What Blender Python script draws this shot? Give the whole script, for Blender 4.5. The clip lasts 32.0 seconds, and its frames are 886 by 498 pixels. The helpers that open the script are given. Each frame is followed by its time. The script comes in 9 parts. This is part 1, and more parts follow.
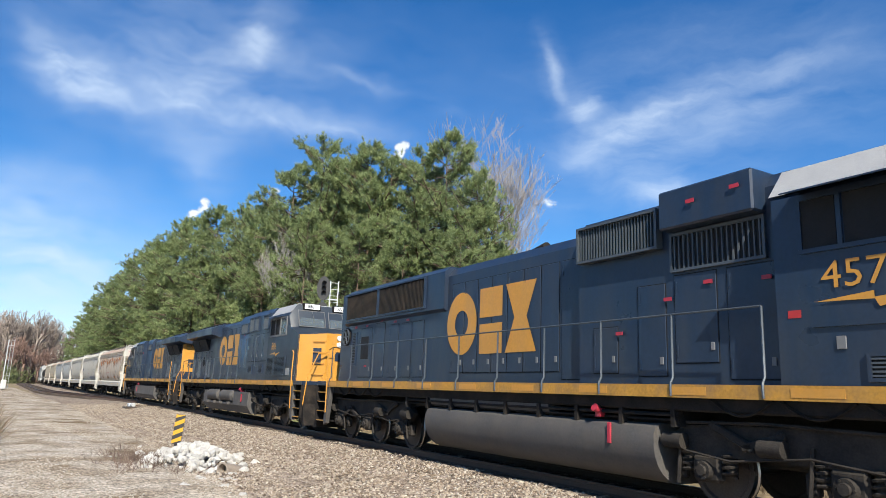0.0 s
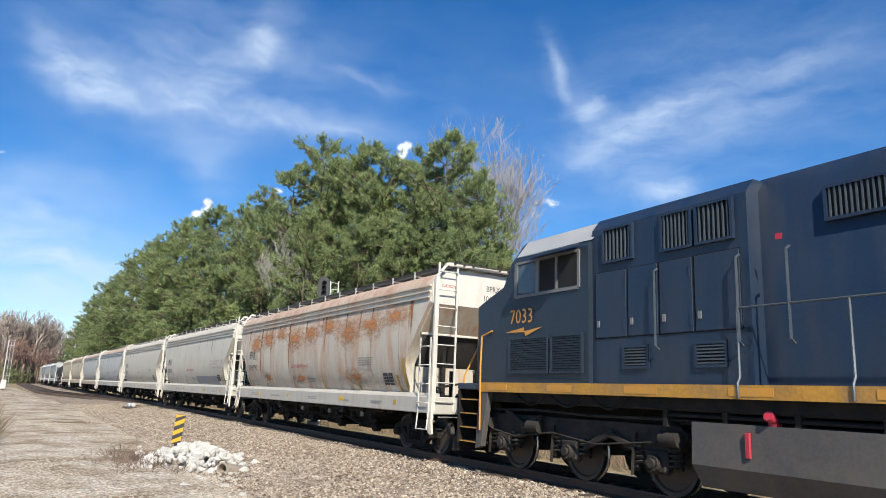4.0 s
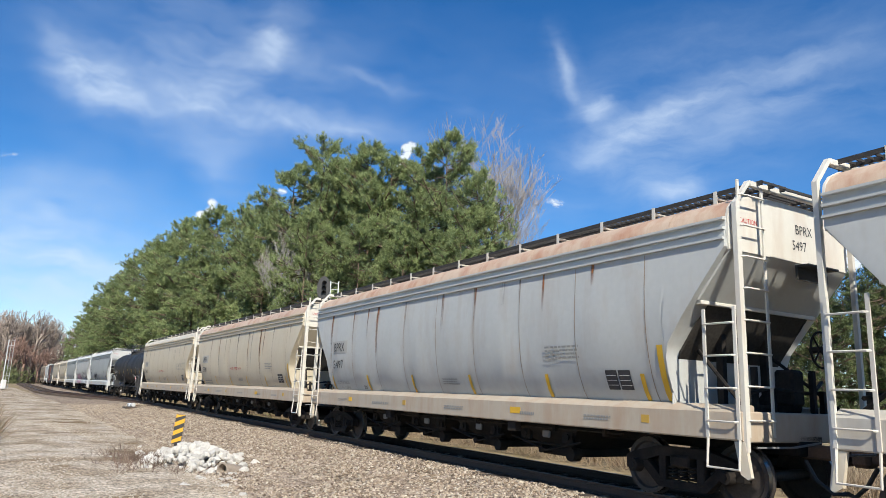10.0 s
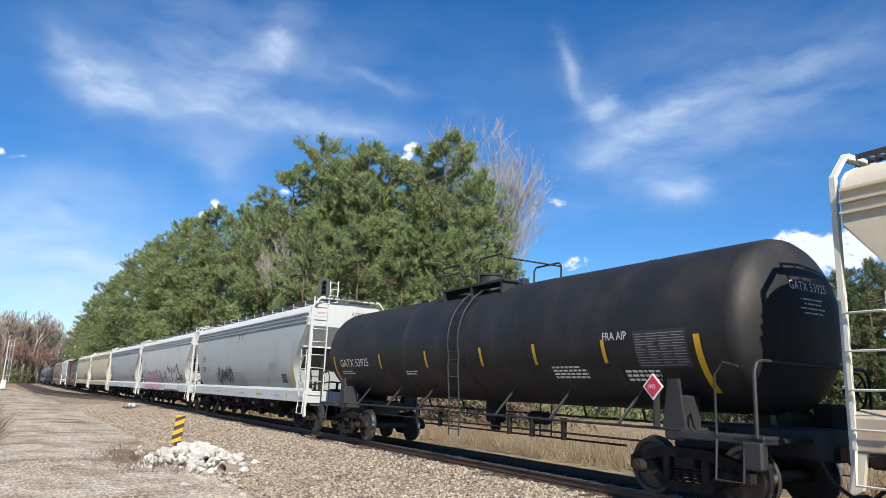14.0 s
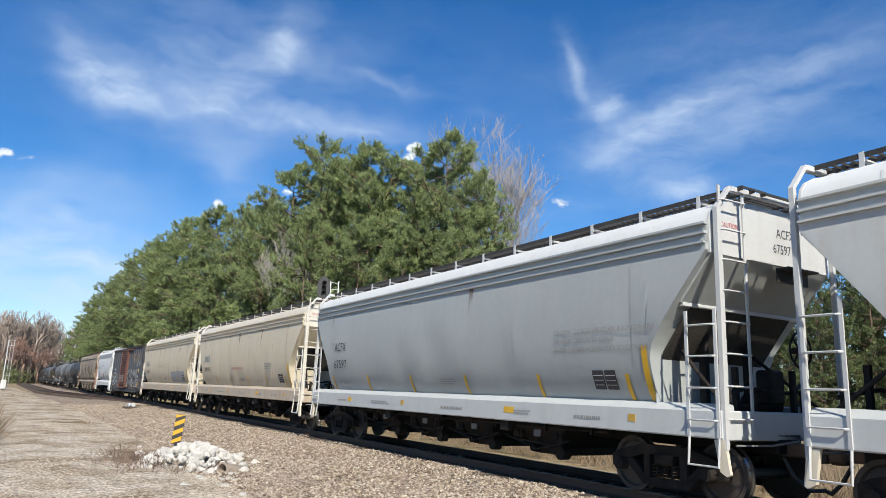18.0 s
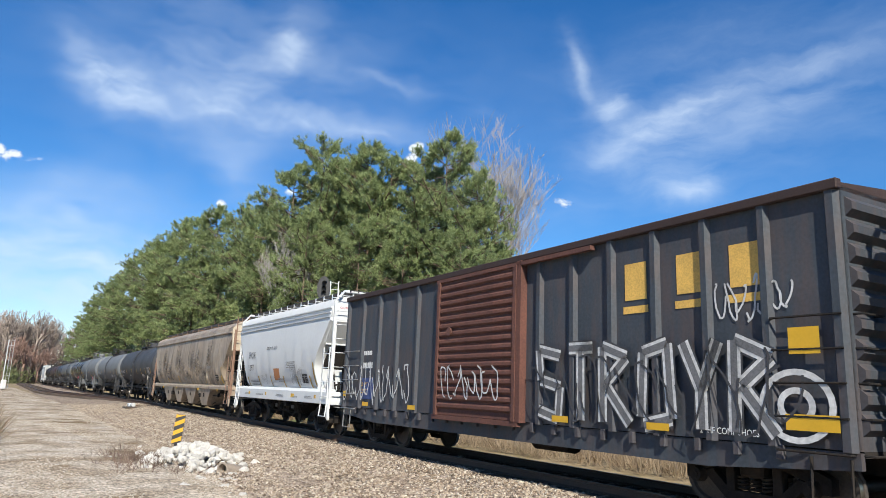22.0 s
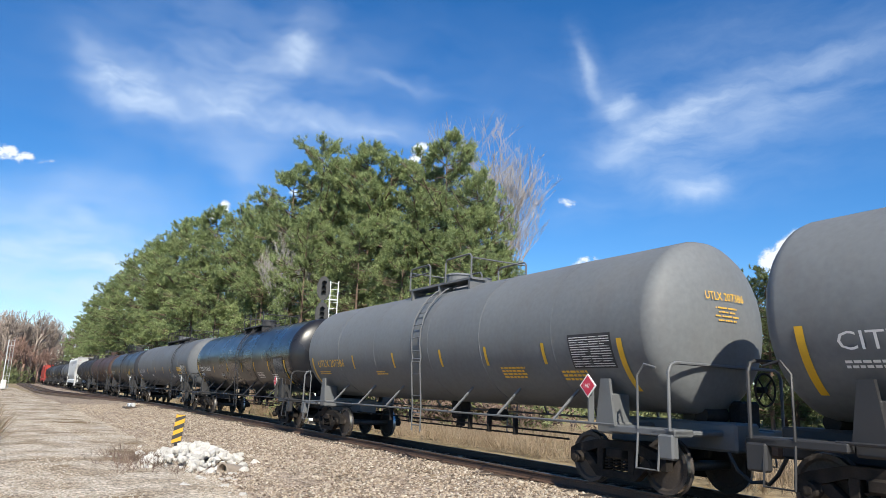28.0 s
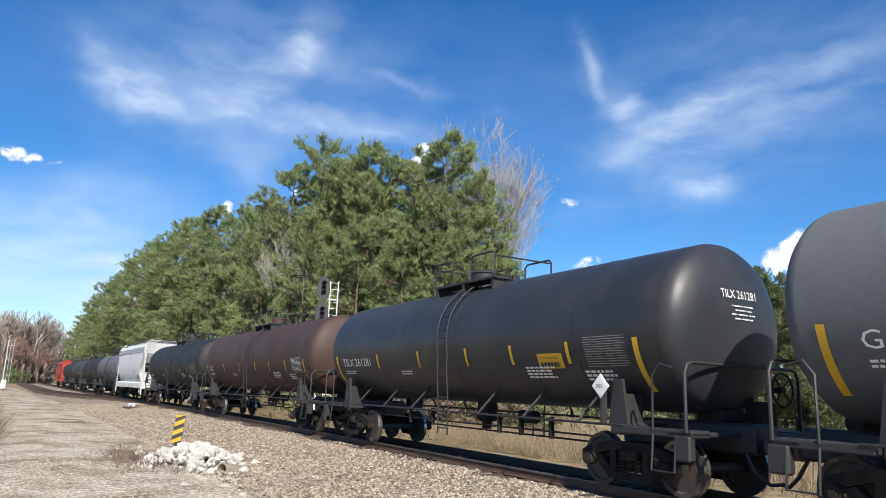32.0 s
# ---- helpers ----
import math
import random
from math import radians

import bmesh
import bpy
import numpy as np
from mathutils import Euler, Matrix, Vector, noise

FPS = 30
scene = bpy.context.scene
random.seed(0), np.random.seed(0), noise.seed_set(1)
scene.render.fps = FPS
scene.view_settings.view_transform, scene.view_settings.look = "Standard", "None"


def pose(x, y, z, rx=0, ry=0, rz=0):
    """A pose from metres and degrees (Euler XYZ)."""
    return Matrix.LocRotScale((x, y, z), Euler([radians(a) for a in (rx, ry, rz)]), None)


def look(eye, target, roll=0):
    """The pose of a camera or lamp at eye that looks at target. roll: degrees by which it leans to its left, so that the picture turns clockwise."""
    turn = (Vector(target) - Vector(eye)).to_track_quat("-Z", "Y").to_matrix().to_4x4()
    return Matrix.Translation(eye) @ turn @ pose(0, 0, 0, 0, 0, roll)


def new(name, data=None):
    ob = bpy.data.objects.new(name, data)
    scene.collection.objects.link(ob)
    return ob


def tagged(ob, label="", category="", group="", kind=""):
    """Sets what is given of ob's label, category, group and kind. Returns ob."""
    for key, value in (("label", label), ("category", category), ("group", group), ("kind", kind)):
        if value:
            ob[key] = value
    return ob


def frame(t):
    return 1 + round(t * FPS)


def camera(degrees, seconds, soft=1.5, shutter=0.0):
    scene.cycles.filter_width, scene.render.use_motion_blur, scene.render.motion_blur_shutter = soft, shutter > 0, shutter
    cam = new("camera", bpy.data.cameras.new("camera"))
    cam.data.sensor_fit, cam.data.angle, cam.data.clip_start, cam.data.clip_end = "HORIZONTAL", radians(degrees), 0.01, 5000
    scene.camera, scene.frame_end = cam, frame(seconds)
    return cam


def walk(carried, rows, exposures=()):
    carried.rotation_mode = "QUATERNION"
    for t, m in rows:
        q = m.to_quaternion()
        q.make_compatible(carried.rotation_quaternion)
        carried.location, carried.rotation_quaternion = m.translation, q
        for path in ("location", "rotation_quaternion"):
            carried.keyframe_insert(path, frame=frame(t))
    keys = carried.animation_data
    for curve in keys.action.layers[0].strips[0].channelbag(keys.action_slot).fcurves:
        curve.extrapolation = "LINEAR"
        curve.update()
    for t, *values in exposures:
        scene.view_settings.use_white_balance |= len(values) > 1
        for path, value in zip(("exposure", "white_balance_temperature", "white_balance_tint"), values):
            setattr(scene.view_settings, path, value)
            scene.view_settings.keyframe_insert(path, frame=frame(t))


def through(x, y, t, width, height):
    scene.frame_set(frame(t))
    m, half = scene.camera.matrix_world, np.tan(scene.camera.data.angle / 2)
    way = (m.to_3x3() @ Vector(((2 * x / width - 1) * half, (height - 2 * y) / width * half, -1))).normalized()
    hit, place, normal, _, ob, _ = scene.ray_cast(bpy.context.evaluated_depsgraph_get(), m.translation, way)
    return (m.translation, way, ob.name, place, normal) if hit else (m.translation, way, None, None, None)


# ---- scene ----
# ------------------------------------------------------------ camera
EYE = Vector((0.0, 0.0, 1.474))
PITCH = 0.20574
cam = camera(65.07, 32.0, soft=0.6)
HELD = look(EYE, EYE + Vector((0, math.cos(PITCH), math.sin(PITCH))), 2.278)
walk(cam, [(0.0, HELD), (32.0, HELD)], [(0.0, 0.56), (3.5, 0.56), (5.6, 0.46), (13.0, 0.46), (14.3, 0.52), (16.8, 0.46), (20.3, 0.46), (22.0, 0.54), (32.0, 0.58)])

# ------------------------------------------------------------ light
SUN_EL, SUN_AZ = radians(39.5), math.atan2(0.21, -1.20)   # azimuth from +y towards +x
world = bpy.data.worlds.new("sky")
scene.world = world
world.use_nodes = True
wn = world.node_tree.nodes
sky = wn.new("ShaderNodeTexSky")
sky.sky_type = "NISHITA"
sky.sun_disc = False
sky.sun_elevation, sky.sun_rotation = SUN_EL, SUN_AZ
sky.air_density, sky.dust_density, sky.ozone_density = 1.0, 0.15, 5.0
wn["Background"].inputs["Strength"].default_value = 0.100
deep = wn.new("ShaderNodeHueSaturation")
deep.inputs["Hue"].default_value = 0.505
deep.inputs["Saturation"].default_value = 1.29
world.node_tree.links.new(sky.outputs["Color"], deep.inputs["Color"])
world.node_tree.links.new(deep.outputs["Color"], wn["Background"].inputs["Color"])
sun = new("sun", bpy.data.lights.new("sun", "SUN"))
sun.data.energy, sun.data.angle, sun.data.color = 5.0, radians(0.53), (1.0, 0.94, 0.81)
sun_dir = Vector((math.sin(SUN_AZ) * math.cos(SUN_EL), math.cos(SUN_AZ) * math.cos(SUN_EL), math.sin(SUN_EL)))
sun.matrix_world = look(sun_dir * 300, (0, 0, 0))

# ------------------------------------------------------------ mesh helpers


class Mb:
    """Collects vertices and faces for one mesh."""

    def __init__(self):
        self.v, self.f = [], []

    def add(self, verts, faces):
        n = len(self.v)
        self.v.extend(tuple(p) for p in verts)
        self.f.extend(tuple(i + n for i in face) for face in faces)
        return self

    def box(self, x0, x1, y0, y1, z0, z1, ch=0.0, m=None):
        x0, x1 = min(x0, x1), max(x0, x1)
        y0, y1 = min(y0, y1), max(y0, y1)
        z0, z1 = min(z0, z1), max(z0, z1)
        if ch <= 0:
            vs = [(x, y, z) for x in (x0, x1) for y in (y0, y1) for z in (z0, z1)]
            fs = [(0, 1, 3, 2), (4, 6, 7, 5), (0, 4, 5, 1), (2, 3, 7, 6), (0, 2, 6, 4), (1, 5, 7, 3)]
        else:
            ch = min(ch, (x1 - x0) * 0.45, (y1 - y0) * 0.45, (z1 - z0) * 0.45)
            lo, hi = (x0, y0, z0), (x1, y1, z1)
            vs, ids = [], {}
            for corner in range(8):
                s = [(corner >> a) & 1 for a in range(3)]
                for a in range(3):
                    p = []
                    for b in range(3):
                        full = hi[b] if s[b] else lo[b]
                        p.append(full if b == a else full + (-ch if s[b] else ch))
                    ids[(corner, a)] = len(vs)
                    vs.append(tuple(p))
            fs = []
            for a in range(3):
                b, c = (a + 1) % 3, (a + 2) % 3
                for side in (0, 1):
                    cs = [(side << a) | (i << b) | (j << c) for i, j in ((0, 0), (1, 0), (1, 1), (0, 1))]
                    q = [ids[(k, a)] for k in cs]
                    fs.append(tuple(q if side else q[::-1]))
                for i in (0, 1):
                    for j in (0, 1):
                        k0 = (i << b) | (j << c)
                        k1 = k0 | (1 << a)
                        q = [ids[(k0, b)], ids[(k1, b)], ids[(k1, c)], ids[(k0, c)]]
                        fs.append(tuple(q if i != j else q[::-1]))
            for corner in range(8):
                q = [ids[(corner, a)] for a in range(3)]
                odd = bin(corner).count("1") % 2
                fs.append(tuple(q if odd else q[::-1]))
        if m is not None:
            vs = [m @ Vector(p) for p in vs]
        return self.add(vs, fs)

    def cyl(self, p0, p1, r0, r1=None, n=12, caps=True):
        r1 = r0 if r1 is None else r1
        p0, p1 = Vector(p0), Vector(p1)
        d = (p1 - p0).normalized()
        u = d.orthogonal().normalized()
        w = d.cross(u)
        ring = lambda p, r: [p + (u * math.cos(2 * math.pi * i / n) + w * math.sin(2 * math.pi * i / n)) * r for i in range(n)]
        fs = [(i, (i + 1) % n, n + (i + 1) % n, n + i) for i in range(n)]
        if caps:
            fs += [tuple(range(n))[::-1], tuple(range(n, 2 * n))]
        return self.add(ring(p0, r0) + ring(p1, r1), fs)

    def tube(self, pts, r, n=6):
        pts = [Vector(p) for p in pts]
        vs, fs = [], []
        u = None
        for i, p in enumerate(pts):
            a = pts[max(i - 1, 0)]
            b = pts[min(i + 1, len(pts) - 1)]
            d = (b - a).normalized()
            if u is None:
                u = d.orthogonal().normalized()
            else:
                u = (u - d * u.dot(d))
                u = u.normalized() if u.length > 1e-5 else d.orthogonal().normalized()
            w = d.cross(u)
            vs += [p + (u * math.cos(2 * math.pi * k / n) + w * math.sin(2 * math.pi * k / n)) * r for k in range(n)]
        for i in range(len(pts) - 1):
            for k in range(n):
                fs.append((i * n + k, i * n + (k + 1) % n, (i + 1) * n + (k + 1) % n, (i + 1) * n + k))
        fs += [tuple(range(n))[::-1], tuple(range(len(vs) - n, len(vs)))]
        return self.add(vs, fs)

    def loft(self, secs, closed=True, caps=True):
        n = len(secs[0])
        vs = [p for s in secs for p in s]
        fs = []
        for i in range(len(secs) - 1):
            for k in range(n if closed else n - 1):
                fs.append((i * n + k, i * n + (k + 1) % n, (i + 1) * n + (k + 1) % n, (i + 1) * n + k))
        if caps:
            fs += [tuple(range(n))[::-1], tuple(range(len(vs) - n, len(vs)))]
        return self.add(vs, fs)

    def prism(self, poly, axis, a0, a1):
        """Extrude a polygon given in the two other axes (in x, y, z order) along axis."""
        def put(p, a):
            q = list(p)
            q.insert(axis, a)
            return tuple(q)
        n = len(poly)
        vs = [put(p, a0) for p in poly] + [put(p, a1) for p in poly]
        fs = [(i, (i + 1) % n, n + (i + 1) % n, n + i) for i in range(n)] + [tuple(range(n))[::-1], tuple(range(n, 2 * n))]
        return self.add(vs, fs)

    def mesh(self, name, mat, smooth=35):
        me = bpy.data.meshes.new(name)
        me.from_pydata([tuple(p) for p in self.v], [], self.f)
        if mat is not None:
            me.materials.append(mat)
        bm = bmesh.new()
        bm.from_mesh(me)
        bmesh.ops.recalc_face_normals(bm, faces=bm.faces)
        bm.to_mesh(me)
        bm.free()
        if smooth:
            me.shade_smooth()
            me.set_sharp_from_angle(angle=radians(smooth))
        return me


def part(name, mb, material, parent=None, label="", smooth=35):
    ob = new(name, mb.mesh(name, material, smooth))
    if parent is not None:
        ob.parent = parent
    if label:
        tagged(ob, label)
    if name == "graffiti":
        tagged(ob, kind="stuff")
    return ob


def clone(name, ob, parent, m=None):
    """Another part on the same mesh."""
    o = new(name, ob.data)
    o.parent = parent
    if m is not None:
        o.matrix_local = m
    return o


def mesh_part(name, me, parent, m=None, label=""):
    o = new(name, me)
    o.parent = parent
    if m is not None:
        o.matrix_local = m
    if label:
        tagged(o, label)
    return o


def empty(name, label, category, group=""):
    ob = new(name)
    ob.empty_display_size = 0.3
    return tagged(ob, label, category, group)


# ------------------------------------------------------------ materials


def material(name, base, rough=0.6, metal=0.0, var=0.12, scale=3.0, fine=40.0, bump=0.1, dirt=None, dirt_amount=0.0,
             dirt_scale=(1.0, 1.0, 0.25), coat=0.0, spec=0.5, per_object=0.0, per_island=0.0, dirt_cut=0.5):
    mat = bpy.data.materials.new(name)
    mat.use_nodes = True
    nt = mat.node_tree
    nodes, link = nt.nodes, nt.links.new
    bsdf = nodes["Principled BSDF"]
    co = nodes.new("ShaderNodeTexCoord")
    big = nodes.new("ShaderNodeTexNoise")
    big.inputs["Scale"].default_value, big.inputs["Detail"].default_value = scale, 5.0
    link(co.outputs["Object"], big.inputs["Vector"])
    small = nodes.new("ShaderNodeTexNoise")
    small.inputs["Scale"].default_value, small.inputs["Detail"].default_value = fine, 3.0
    link(co.outputs["Object"], small.inputs["Vector"])
    add = nodes.new("ShaderNodeMath")
    add.operation = "ADD"
    link(big.outputs["Fac"], add.inputs[0])
    link(small.outputs["Fac"], add.inputs[1])
    last = add.outputs[0]
    if per_object or per_island:
        src = nodes.new("ShaderNodeObjectInfo") if per_object else nodes.new("ShaderNodeNewGeometry")
        mul = nodes.new("ShaderNodeMath")
        mul.operation = "MULTIPLY_ADD"
        link(src.outputs["Random" if per_object else "Random Per Island"], mul.inputs[0])
        mul.inputs[1].default_value = (per_object or per_island) * 2
        link(last, mul.inputs[2])
        off = nodes.new("ShaderNodeMath")
        off.operation = "SUBTRACT"
        link(mul.outputs[0], off.inputs[0])
        off.inputs[1].default_value = (per_object or per_island)
        last = off.outputs[0]
    ramp = nodes.new("ShaderNodeMapRange")
    ramp.inputs["From Min"].default_value, ramp.inputs["From Max"].default_value = 0.6, 1.4
    ramp.inputs["To Min"].default_value, ramp.inputs["To Max"].default_value = 1 - var, 1 + var
    ramp.clamp = False
    link(last, ramp.inputs["Value"])
    tint = nodes.new("ShaderNodeVectorMath")
    tint.operation = "SCALE"
    tint.inputs[0].default_value = base
    link(ramp.outputs["Result"], tint.inputs["Scale"])
    colour = tint.outputs["Vector"]
    if dirt is not None and dirt_amount > 0:
        mp = nodes.new("ShaderNodeMapping")
        mp.inputs["Scale"].default_value = dirt_scale
        link(co.outputs["Object"], mp.inputs["Vector"])
        dn = nodes.new("ShaderNodeTexNoise")
        dn.inputs["Scale"].default_value, dn.inputs["Detail"].default_value = 2.2, 7.0
        dn.inputs["Roughness"].default_value = 0.62
        link(mp.outputs["Vector"], dn.inputs["Vector"])
        dr = nodes.new("ShaderNodeMapRange")
        dr.inputs["From Min"].default_value, dr.inputs["From Max"].default_value = dirt_cut - 0.08, dirt_cut + 0.22
        dr.inputs["To Max"].default_value = dirt_amount
        link(dn.outputs["Fac"], dr.inputs["Value"])
        mix = nodes.new("ShaderNodeMix")
        mix.data_type = "RGBA"
        link(dr.outputs["Result"], mix.inputs["Factor"])
        link(colour, mix.inputs["A"])
        mix.inputs["B"].default_value = (*dirt, 1)
        colour = mix.outputs["Result"]
    link(colour, bsdf.inputs["Base Color"])
    rr = nodes.new("ShaderNodeMapRange")
    rr.inputs["From Min"].default_value, rr.inputs["From Max"].default_value = 0.3, 0.7
    rr.inputs["To Min"].default_value, rr.inputs["To Max"].default_value = max(rough - 0.1, 0.02), min(rough + 0.1, 1)
    link(big.outputs["Fac"], rr.inputs["Value"])
    link(rr.outputs["Result"], bsdf.inputs["Roughness"])
    bsdf.inputs["Metallic"].default_value = metal
    bsdf.inputs["Coat Weight"].default_value = coat
    bsdf.inputs["Specular IOR Level"].default_value = spec
    if bump:
        bp = nodes.new("ShaderNodeBump")
        bp.inputs["Strength"].default_value, bp.inputs["Distance"].default_value = bump, 0.02
        link(small.outputs["Fac"], bp.inputs["Height"])
        link(bp.outputs["Normal"], bsdf.inputs["Normal"])
    return mat


def plain(name, base, rough=0.5, metal=0.0, var=0.06):
    return material(name, base, rough, metal, var=var, scale=2.0, fine=25, bump=0.03)


# ------------------------------------------------------------ the line of the track
K_S = (-40.0, 0.0, 40.0, 80.0, 120.0, 160.0, 205.0, 235.0)
K_V = (0.00116, 0.00116, 0.00058, -0.00015, -0.00006, 0.00011, 0.0, -0.0036)
STEP = 0.5
arc = np.arange(-640.0, 900.0, STEP)
bend = np.interp(arc, K_S, K_V)
bend[arc < -60] = 0.0
bend[arc > 560] = 0.0
head = np.cumsum(bend) * STEP
head += 0.51296 - np.interp(0.0, arc, head)
line_x = np.cumsum(-np.sin(head)) * STEP
line_y = np.cumsum(np.cos(head)) * STEP
line_x += 8.4115 - np.interp(0.0, arc, line_x)
line_y += 5.3349 - np.interp(0.0, arc, line_y)


def on_track(s, lat=0.0, z=0.0):
    """A place s metres up the line and lat metres to the side where the camera stands, z above the rail's top."""
    h = float(np.interp(s, arc, head))
    return Vector((float(np.interp(s, arc, line_x)) - lat * math.cos(h), float(np.interp(s, arc, line_y)) - lat * math.sin(h), z))


def track_offset(x, y):
    """Distance along and beside the line for a place on the ground."""
    i = int(np.argmin((line_x - x) ** 2 + (line_y - y) ** 2))
    return float(arc[i]), -(x - line_x[i]) * math.cos(head[i]) - (y - line_y[i]) * math.sin(head[i])


def polar(az, dist):
    return dist * math.sin(radians(az)), dist * math.cos(radians(az))


# how far the train has come by each time
GONE_T = (0.0, 6.0, 12.0, 18.0, 24.0, 28.0, 32.0)
GONE_S = (0.0, 81.57, 162.98, 244.5, 327.08, 382.61, 438.5)


def gone(t):
    """Metres that the train has run by t, smooth through the table above."""
    n = len(GONE_T)
    slope = []
    for i in range(n):
        a, b = max(i - 1, 0), min(i + 1, n - 1)
        slope.append((GONE_S[b] - GONE_S[a]) / (GONE_T[b] - GONE_T[a]))
    i = min(max(sum(1 for k in GONE_T if k <= t) - 1, 0), n - 2)
    h = GONE_T[i + 1] - GONE_T[i]
    u = (t - GONE_T[i]) / h
    return ((2 * u ** 3 - 3 * u ** 2 + 1) * GONE_S[i] + (u ** 3 - 2 * u ** 2 + u) * h * slope[i]
            + (-2 * u ** 3 + 3 * u ** 2) * GONE_S[i + 1] + (u ** 3 - u ** 2) * h * slope[i + 1])

# ------------------------------------------------------------ clouds


def cloud_layer(name, label, spots, radius, noise_scale, turn_noise, soft, tone=(0.70, 0.83, 1.0), crisp=False):
    """A far shell of thin cloud; spots are (azimuth, elevation, half width, half height, tilt, density) in degrees."""
    vs, fs, uv = [], [], []
    azs, els = [a * 2.0 for a in range(-32, 33)], [-1 + e * 1.5 for e in range(0, 34)]
    for e in els:
        for a in azs:
            vs.append((radius * math.cos(radians(e)) * math.sin(radians(a)), radius * math.cos(radians(e)) * math.cos(radians(a)), radius * math.sin(radians(e))))
            uv.append((a, e))
    n = len(azs)
    for j in range(len(els) - 1):
        for i in range(n - 1):
            fs.append((j * n + i, j * n + i + 1, (j + 1) * n + i + 1, (j + 1) * n + i))
    me = bpy.data.meshes.new(name)
    me.from_pydata(vs, [], fs)
    layer = me.uv_layers.new(name="degrees")
    for lp in me.loops:
        layer.data[lp.index].uv = uv[lp.vertex_index]
    me.shade_smooth()
    mat = bpy.data.materials.new(name)
    mat.use_nodes = True
    nt = mat.node_tree
    nodes, link = nt.nodes, nt.links.new
    nodes.remove(nodes["Principled BSDF"])
    co = nodes.new("ShaderNodeUVMap")
    co.uv_map = "degrees"
    warp = nodes.new("ShaderNodeTexNoise")
    warp.inputs["Scale"].default_value, warp.inputs["Detail"].default_value = 0.22, 5.0
    link(co.outputs["UV"], warp.inputs["Vector"])
    wsub = nodes.new("ShaderNodeVectorMath")
    wsub.operation = "SUBTRACT"
    link(warp.outputs["Color"], wsub.inputs[0])
    wsub.inputs[1].default_value = (0.5, 0.5, 0.5)
    wmul = nodes.new("ShaderNodeVectorMath")
    wmul.operation = "MULTIPLY_ADD"
    link(wsub.outputs[0], wmul.inputs[0])
    wmul.inputs[1].default_value = (soft, soft, 0)
    link(co.outputs["UV"], wmul.inputs[2])
    total = None
    for a, e, w, h, rot, dens in spots:
        mp = nodes.new("ShaderNodeMapping")
        mp.vector_type = "TEXTURE"
        mp.inputs["Location"].default_value = (a, e, 0)
        mp.inputs["Rotation"].default_value = (0, 0, radians(rot))
        mp.inputs["Scale"].default_value = (w, h, 1)
        link(wmul.outputs[0], mp.inputs["Vector"])
        ln = nodes.new("ShaderNodeVectorMath")
        ln.operation = "LENGTH"
        link(mp.outputs["Vector"], ln.inputs[0])
        mr = nodes.new("ShaderNodeMapRange")
        mr.interpolation_type = "SMOOTHSTEP"
        mr.inputs["From Min"].default_value, mr.inputs["From Max"].default_value = 1.35, 0.0
        mr.inputs["To Max"].default_value = dens
        link(ln.outputs["Value"], mr.inputs["Value"])
        if total is None:
            total = mr.outputs["Result"]
        else:
            ad = nodes.new("ShaderNodeMath")
            ad.operation = "ADD"
            link(total, ad.inputs[0])
            link(mr.outputs["Result"], ad.inputs[1])
            total = ad.outputs[0]
    mp = nodes.new("ShaderNodeMapping")
    mp.inputs["Rotation"].default_value = (0, 0, radians(turn_noise))
    mp.inputs["Scale"].default_value = noise_scale
    link(wmul.outputs[0], mp.inputs["Vector"])
    tex = nodes.new("ShaderNodeTexNoise")
    tex.inputs["Scale"].default_value, tex.inputs["Detail"].default_value = 1.0, 8.0
    tex.inputs["Roughness"].default_value = 0.55
    link(mp.outputs["Vector"], tex.inputs["Vector"])
    tr = nodes.new("ShaderNodeMapRange")
    tr.inputs["From Min"].default_value, tr.inputs["From Max"].default_value = 0.3, 0.7
    tr.inputs["To Min"].default_value, tr.inputs["To Max"].default_value = 0.30, 1.25
    link(tex.outputs["Fac"], tr.inputs["Value"])
    mul = nodes.new("ShaderNodeMath")
    mul.operation = "MULTIPLY"
    mul.use_clamp = True
    link(total, mul.inputs[0])
    link(tr.outputs["Result"], mul.inputs[1])
    glow = nodes.new("ShaderNodeEmission")
    glow.inputs["Color"].default_value = (*tone, 1)
    glow.inputs["Strength"].default_value = 0.76
    clear = nodes.new("ShaderNodeBsdfTransparent")
    mix = nodes.new("ShaderNodeMixShader")
    cover = mul.outputs[0]
    if crisp:
        edge = nodes.new("ShaderNodeMapRange")
        edge.interpolation_type = "SMOOTHSTEP"
        edge.inputs["From Min"].default_value, edge.inputs["From Max"].default_value = 0.36, 0.92
        link(cover, edge.inputs["Value"])
        cover = edge.outputs["Result"]
    link(cover, mix.inputs["Fac"])
    link(clear.outputs[0], mix.inputs[1])
    link(glow.outputs[0], mix.inputs[2])
    link(mix.outputs[0], nodes["Material Output"].inputs["Surface"])
    me.materials.append(mat)
    ob = tagged(new(name, me), label, "clouds", kind="structure")
    ob.visible_shadow = False
    return ob


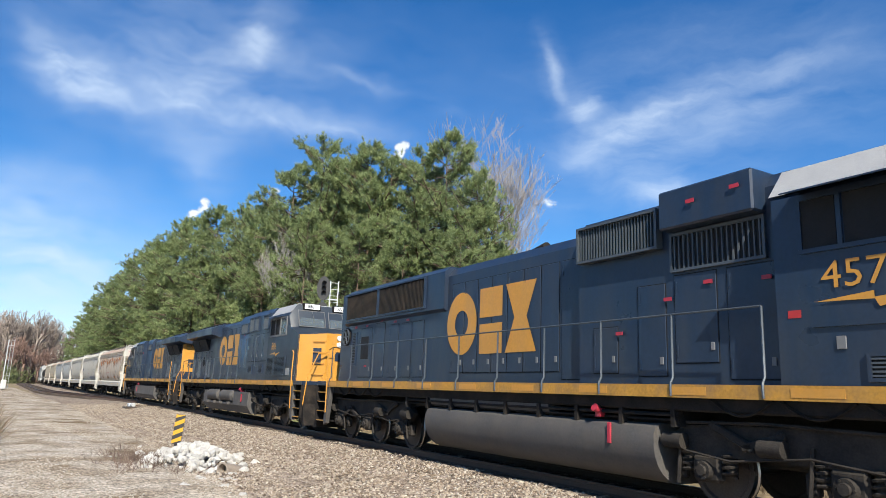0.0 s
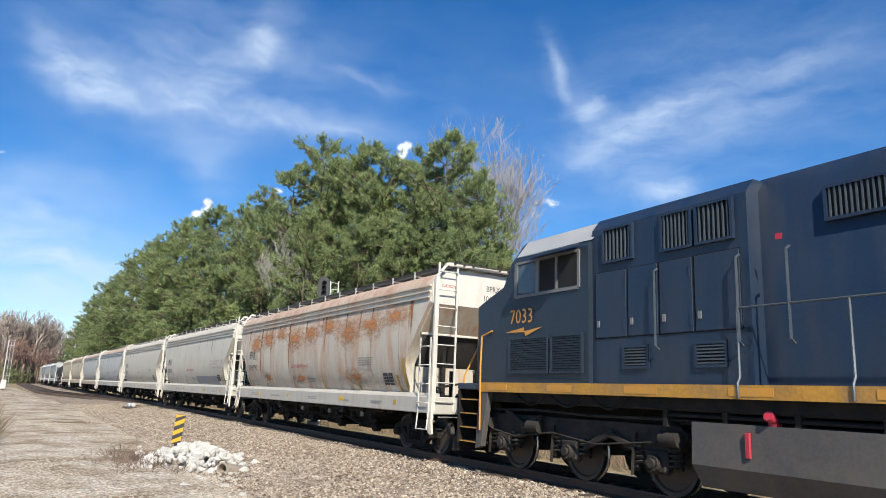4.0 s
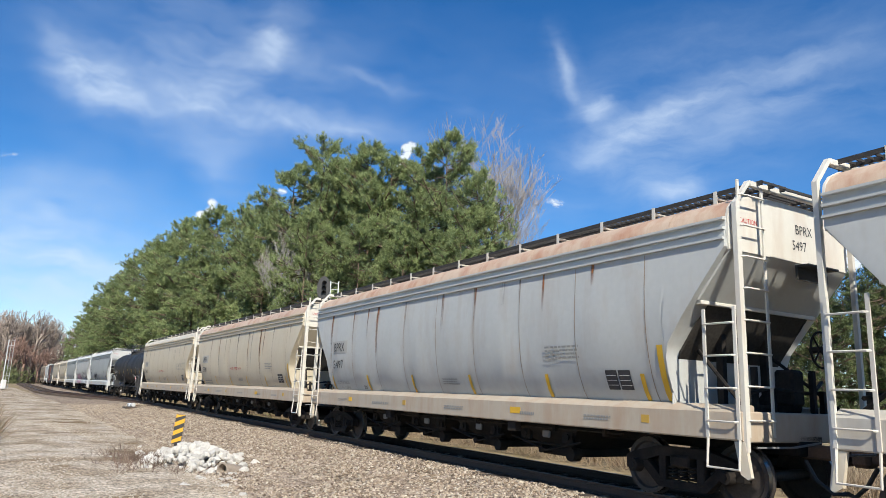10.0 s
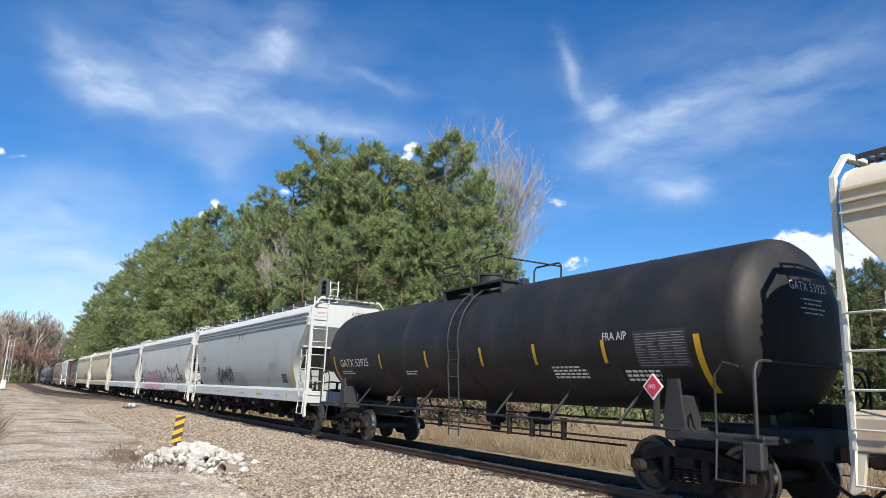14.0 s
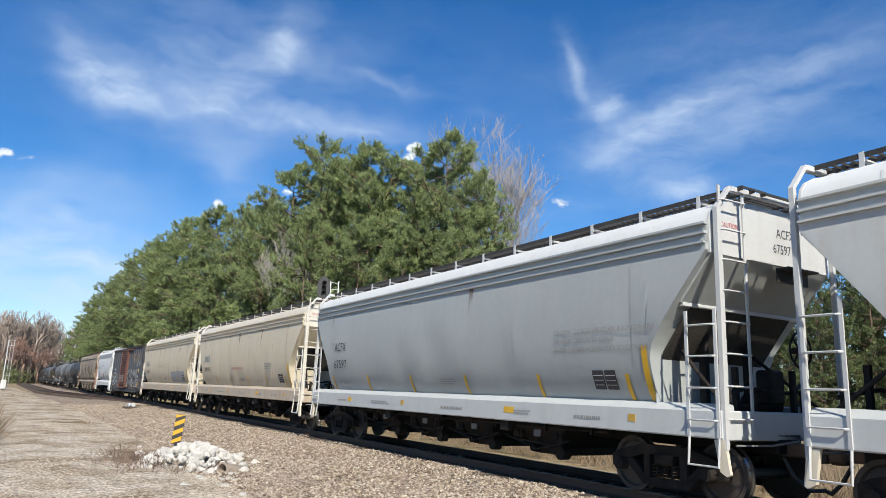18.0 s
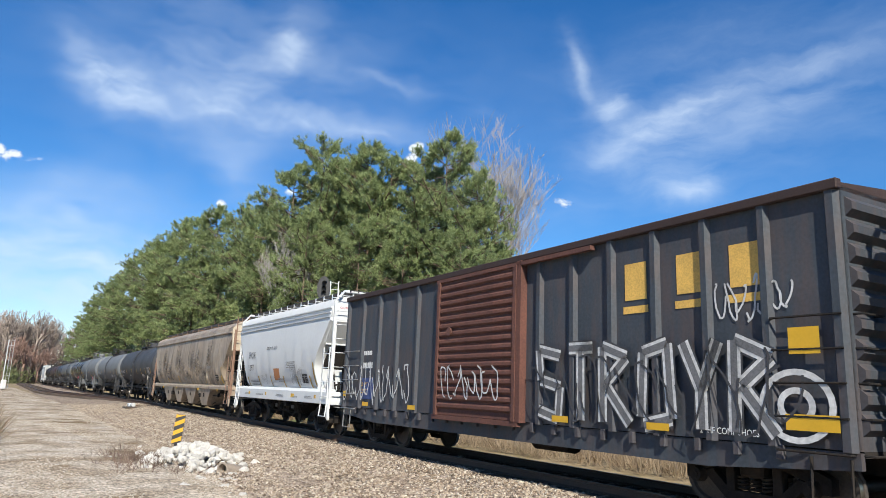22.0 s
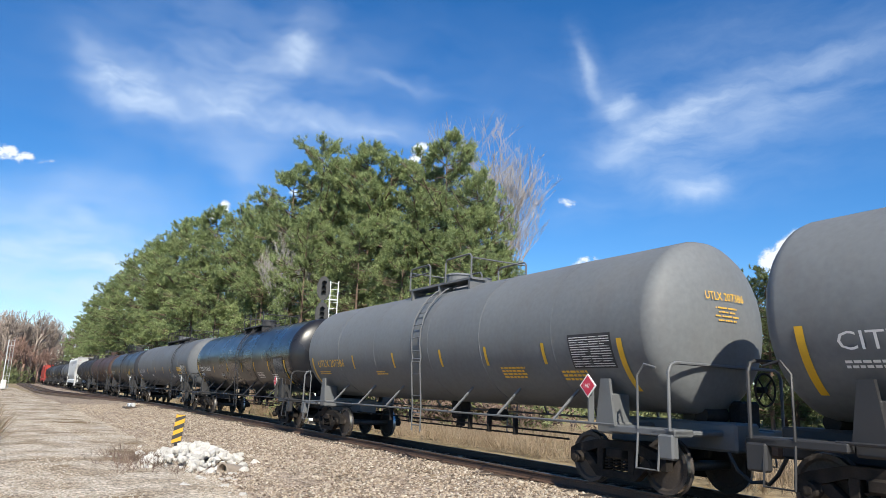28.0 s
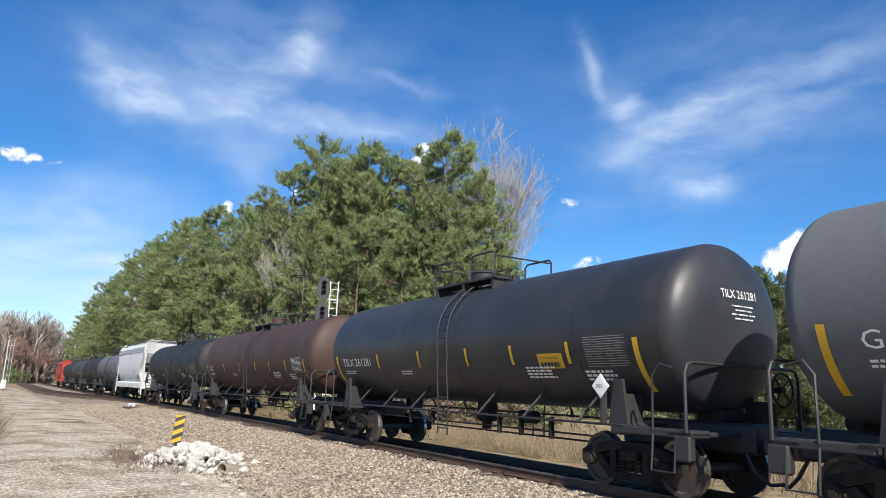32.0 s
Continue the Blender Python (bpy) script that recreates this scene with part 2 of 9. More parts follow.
LEFT = [(-30.3, 21.4, 3.9, 2.0, -11, 0.327), (-31.8, 22.9, 4.9, 2.3, -29, 0.155), (-22.1, 25.2, 10.1, 5.7, 2, 0.129), (-24.6, 21.0, 8.7, 4.3, 1, 0.181),
        (-18.2, 21.3, 7.0, 1.9, -1, 0.232), (-9.8, 21.1, 7.3, 1.6, -3, 0.215), (-16.8, 26.8, 4.3, 2.0, -130, 0.163), (-19.9, 17.1, 3.5, 2.6, -53, 0.189),
        (-8.0, 24.9, 4.4, 1.0, -5, 0.120), (-0.2, 23.4, 2.2, 1.0, -2, 0.095), (-29.2, 9.2, 9.4, 6.6, 4, 0.361), (-29.9, 5.7, 7.3, 5.0, 8, 0.353),
        (-21.5, 4.1, 7.8, 2.9, 13, 0.181), (-30.7, 13.1, 4.5, 2.9, 2, 0.103), (-24, 23, 18, 10, -8, 0.112), (-6, 25, 14, 8, -5, 0.069),
        (-13.8, 20.9, 9.3, 0.70, -2, 0.24), (-7.4, 24.9, 3.7, 0.50, -10, 0.16), (-29.3, 21.4, 3.7, 1.30, -13, 0.24), (-32.4, 23.1, 2.6, 0.90, -31, 0.16), (-16.9, 27.2, 2.2, 1.20, -115, 0.14),
        (-37.5, 10.6, 8.0, 4.4, 4, 0.30), (-39.5, 6.5, 8.0, 4.5, 6, 0.30), (-17.5, 25.5, 8.5, 3.6, 0, 0.10)]
RIGHT = [(11.6, 23.3, 2.5, 2.1, -50, 0.202), (14.8, 20.8, 7.0, 2.9, 17, 0.202), (22.2, 22.7, 5.7, 3.1, 10, 0.173), (30.3, 23.9, 7.8, 3.4, 9, 0.079),
        (9.0, 26.7, 3.9, 1.7, -65, 0.115), (17.5, 16.9, 3.5, 2.1, -3, 0.166), (18.3, 19.1, 8.2, 4.6, 8, 0.115), (31.0, 20.3, 6.4, 3.7, 5, 0.065),
        (19.0, 27.0, 7.5, 3.6, 8, 0.065), (29.1, 27.5, 8.1, 3.6, -3, 0.036), (8.8, 15.0, 3.0, 1.7, 7, 0.079), (22, 22, 18, 9, 12, 0.094), (8, 24, 12, 9, 10, 0.043),
         (9.2, 26.4, 3.1, 0.75, -65, 0.30), (15.4, 21.4, 6.3, 1.30, 21, 0.34), (27.0, 24.7, 5.8, 1.20, 10, 0.18), (11.8, 23.2, 1.2, 1.30, 13, 0.30), (17.9, 16.5, 2.9, 1.20, 22, 0.22), (26.1, 22.4, 4.9, 0.80, 7, 0.14)]
LOW = [(-20.3, 13.2, 0.80, 0.50, 20, 1.20), (-19.3, 14.0, 0.80, 0.60, 40, 1.30), (-4.0, 19.9, 0.95, 0.90, 40, 1.35), (-4.5, 19.0, 0.90, 0.60, 20, 1.20), (-14.2, 15.5, 0.70, 0.55, 40, 1.00), (8.0, 15.6, 1.50, 0.90, 8, 0.50), (9.2, 15.9, 0.90, 0.60, 6, 0.52), (24.6, 10.9, 1.60, 1.30, 30, 1.60), (26.4, 11.9, 2.00, 1.50, 15, 1.70), (28.6, 11.3, 2.20, 1.80, 5, 1.70), (31.0, 11.5, 2.40, 2.00, 5, 1.70), (10.2, 10.9, 1.60, 0.80, 8, 1.00)]
cirrus = cloud_layer("cirrus_clouds", "thin white streaks of high cloud in a blue sky", LEFT, 4200, (0.15, 0.42, 1), 20, 3.0)
cirrus_right = cloud_layer("cirrus_clouds", "feathery white plume of high cloud in a blue sky", RIGHT, 4250, (0.13, 0.45, 1), -30, 3.0)
cumulus = cloud_layer("cumulus_clouds", "small puffy white clouds low in the sky", LOW, 4000, (1.2, 1.6, 1), 0, 2.0, (0.86, 0.93, 1.0), True)
drifting = cloud_layer("cumulus_clouds", "ragged white cloud drifting low over the woods", [(-34.9, 15.4, 0.9, 0.6, 10, 1.1), (-33.5, 15.2, 1.1, 0.35, 12, 0.75), (-36.2, 15.7, 1.2, 0.8, 10, 1.3)], 3950, (1.2, 1.6, 1), 0, 2.0, (0.86, 0.93, 1.0), True)

# ------------------------------------------------------------ ground


def blend(nodes, link, fac, a, b):
    mix = nodes.new("ShaderNodeMix")
    mix.data_type = "RGBA"
    link(fac, mix.inputs["Factor"])
    for key, c in (("A", a), ("B", b)):
        if isinstance(c, tuple):
            mix.inputs[key].default_value = (*c, 1)
        else:
            link(c, mix.inputs[key])
    return mix.outputs["Result"]


def ground_material(name, colours, scales, cell=0.0, bump=0.6, rough=0.95, stretch=(1, 1, 1)):
    """Two or three earth colours mixed by noise at several scales; cell: the size of stones in metres."""
    mat = bpy.data.materials.new(name)
    mat.use_nodes = True
    nt = mat.node_tree
    nodes, link = nt.nodes, nt.links.new
    bsdf = nodes["Principled BSDF"]
    bsdf.inputs["Roughness"].default_value = rough
    bsdf.inputs["Specular IOR Level"].default_value = 0.2
    co = nodes.new("ShaderNodeTexCoord")
    mp = nodes.new("ShaderNodeMapping")
    mp.inputs["Scale"].default_value = stretch
    link(co.outputs["Object"], mp.inputs["Vector"])
    colour = colours[0]
    for c, sc in zip(colours[1:], scales):
        n = nodes.new("ShaderNodeTexNoise")
        n.inputs["Scale"].default_value, n.inputs["Detail"].default_value = sc, 6.0
        link(mp.outputs["Vector"], n.inputs["Vector"])
        r = nodes.new("ShaderNodeMapRange")
        r.inputs["From Min"].default_value, r.inputs["From Max"].default_value = 0.42, 0.62
        link(n.outputs["Fac"], r.inputs["Value"])
        colour = blend(nodes, link, r.outputs["Result"], colour, c)
    fine = nodes.new("ShaderNodeTexNoise")
    fine.inputs["Scale"].default_value, fine.inputs["Detail"].default_value = 9.0, 8.0
    link(co.outputs["Object"], fine.inputs["Vector"])
    height = fine.outputs["Fac"]
    mr = nodes.new("ShaderNodeMapRange")
    mr.inputs["From Min"].default_value, mr.inputs["From Max"].default_value = 0.25, 0.75
    mr.inputs["To Min"].default_value, mr.inputs["To Max"].default_value = 0.72, 1.25
    link(fine.outputs["Fac"], mr.inputs["Value"])
    sc = nodes.new("ShaderNodeVectorMath")
    sc.operation = "SCALE"
    link(colour, sc.inputs[0]) if not isinstance(colour, tuple) else None
    link(mr.outputs["Result"], sc.inputs["Scale"])
    colour = sc.outputs["Vector"]
    if cell:
        vo = nodes.new("ShaderNodeTexVoronoi")
        vo.inputs["Scale"].default_value = 1 / cell
        link(co.outputs["Object"], vo.inputs["Vector"])
        sep = nodes.new("ShaderNodeSeparateColor")
        link(vo.outputs["Color"], sep.inputs["Color"])
        cr = nodes.new("ShaderNodeMapRange")
        cr.inputs["To Min"].default_value, cr.inputs["To Max"].default_value = 0.45, 1.55
        link(sep.outputs["Red"], cr.inputs["Value"])
        s2 = nodes.new("ShaderNodeVectorMath")
        s2.operation = "SCALE"
        link(colour, s2.inputs[0])
        link(cr.outputs["Result"], s2.inputs["Scale"])
        colour = s2.outputs["Vector"]
        inv = nodes.new("ShaderNodeMath")
        inv.operation = "SUBTRACT"
        inv.inputs[0].default_value = 1.0
        link(vo.outputs["Distance"], inv.inputs[1])
        height = inv.outputs[0]
    link(colour, bsdf.inputs["Base Color"])
    bp = nodes.new("ShaderNodeBump")
    bp.inputs["Strength"].default_value, bp.inputs["Distance"].default_value = bump, (cell * 0.6 if cell else 0.05)
    link(height, bp.inputs["Height"])
    link(bp.outputs["Normal"], bsdf.inputs["Normal"])
    return mat


M_FIELD = ground_material("dry_field", [(0.25, 0.185, 0.105), (0.19, 0.15, 0.075), (0.31, 0.245, 0.15)], [0.35, 1.3], bump=0.9)
# Ballast bed is tinted darker, as shade in the gaps between loose stones.
M_BALLAST = ground_material("shaded_ballast_bed", [(0.24, 0.185, 0.14), (0.19, 0.14, 0.10), (0.32, 0.26, 0.21)], [0.4, 1.6], cell=0.06, bump=1.0)
M_LANE = ground_material("gravel_lane", [(0.38, 0.315, 0.24), (0.19, 0.135, 0.08), (0.47, 0.41, 0.335)], [0.33, 0.9], cell=0.04, bump=0.9, stretch=(1, 1, 1))


def ground_height(x, y):
    d = math.hypot(x, y)
    n = noise.noise(Vector((x * 0.08, y * 0.08, 3.1))) * 0.10 + noise.noise(Vector((x * 0.4, y * 0.4, 7.7))) * 0.03
    return -0.47 + n * min(1.0, d / 8.0)


def build_ground():
    rings = [0.0] + [4.0 * (1.055 ** i) for i in range(0, 131)]
    na = 240
    vs, fs = [(0, 0, -0.47)], []
    for r in rings[1:]:
        for k in range(na):
            a = 2 * math.pi * k / na
            x, y = r * math.sin(a), r * math.cos(a)
            vs.append((x, y, ground_height(x, y)))
    for k in range(na):
        fs.append((0, 1 + (k + 1) % na, 1 + k))
    for j in range(len(rings) - 2):
        for k in range(na):
            a, b = 1 + j * na + k, 1 + j * na + (k + 1) % na
            fs.append((a, b, b + na, a + na))
    me = bpy.data.meshes.new("ground")
    me.from_pydata(vs, [], fs)
    me.materials.append(M_FIELD)
    me.shade_smooth()
    return tagged(new("ground", me), "dry winter grass field beside the railway", "ground", kind="structure")


def sweep(name, s_list, profile, mat, lat_of=None, wobble=0.0, wobble_z=0.0):
    """A sheet along the line; profile is a list of (lat, z)."""
    vs, fs = [], []
    n = len(profile)
    for s in s_list:
        off = lat_of(s) if lat_of else 0.0
        for k, (lat, z) in enumerate(profile):
            j = noise.noise(Vector((s * 0.25, lat * 0.7, 1.7))) * wobble if (k in (0, n - 1)) else 0.0
            dz = noise.noise(Vector((s * 0.5, lat * 0.9, 5.3))) * wobble_z
            vs.append(on_track(s, lat + off + j, z + dz))
    for i in range(len(s_list) - 1):
        for k in range(n - 1):
            fs.append((i * n + k, i * n + k + 1, (i + 1) * n + k + 1, (i + 1) * n + k))
    me = bpy.data.meshes.new(name)
    me.from_pydata(vs, [], fs)
    me.materials.append(mat)
    me.shade_smooth()
    return new(name, me)


def span(a, b, step):
    return [a + (b - a) * i / max(1, round((b - a) / step)) for i in range(max(1, round((b - a) / step)) + 1)]


SWITCH_S = 56.0


def siding_lat(s):
    u = min(max((s - SWITCH_S) / 50.0, 0.0), 1.0)
    return 5.4 * u * u * (3 - 2 * u)


build_ground()
near = [(-4.2, -0.66), (-3.1, -0.44), (-1.9, -0.22), (-1.3, -0.20), (0.0, -0.205), (1.3, -0.20), (1.9, -0.21), (2.5, -0.27), (3.2, -0.35), (4.2, -0.40), (5.4, -0.40), (6.6, -0.42), (7.6, -0.56)]
tagged(sweep("ballast", span(-60, 420, 1.0), near, M_BALLAST, wobble=0.5, wobble_z=0.05), "crushed pinkish-grey stone ballast under the track", "ballast", kind="structure")
lane = [(5.6, -0.60), (6.4, -0.405), (7.6, -0.36), (9.0, -0.35), (10.6, -0.36), (12.0, -0.35), (13.4, -0.40), (14.6, -0.58)]
tagged(sweep("gravel_lane", span(-60, 150, 1.0), lane, M_LANE, lat_of=lambda s: 0.06 * max(s - 60, 0) * 0.4, wobble=1.2, wobble_z=0.05), "pale gravel and dirt service lane", "dirt lane", kind="structure")

# ------------------------------------------------------------ rails and sleepers
M_RAIL = material("rail_steel", (0.10, 0.06, 0.042), 0.7, 0.3, var=0.3, scale=2, fine=30, bump=0.15)
M_RAILTOP = material("worn_rail_head", (0.16, 0.145, 0.13), 0.5, 0.7, var=0.1, scale=4, fine=60, bump=0.02)
M_TIE = material("creosoted_timber", (0.055, 0.040, 0.031), 0.9, 0, var=0.5, scale=5, fine=30, bump=0.5, dirt=(0.17, 0.135, 0.105), dirt_amount=0.5, per_object=0.25)
M_TIE_FAR = material("far_timber", (0.055, 0.040, 0.031), 0.9, 0, var=0.5, scale=5, fine=30, bump=0.4, dirt=(0.17, 0.135, 0.105), dirt_amount=0.5, per_island=0.25)
RAIL = [(-0.068, -0.178), (-0.066, -0.165), (-0.012, -0.145), (-0.010, -0.05), (-0.036, -0.038), (-0.036, -0.008), (0.036, -0.008), (0.036, -0.038), (0.010, -0.05), (0.012, -0.145), (0.066, -0.165), (0.068, -0.178)]
HEADP = [(-0.034, -0.008), (-0.030, -0.001), (-0.012, 0.0), (0.012, 0.0), (0.030, -0.001), (0.034, -0.008)]


def rail(name, s0, s1, lat, lat_of=None, label=""):
    body = Mb()
    top = Mb()
    ss = span(s0, s1, 2.0)
    for mb, prof in ((body, RAIL), (top, HEADP)):
        secs = []
        for s in ss:
            off = lat_of(s) if lat_of else 0.0
            secs.append([on_track(s, lat + off + a, z) for a, z in prof])
        mb.loft(secs, closed=True, caps=True)
    ob = tagged(part(name, body, M_RAIL), label or "rust-brown steel rail on timber sleepers", "rail", "rails of the track")
    part("rail_head", top, M_RAILTOP, ob, "bright worn running surface")
    return ob


rail("rail", -120, 400, 0.755)
rail("rail", -120, 400, -0.755)
rail("rail", SWITCH_S, 400, 0.755, siding_lat, "rust-brown steel rail of the siding")
rail("rail", SWITCH_S + 4, 400, -0.755, siding_lat, "rust-brown steel rail of the siding")

# ------------------------------------------------------------ trees


def raw_mesh(name, verts, tris, mat, smooth=False):
    """A mesh of triangles from arrays."""
    me = bpy.data.meshes.new(name)
    me.vertices.add(len(verts))
    me.vertices.foreach_set("co", np.asarray(verts, dtype=np.float32).ravel())
    me.loops.add(len(tris) * 3)
    me.polygons.add(len(tris))
    me.loops.foreach_set("vertex_index", np.asarray(tris, dtype=np.int32).ravel())
    me.polygons.foreach_set("loop_start", np.arange(0, len(tris) * 3, 3, dtype=np.int32))
    me.materials.append(mat)
    me.update(calc_edges=True)
    if smooth:
        me.shade_smooth()
    return me


def leaf_material(name, dark, light, through=0.25, rough=0.6):
    mat = bpy.data.materials.new(name)
    mat.use_nodes = True
    nt = mat.node_tree
    nodes, link = nt.nodes, nt.links.new
    bsdf = nodes["Principled BSDF"]
    geo = nodes.new("ShaderNodeNewGeometry")
    co = nodes.new("ShaderNodeTexCoord")
    n = nodes.new("ShaderNodeTexNoise")
    n.inputs["Scale"].default_value, n.inputs["Detail"].default_value = 0.7, 3.0
    link(co.outputs["Object"], n.inputs["Vector"])
    mx = nodes.new("ShaderNodeMath")
    mx.operation = "MULTIPLY_ADD"
    link(geo.outputs["Random Per Island"], mx.inputs[0])
    mx.inputs[1].default_value = 0.55
    sub = nodes.new("ShaderNodeMapRange")
    sub.inputs["From Min"].default_value, sub.inputs["From Max"].default_value = 0.3, 0.7
    sub.inputs["To Max"].default_value = 0.5
    link(n.outputs["Fac"], sub.inputs["Value"])
    link(sub.outputs["Result"], mx.inputs[2])
    link(blend(nodes, link, mx.outputs[0], dark, light), bsdf.inputs["Base Color"])
    bsdf.inputs["Roughness"].default_value = rough
    bsdf.inputs["Specular IOR Level"].default_value = 0.3
    bsdf.inputs["Subsurface Weight"].default_value = 0.0
    tr = nodes.new("ShaderNodeBsdfTranslucent")
    link(blend(nodes, link, mx.outputs[0], dark, light), tr.inputs["Color"])
    mixs = nodes.new("ShaderNodeMixShader")
    mixs.inputs["Fac"].default_value = through
    link(bsdf.outputs[0], mixs.inputs[1])
    link(tr.outputs[0], mixs.inputs[2])
    link(mixs.outputs[0], nodes["Material Output"].inputs["Surface"])
    return mat


M_BARK = material("pine_bark", (0.13, 0.09, 0.065), 0.95, 0, var=0.4, scale=4, fine=22, bump=0.7)
M_GREYBARK = material("grey_bark", (0.22, 0.18, 0.15), 0.95, 0, var=0.35, scale=4, fine=22, bump=0.5)
M_PALETWIG = material("pale_grey_twigs", (0.32, 0.295, 0.28), 0.9, 0, var=0.25, scale=1.0, fine=5, bump=0)
M_REDTWIG = material("red_budding_twigs", (0.24, 0.15, 0.12), 0.9, 0, var=0.3, scale=0.3, fine=5, bump=0)
M_FARTWIG = material("brown_winter_twigs", (0.26, 0.215, 0.185), 0.95, 0, var=0.45, scale=0.08, fine=2, bump=0)
M_NEEDLE = leaf_material("pine_needles", (0.074, 0.108, 0.046), (0.43, 0.505, 0.225), 0.26)
M_NEEDLE_YOUNG = leaf_material("young_pine_needles", (0.040, 0.062, 0.026), (0.22, 0.26, 0.11), 0.2)
M_NEEDLE_DARK = leaf_material("cedar_needles", (0.09, 0.11, 0.055), (0.29, 0.32, 0.14))
M_STRAW = leaf_material("dry_grass_blades", (0.19, 0.135, 0.085), (0.41, 0.325, 0.225), 0.3, 0.8)
M_THICKET = leaf_material("grey_brown_thicket", (0.16, 0.125, 0.10), (0.29, 0.235, 0.20), 0.2, 0.9)
M_WEED = leaf_material("dead_brown_weeds", (0.10, 0.07, 0.055), (0.24, 0.17, 0.13), 0.2, 0.9)


def tufts(rng, centres, blades, length, width, up=0.35, outward=None):
    """Sprays of narrow blades round each centre."""
    n = len(centres)
    d = rng.normal(size=(n, blades, 3))
    d[..., 2] += up
    if outward is not None:
        d += outward[:, None, :] * 1.1
    d /= np.linalg.norm(d, axis=2, keepdims=True)
    ln = rng.uniform(0.7, 1.25, size=(n, blades, 1)) * length
    side = np.cross(d, rng.normal(size=(n, blades, 3)))
    side /= np.linalg.norm(side, axis=2, keepdims=True) + 1e-9
    c = centres[:, None, :] + d * ln * 0.08
    a = c + side * width * 0.5 + d * ln * 0.35
    b = c - side * width * 0.5 + d * ln * 0.35
    tip = centres[:, None, :] + d * ln
    v = np.stack([c, a, tip, b], axis=2).reshape(-1, 3)
    base = np.arange(n * blades)[:, None] * 4
    t = np.concatenate([base + np.array([[0, 1, 2]]), base + np.array([[0, 2, 3]])], axis=1).reshape(-1, 3)
    return v, t


def shoots(rng, bases, axes, needles, reach, length, width):
    """Bottle-brush shoots: needles set all along a short twig, leaning towards its tip."""
    n = len(bases)
    axes = axes / (np.linalg.norm(axes, axis=1, keepdims=True) + 1e-9)
    u = rng.uniform(0.0, 1.0, size=(n, needles, 1))
    radial = rng.normal(size=(n, needles, 3))
    radial -= axes[:, None, :] * np.sum(radial * axes[:, None, :], axis=2, keepdims=True)
    radial /= np.linalg.norm(radial, axis=2, keepdims=True) + 1e-9
    d = axes[:, None, :] * (0.35 + 0.75 * u) + radial * (1.0 - 0.45 * u)
    d /= np.linalg.norm(d, axis=2, keepdims=True)
    c = bases[:, None, :] + axes[:, None, :] * u * reach
    side = np.cross(d, axes[:, None, :] + rng.normal(size=(n, needles, 3)) * 0.4)
    side /= np.linalg.norm(side, axis=2, keepdims=True) + 1e-9
    tip = c + d * rng.uniform(0.75, 1.2, size=(n, needles, 1)) * length
    v = np.stack([c + side * width * 0.5, c - side * width * 0.5, tip], axis=2).reshape(-1, 3)
    return v, np.arange(n * needles * 3).reshape(-1, 3)


def pine_meshes(seed, height, radius, start, count, needles, reach, length, width, needle, limbs=58):
    rng = np.random.default_rng(seed)
    wood = Mb()
    lean = rng.normal(size=2) * 0.25
    axis = []
    for i in range(9):
        u = i / 8
        axis.append(Vector((lean[0] * u + 0.12 * math.sin(u * 5 + seed), lean[1] * u + 0.12 * math.cos(u * 4 + seed), height * 0.97 * u)))
    r0 = 0.010 * height + 0.05
    n = 8
    wood.loft([[(p.x + r * math.cos(2 * math.pi * k / n), p.y + r * math.sin(2 * math.pi * k / n), p.z) for k in range(n)] for p, r in ((p, r0 * (1 - 0.93 * i / 8)) for i, p in enumerate(axis))])
    cs, ax = [], []
    for i in range(limbs):
        u = (i + rng.uniform(0, 1)) / limbs
        z = height * (start + (0.985 - start) * u)
        prof = (math.sin(math.pi * min(max(0.16 + 0.84 * (u ** 0.9), 0), 1)) ** 0.75) * (0.75 + 0.25 * rng.uniform()) + 0.10
        ln = radius * prof * rng.uniform(0.68, 1.18)
        a = rng.uniform(0, 2 * math.pi)
        f = z / (height * 0.97) * 8
        k = min(int(f), 7)
        p0 = axis[k].lerp(axis[k + 1], f - k)
        rise = 0.15 + 0.55 * u
        pts = []
        for j in range(5):
            w = j / 4
            pts.append(Vector((p0.x + math.cos(a) * ln * w, p0.y + math.sin(a) * ln * w, p0.z + ln * rise * w * w * 0.8 - 0.12 * ln * w * (1 - u))))
        wood.tube(pts, 0.035 + 0.025 * (1 - u), 4)
        m = max(6, int(count / limbs * (0.45 + prof)))
        groups = max(3, int(2 + ln * 2.0))
        spots = []
        for g in range(groups):
            w = min(max(1.02 - abs(rng.normal()) * 0.42, 0.15), 1.05)
            q = pts[0].lerp(pts[-1], w)
            q.z = pts[0].z + (pts[-1].z - pts[0].z) * w * w
            side = rng.normal() * 0.20 * ln
            q += Vector((-math.sin(a) * side, math.cos(a) * side, rng.normal() * 0.10 * ln))
            spots.append(q)
            wood.tube([pts[0].lerp(pts[-1], max(w - 0.35, 0.05)), q], 0.016, 3)
        for k in range(m):
            q = spots[k % groups]
            j = rng.normal(size=3) * np.array([0.22, 0.22, 0.16])
            cs.append((q.x + j[0], q.y + j[1], q.z + j[2]))
            t = rng.normal(size=3) * 0.42
            ax.append((math.cos(a) * 0.55 + t[0], math.sin(a) * 0.55 + t[1], 0.75 + t[2]))
    v, t = shoots(rng, np.array(cs), np.array(ax), needles, reach, length, width)
    return wood.mesh("trunk", M_BARK), raw_mesh("crown", v, t, needle)


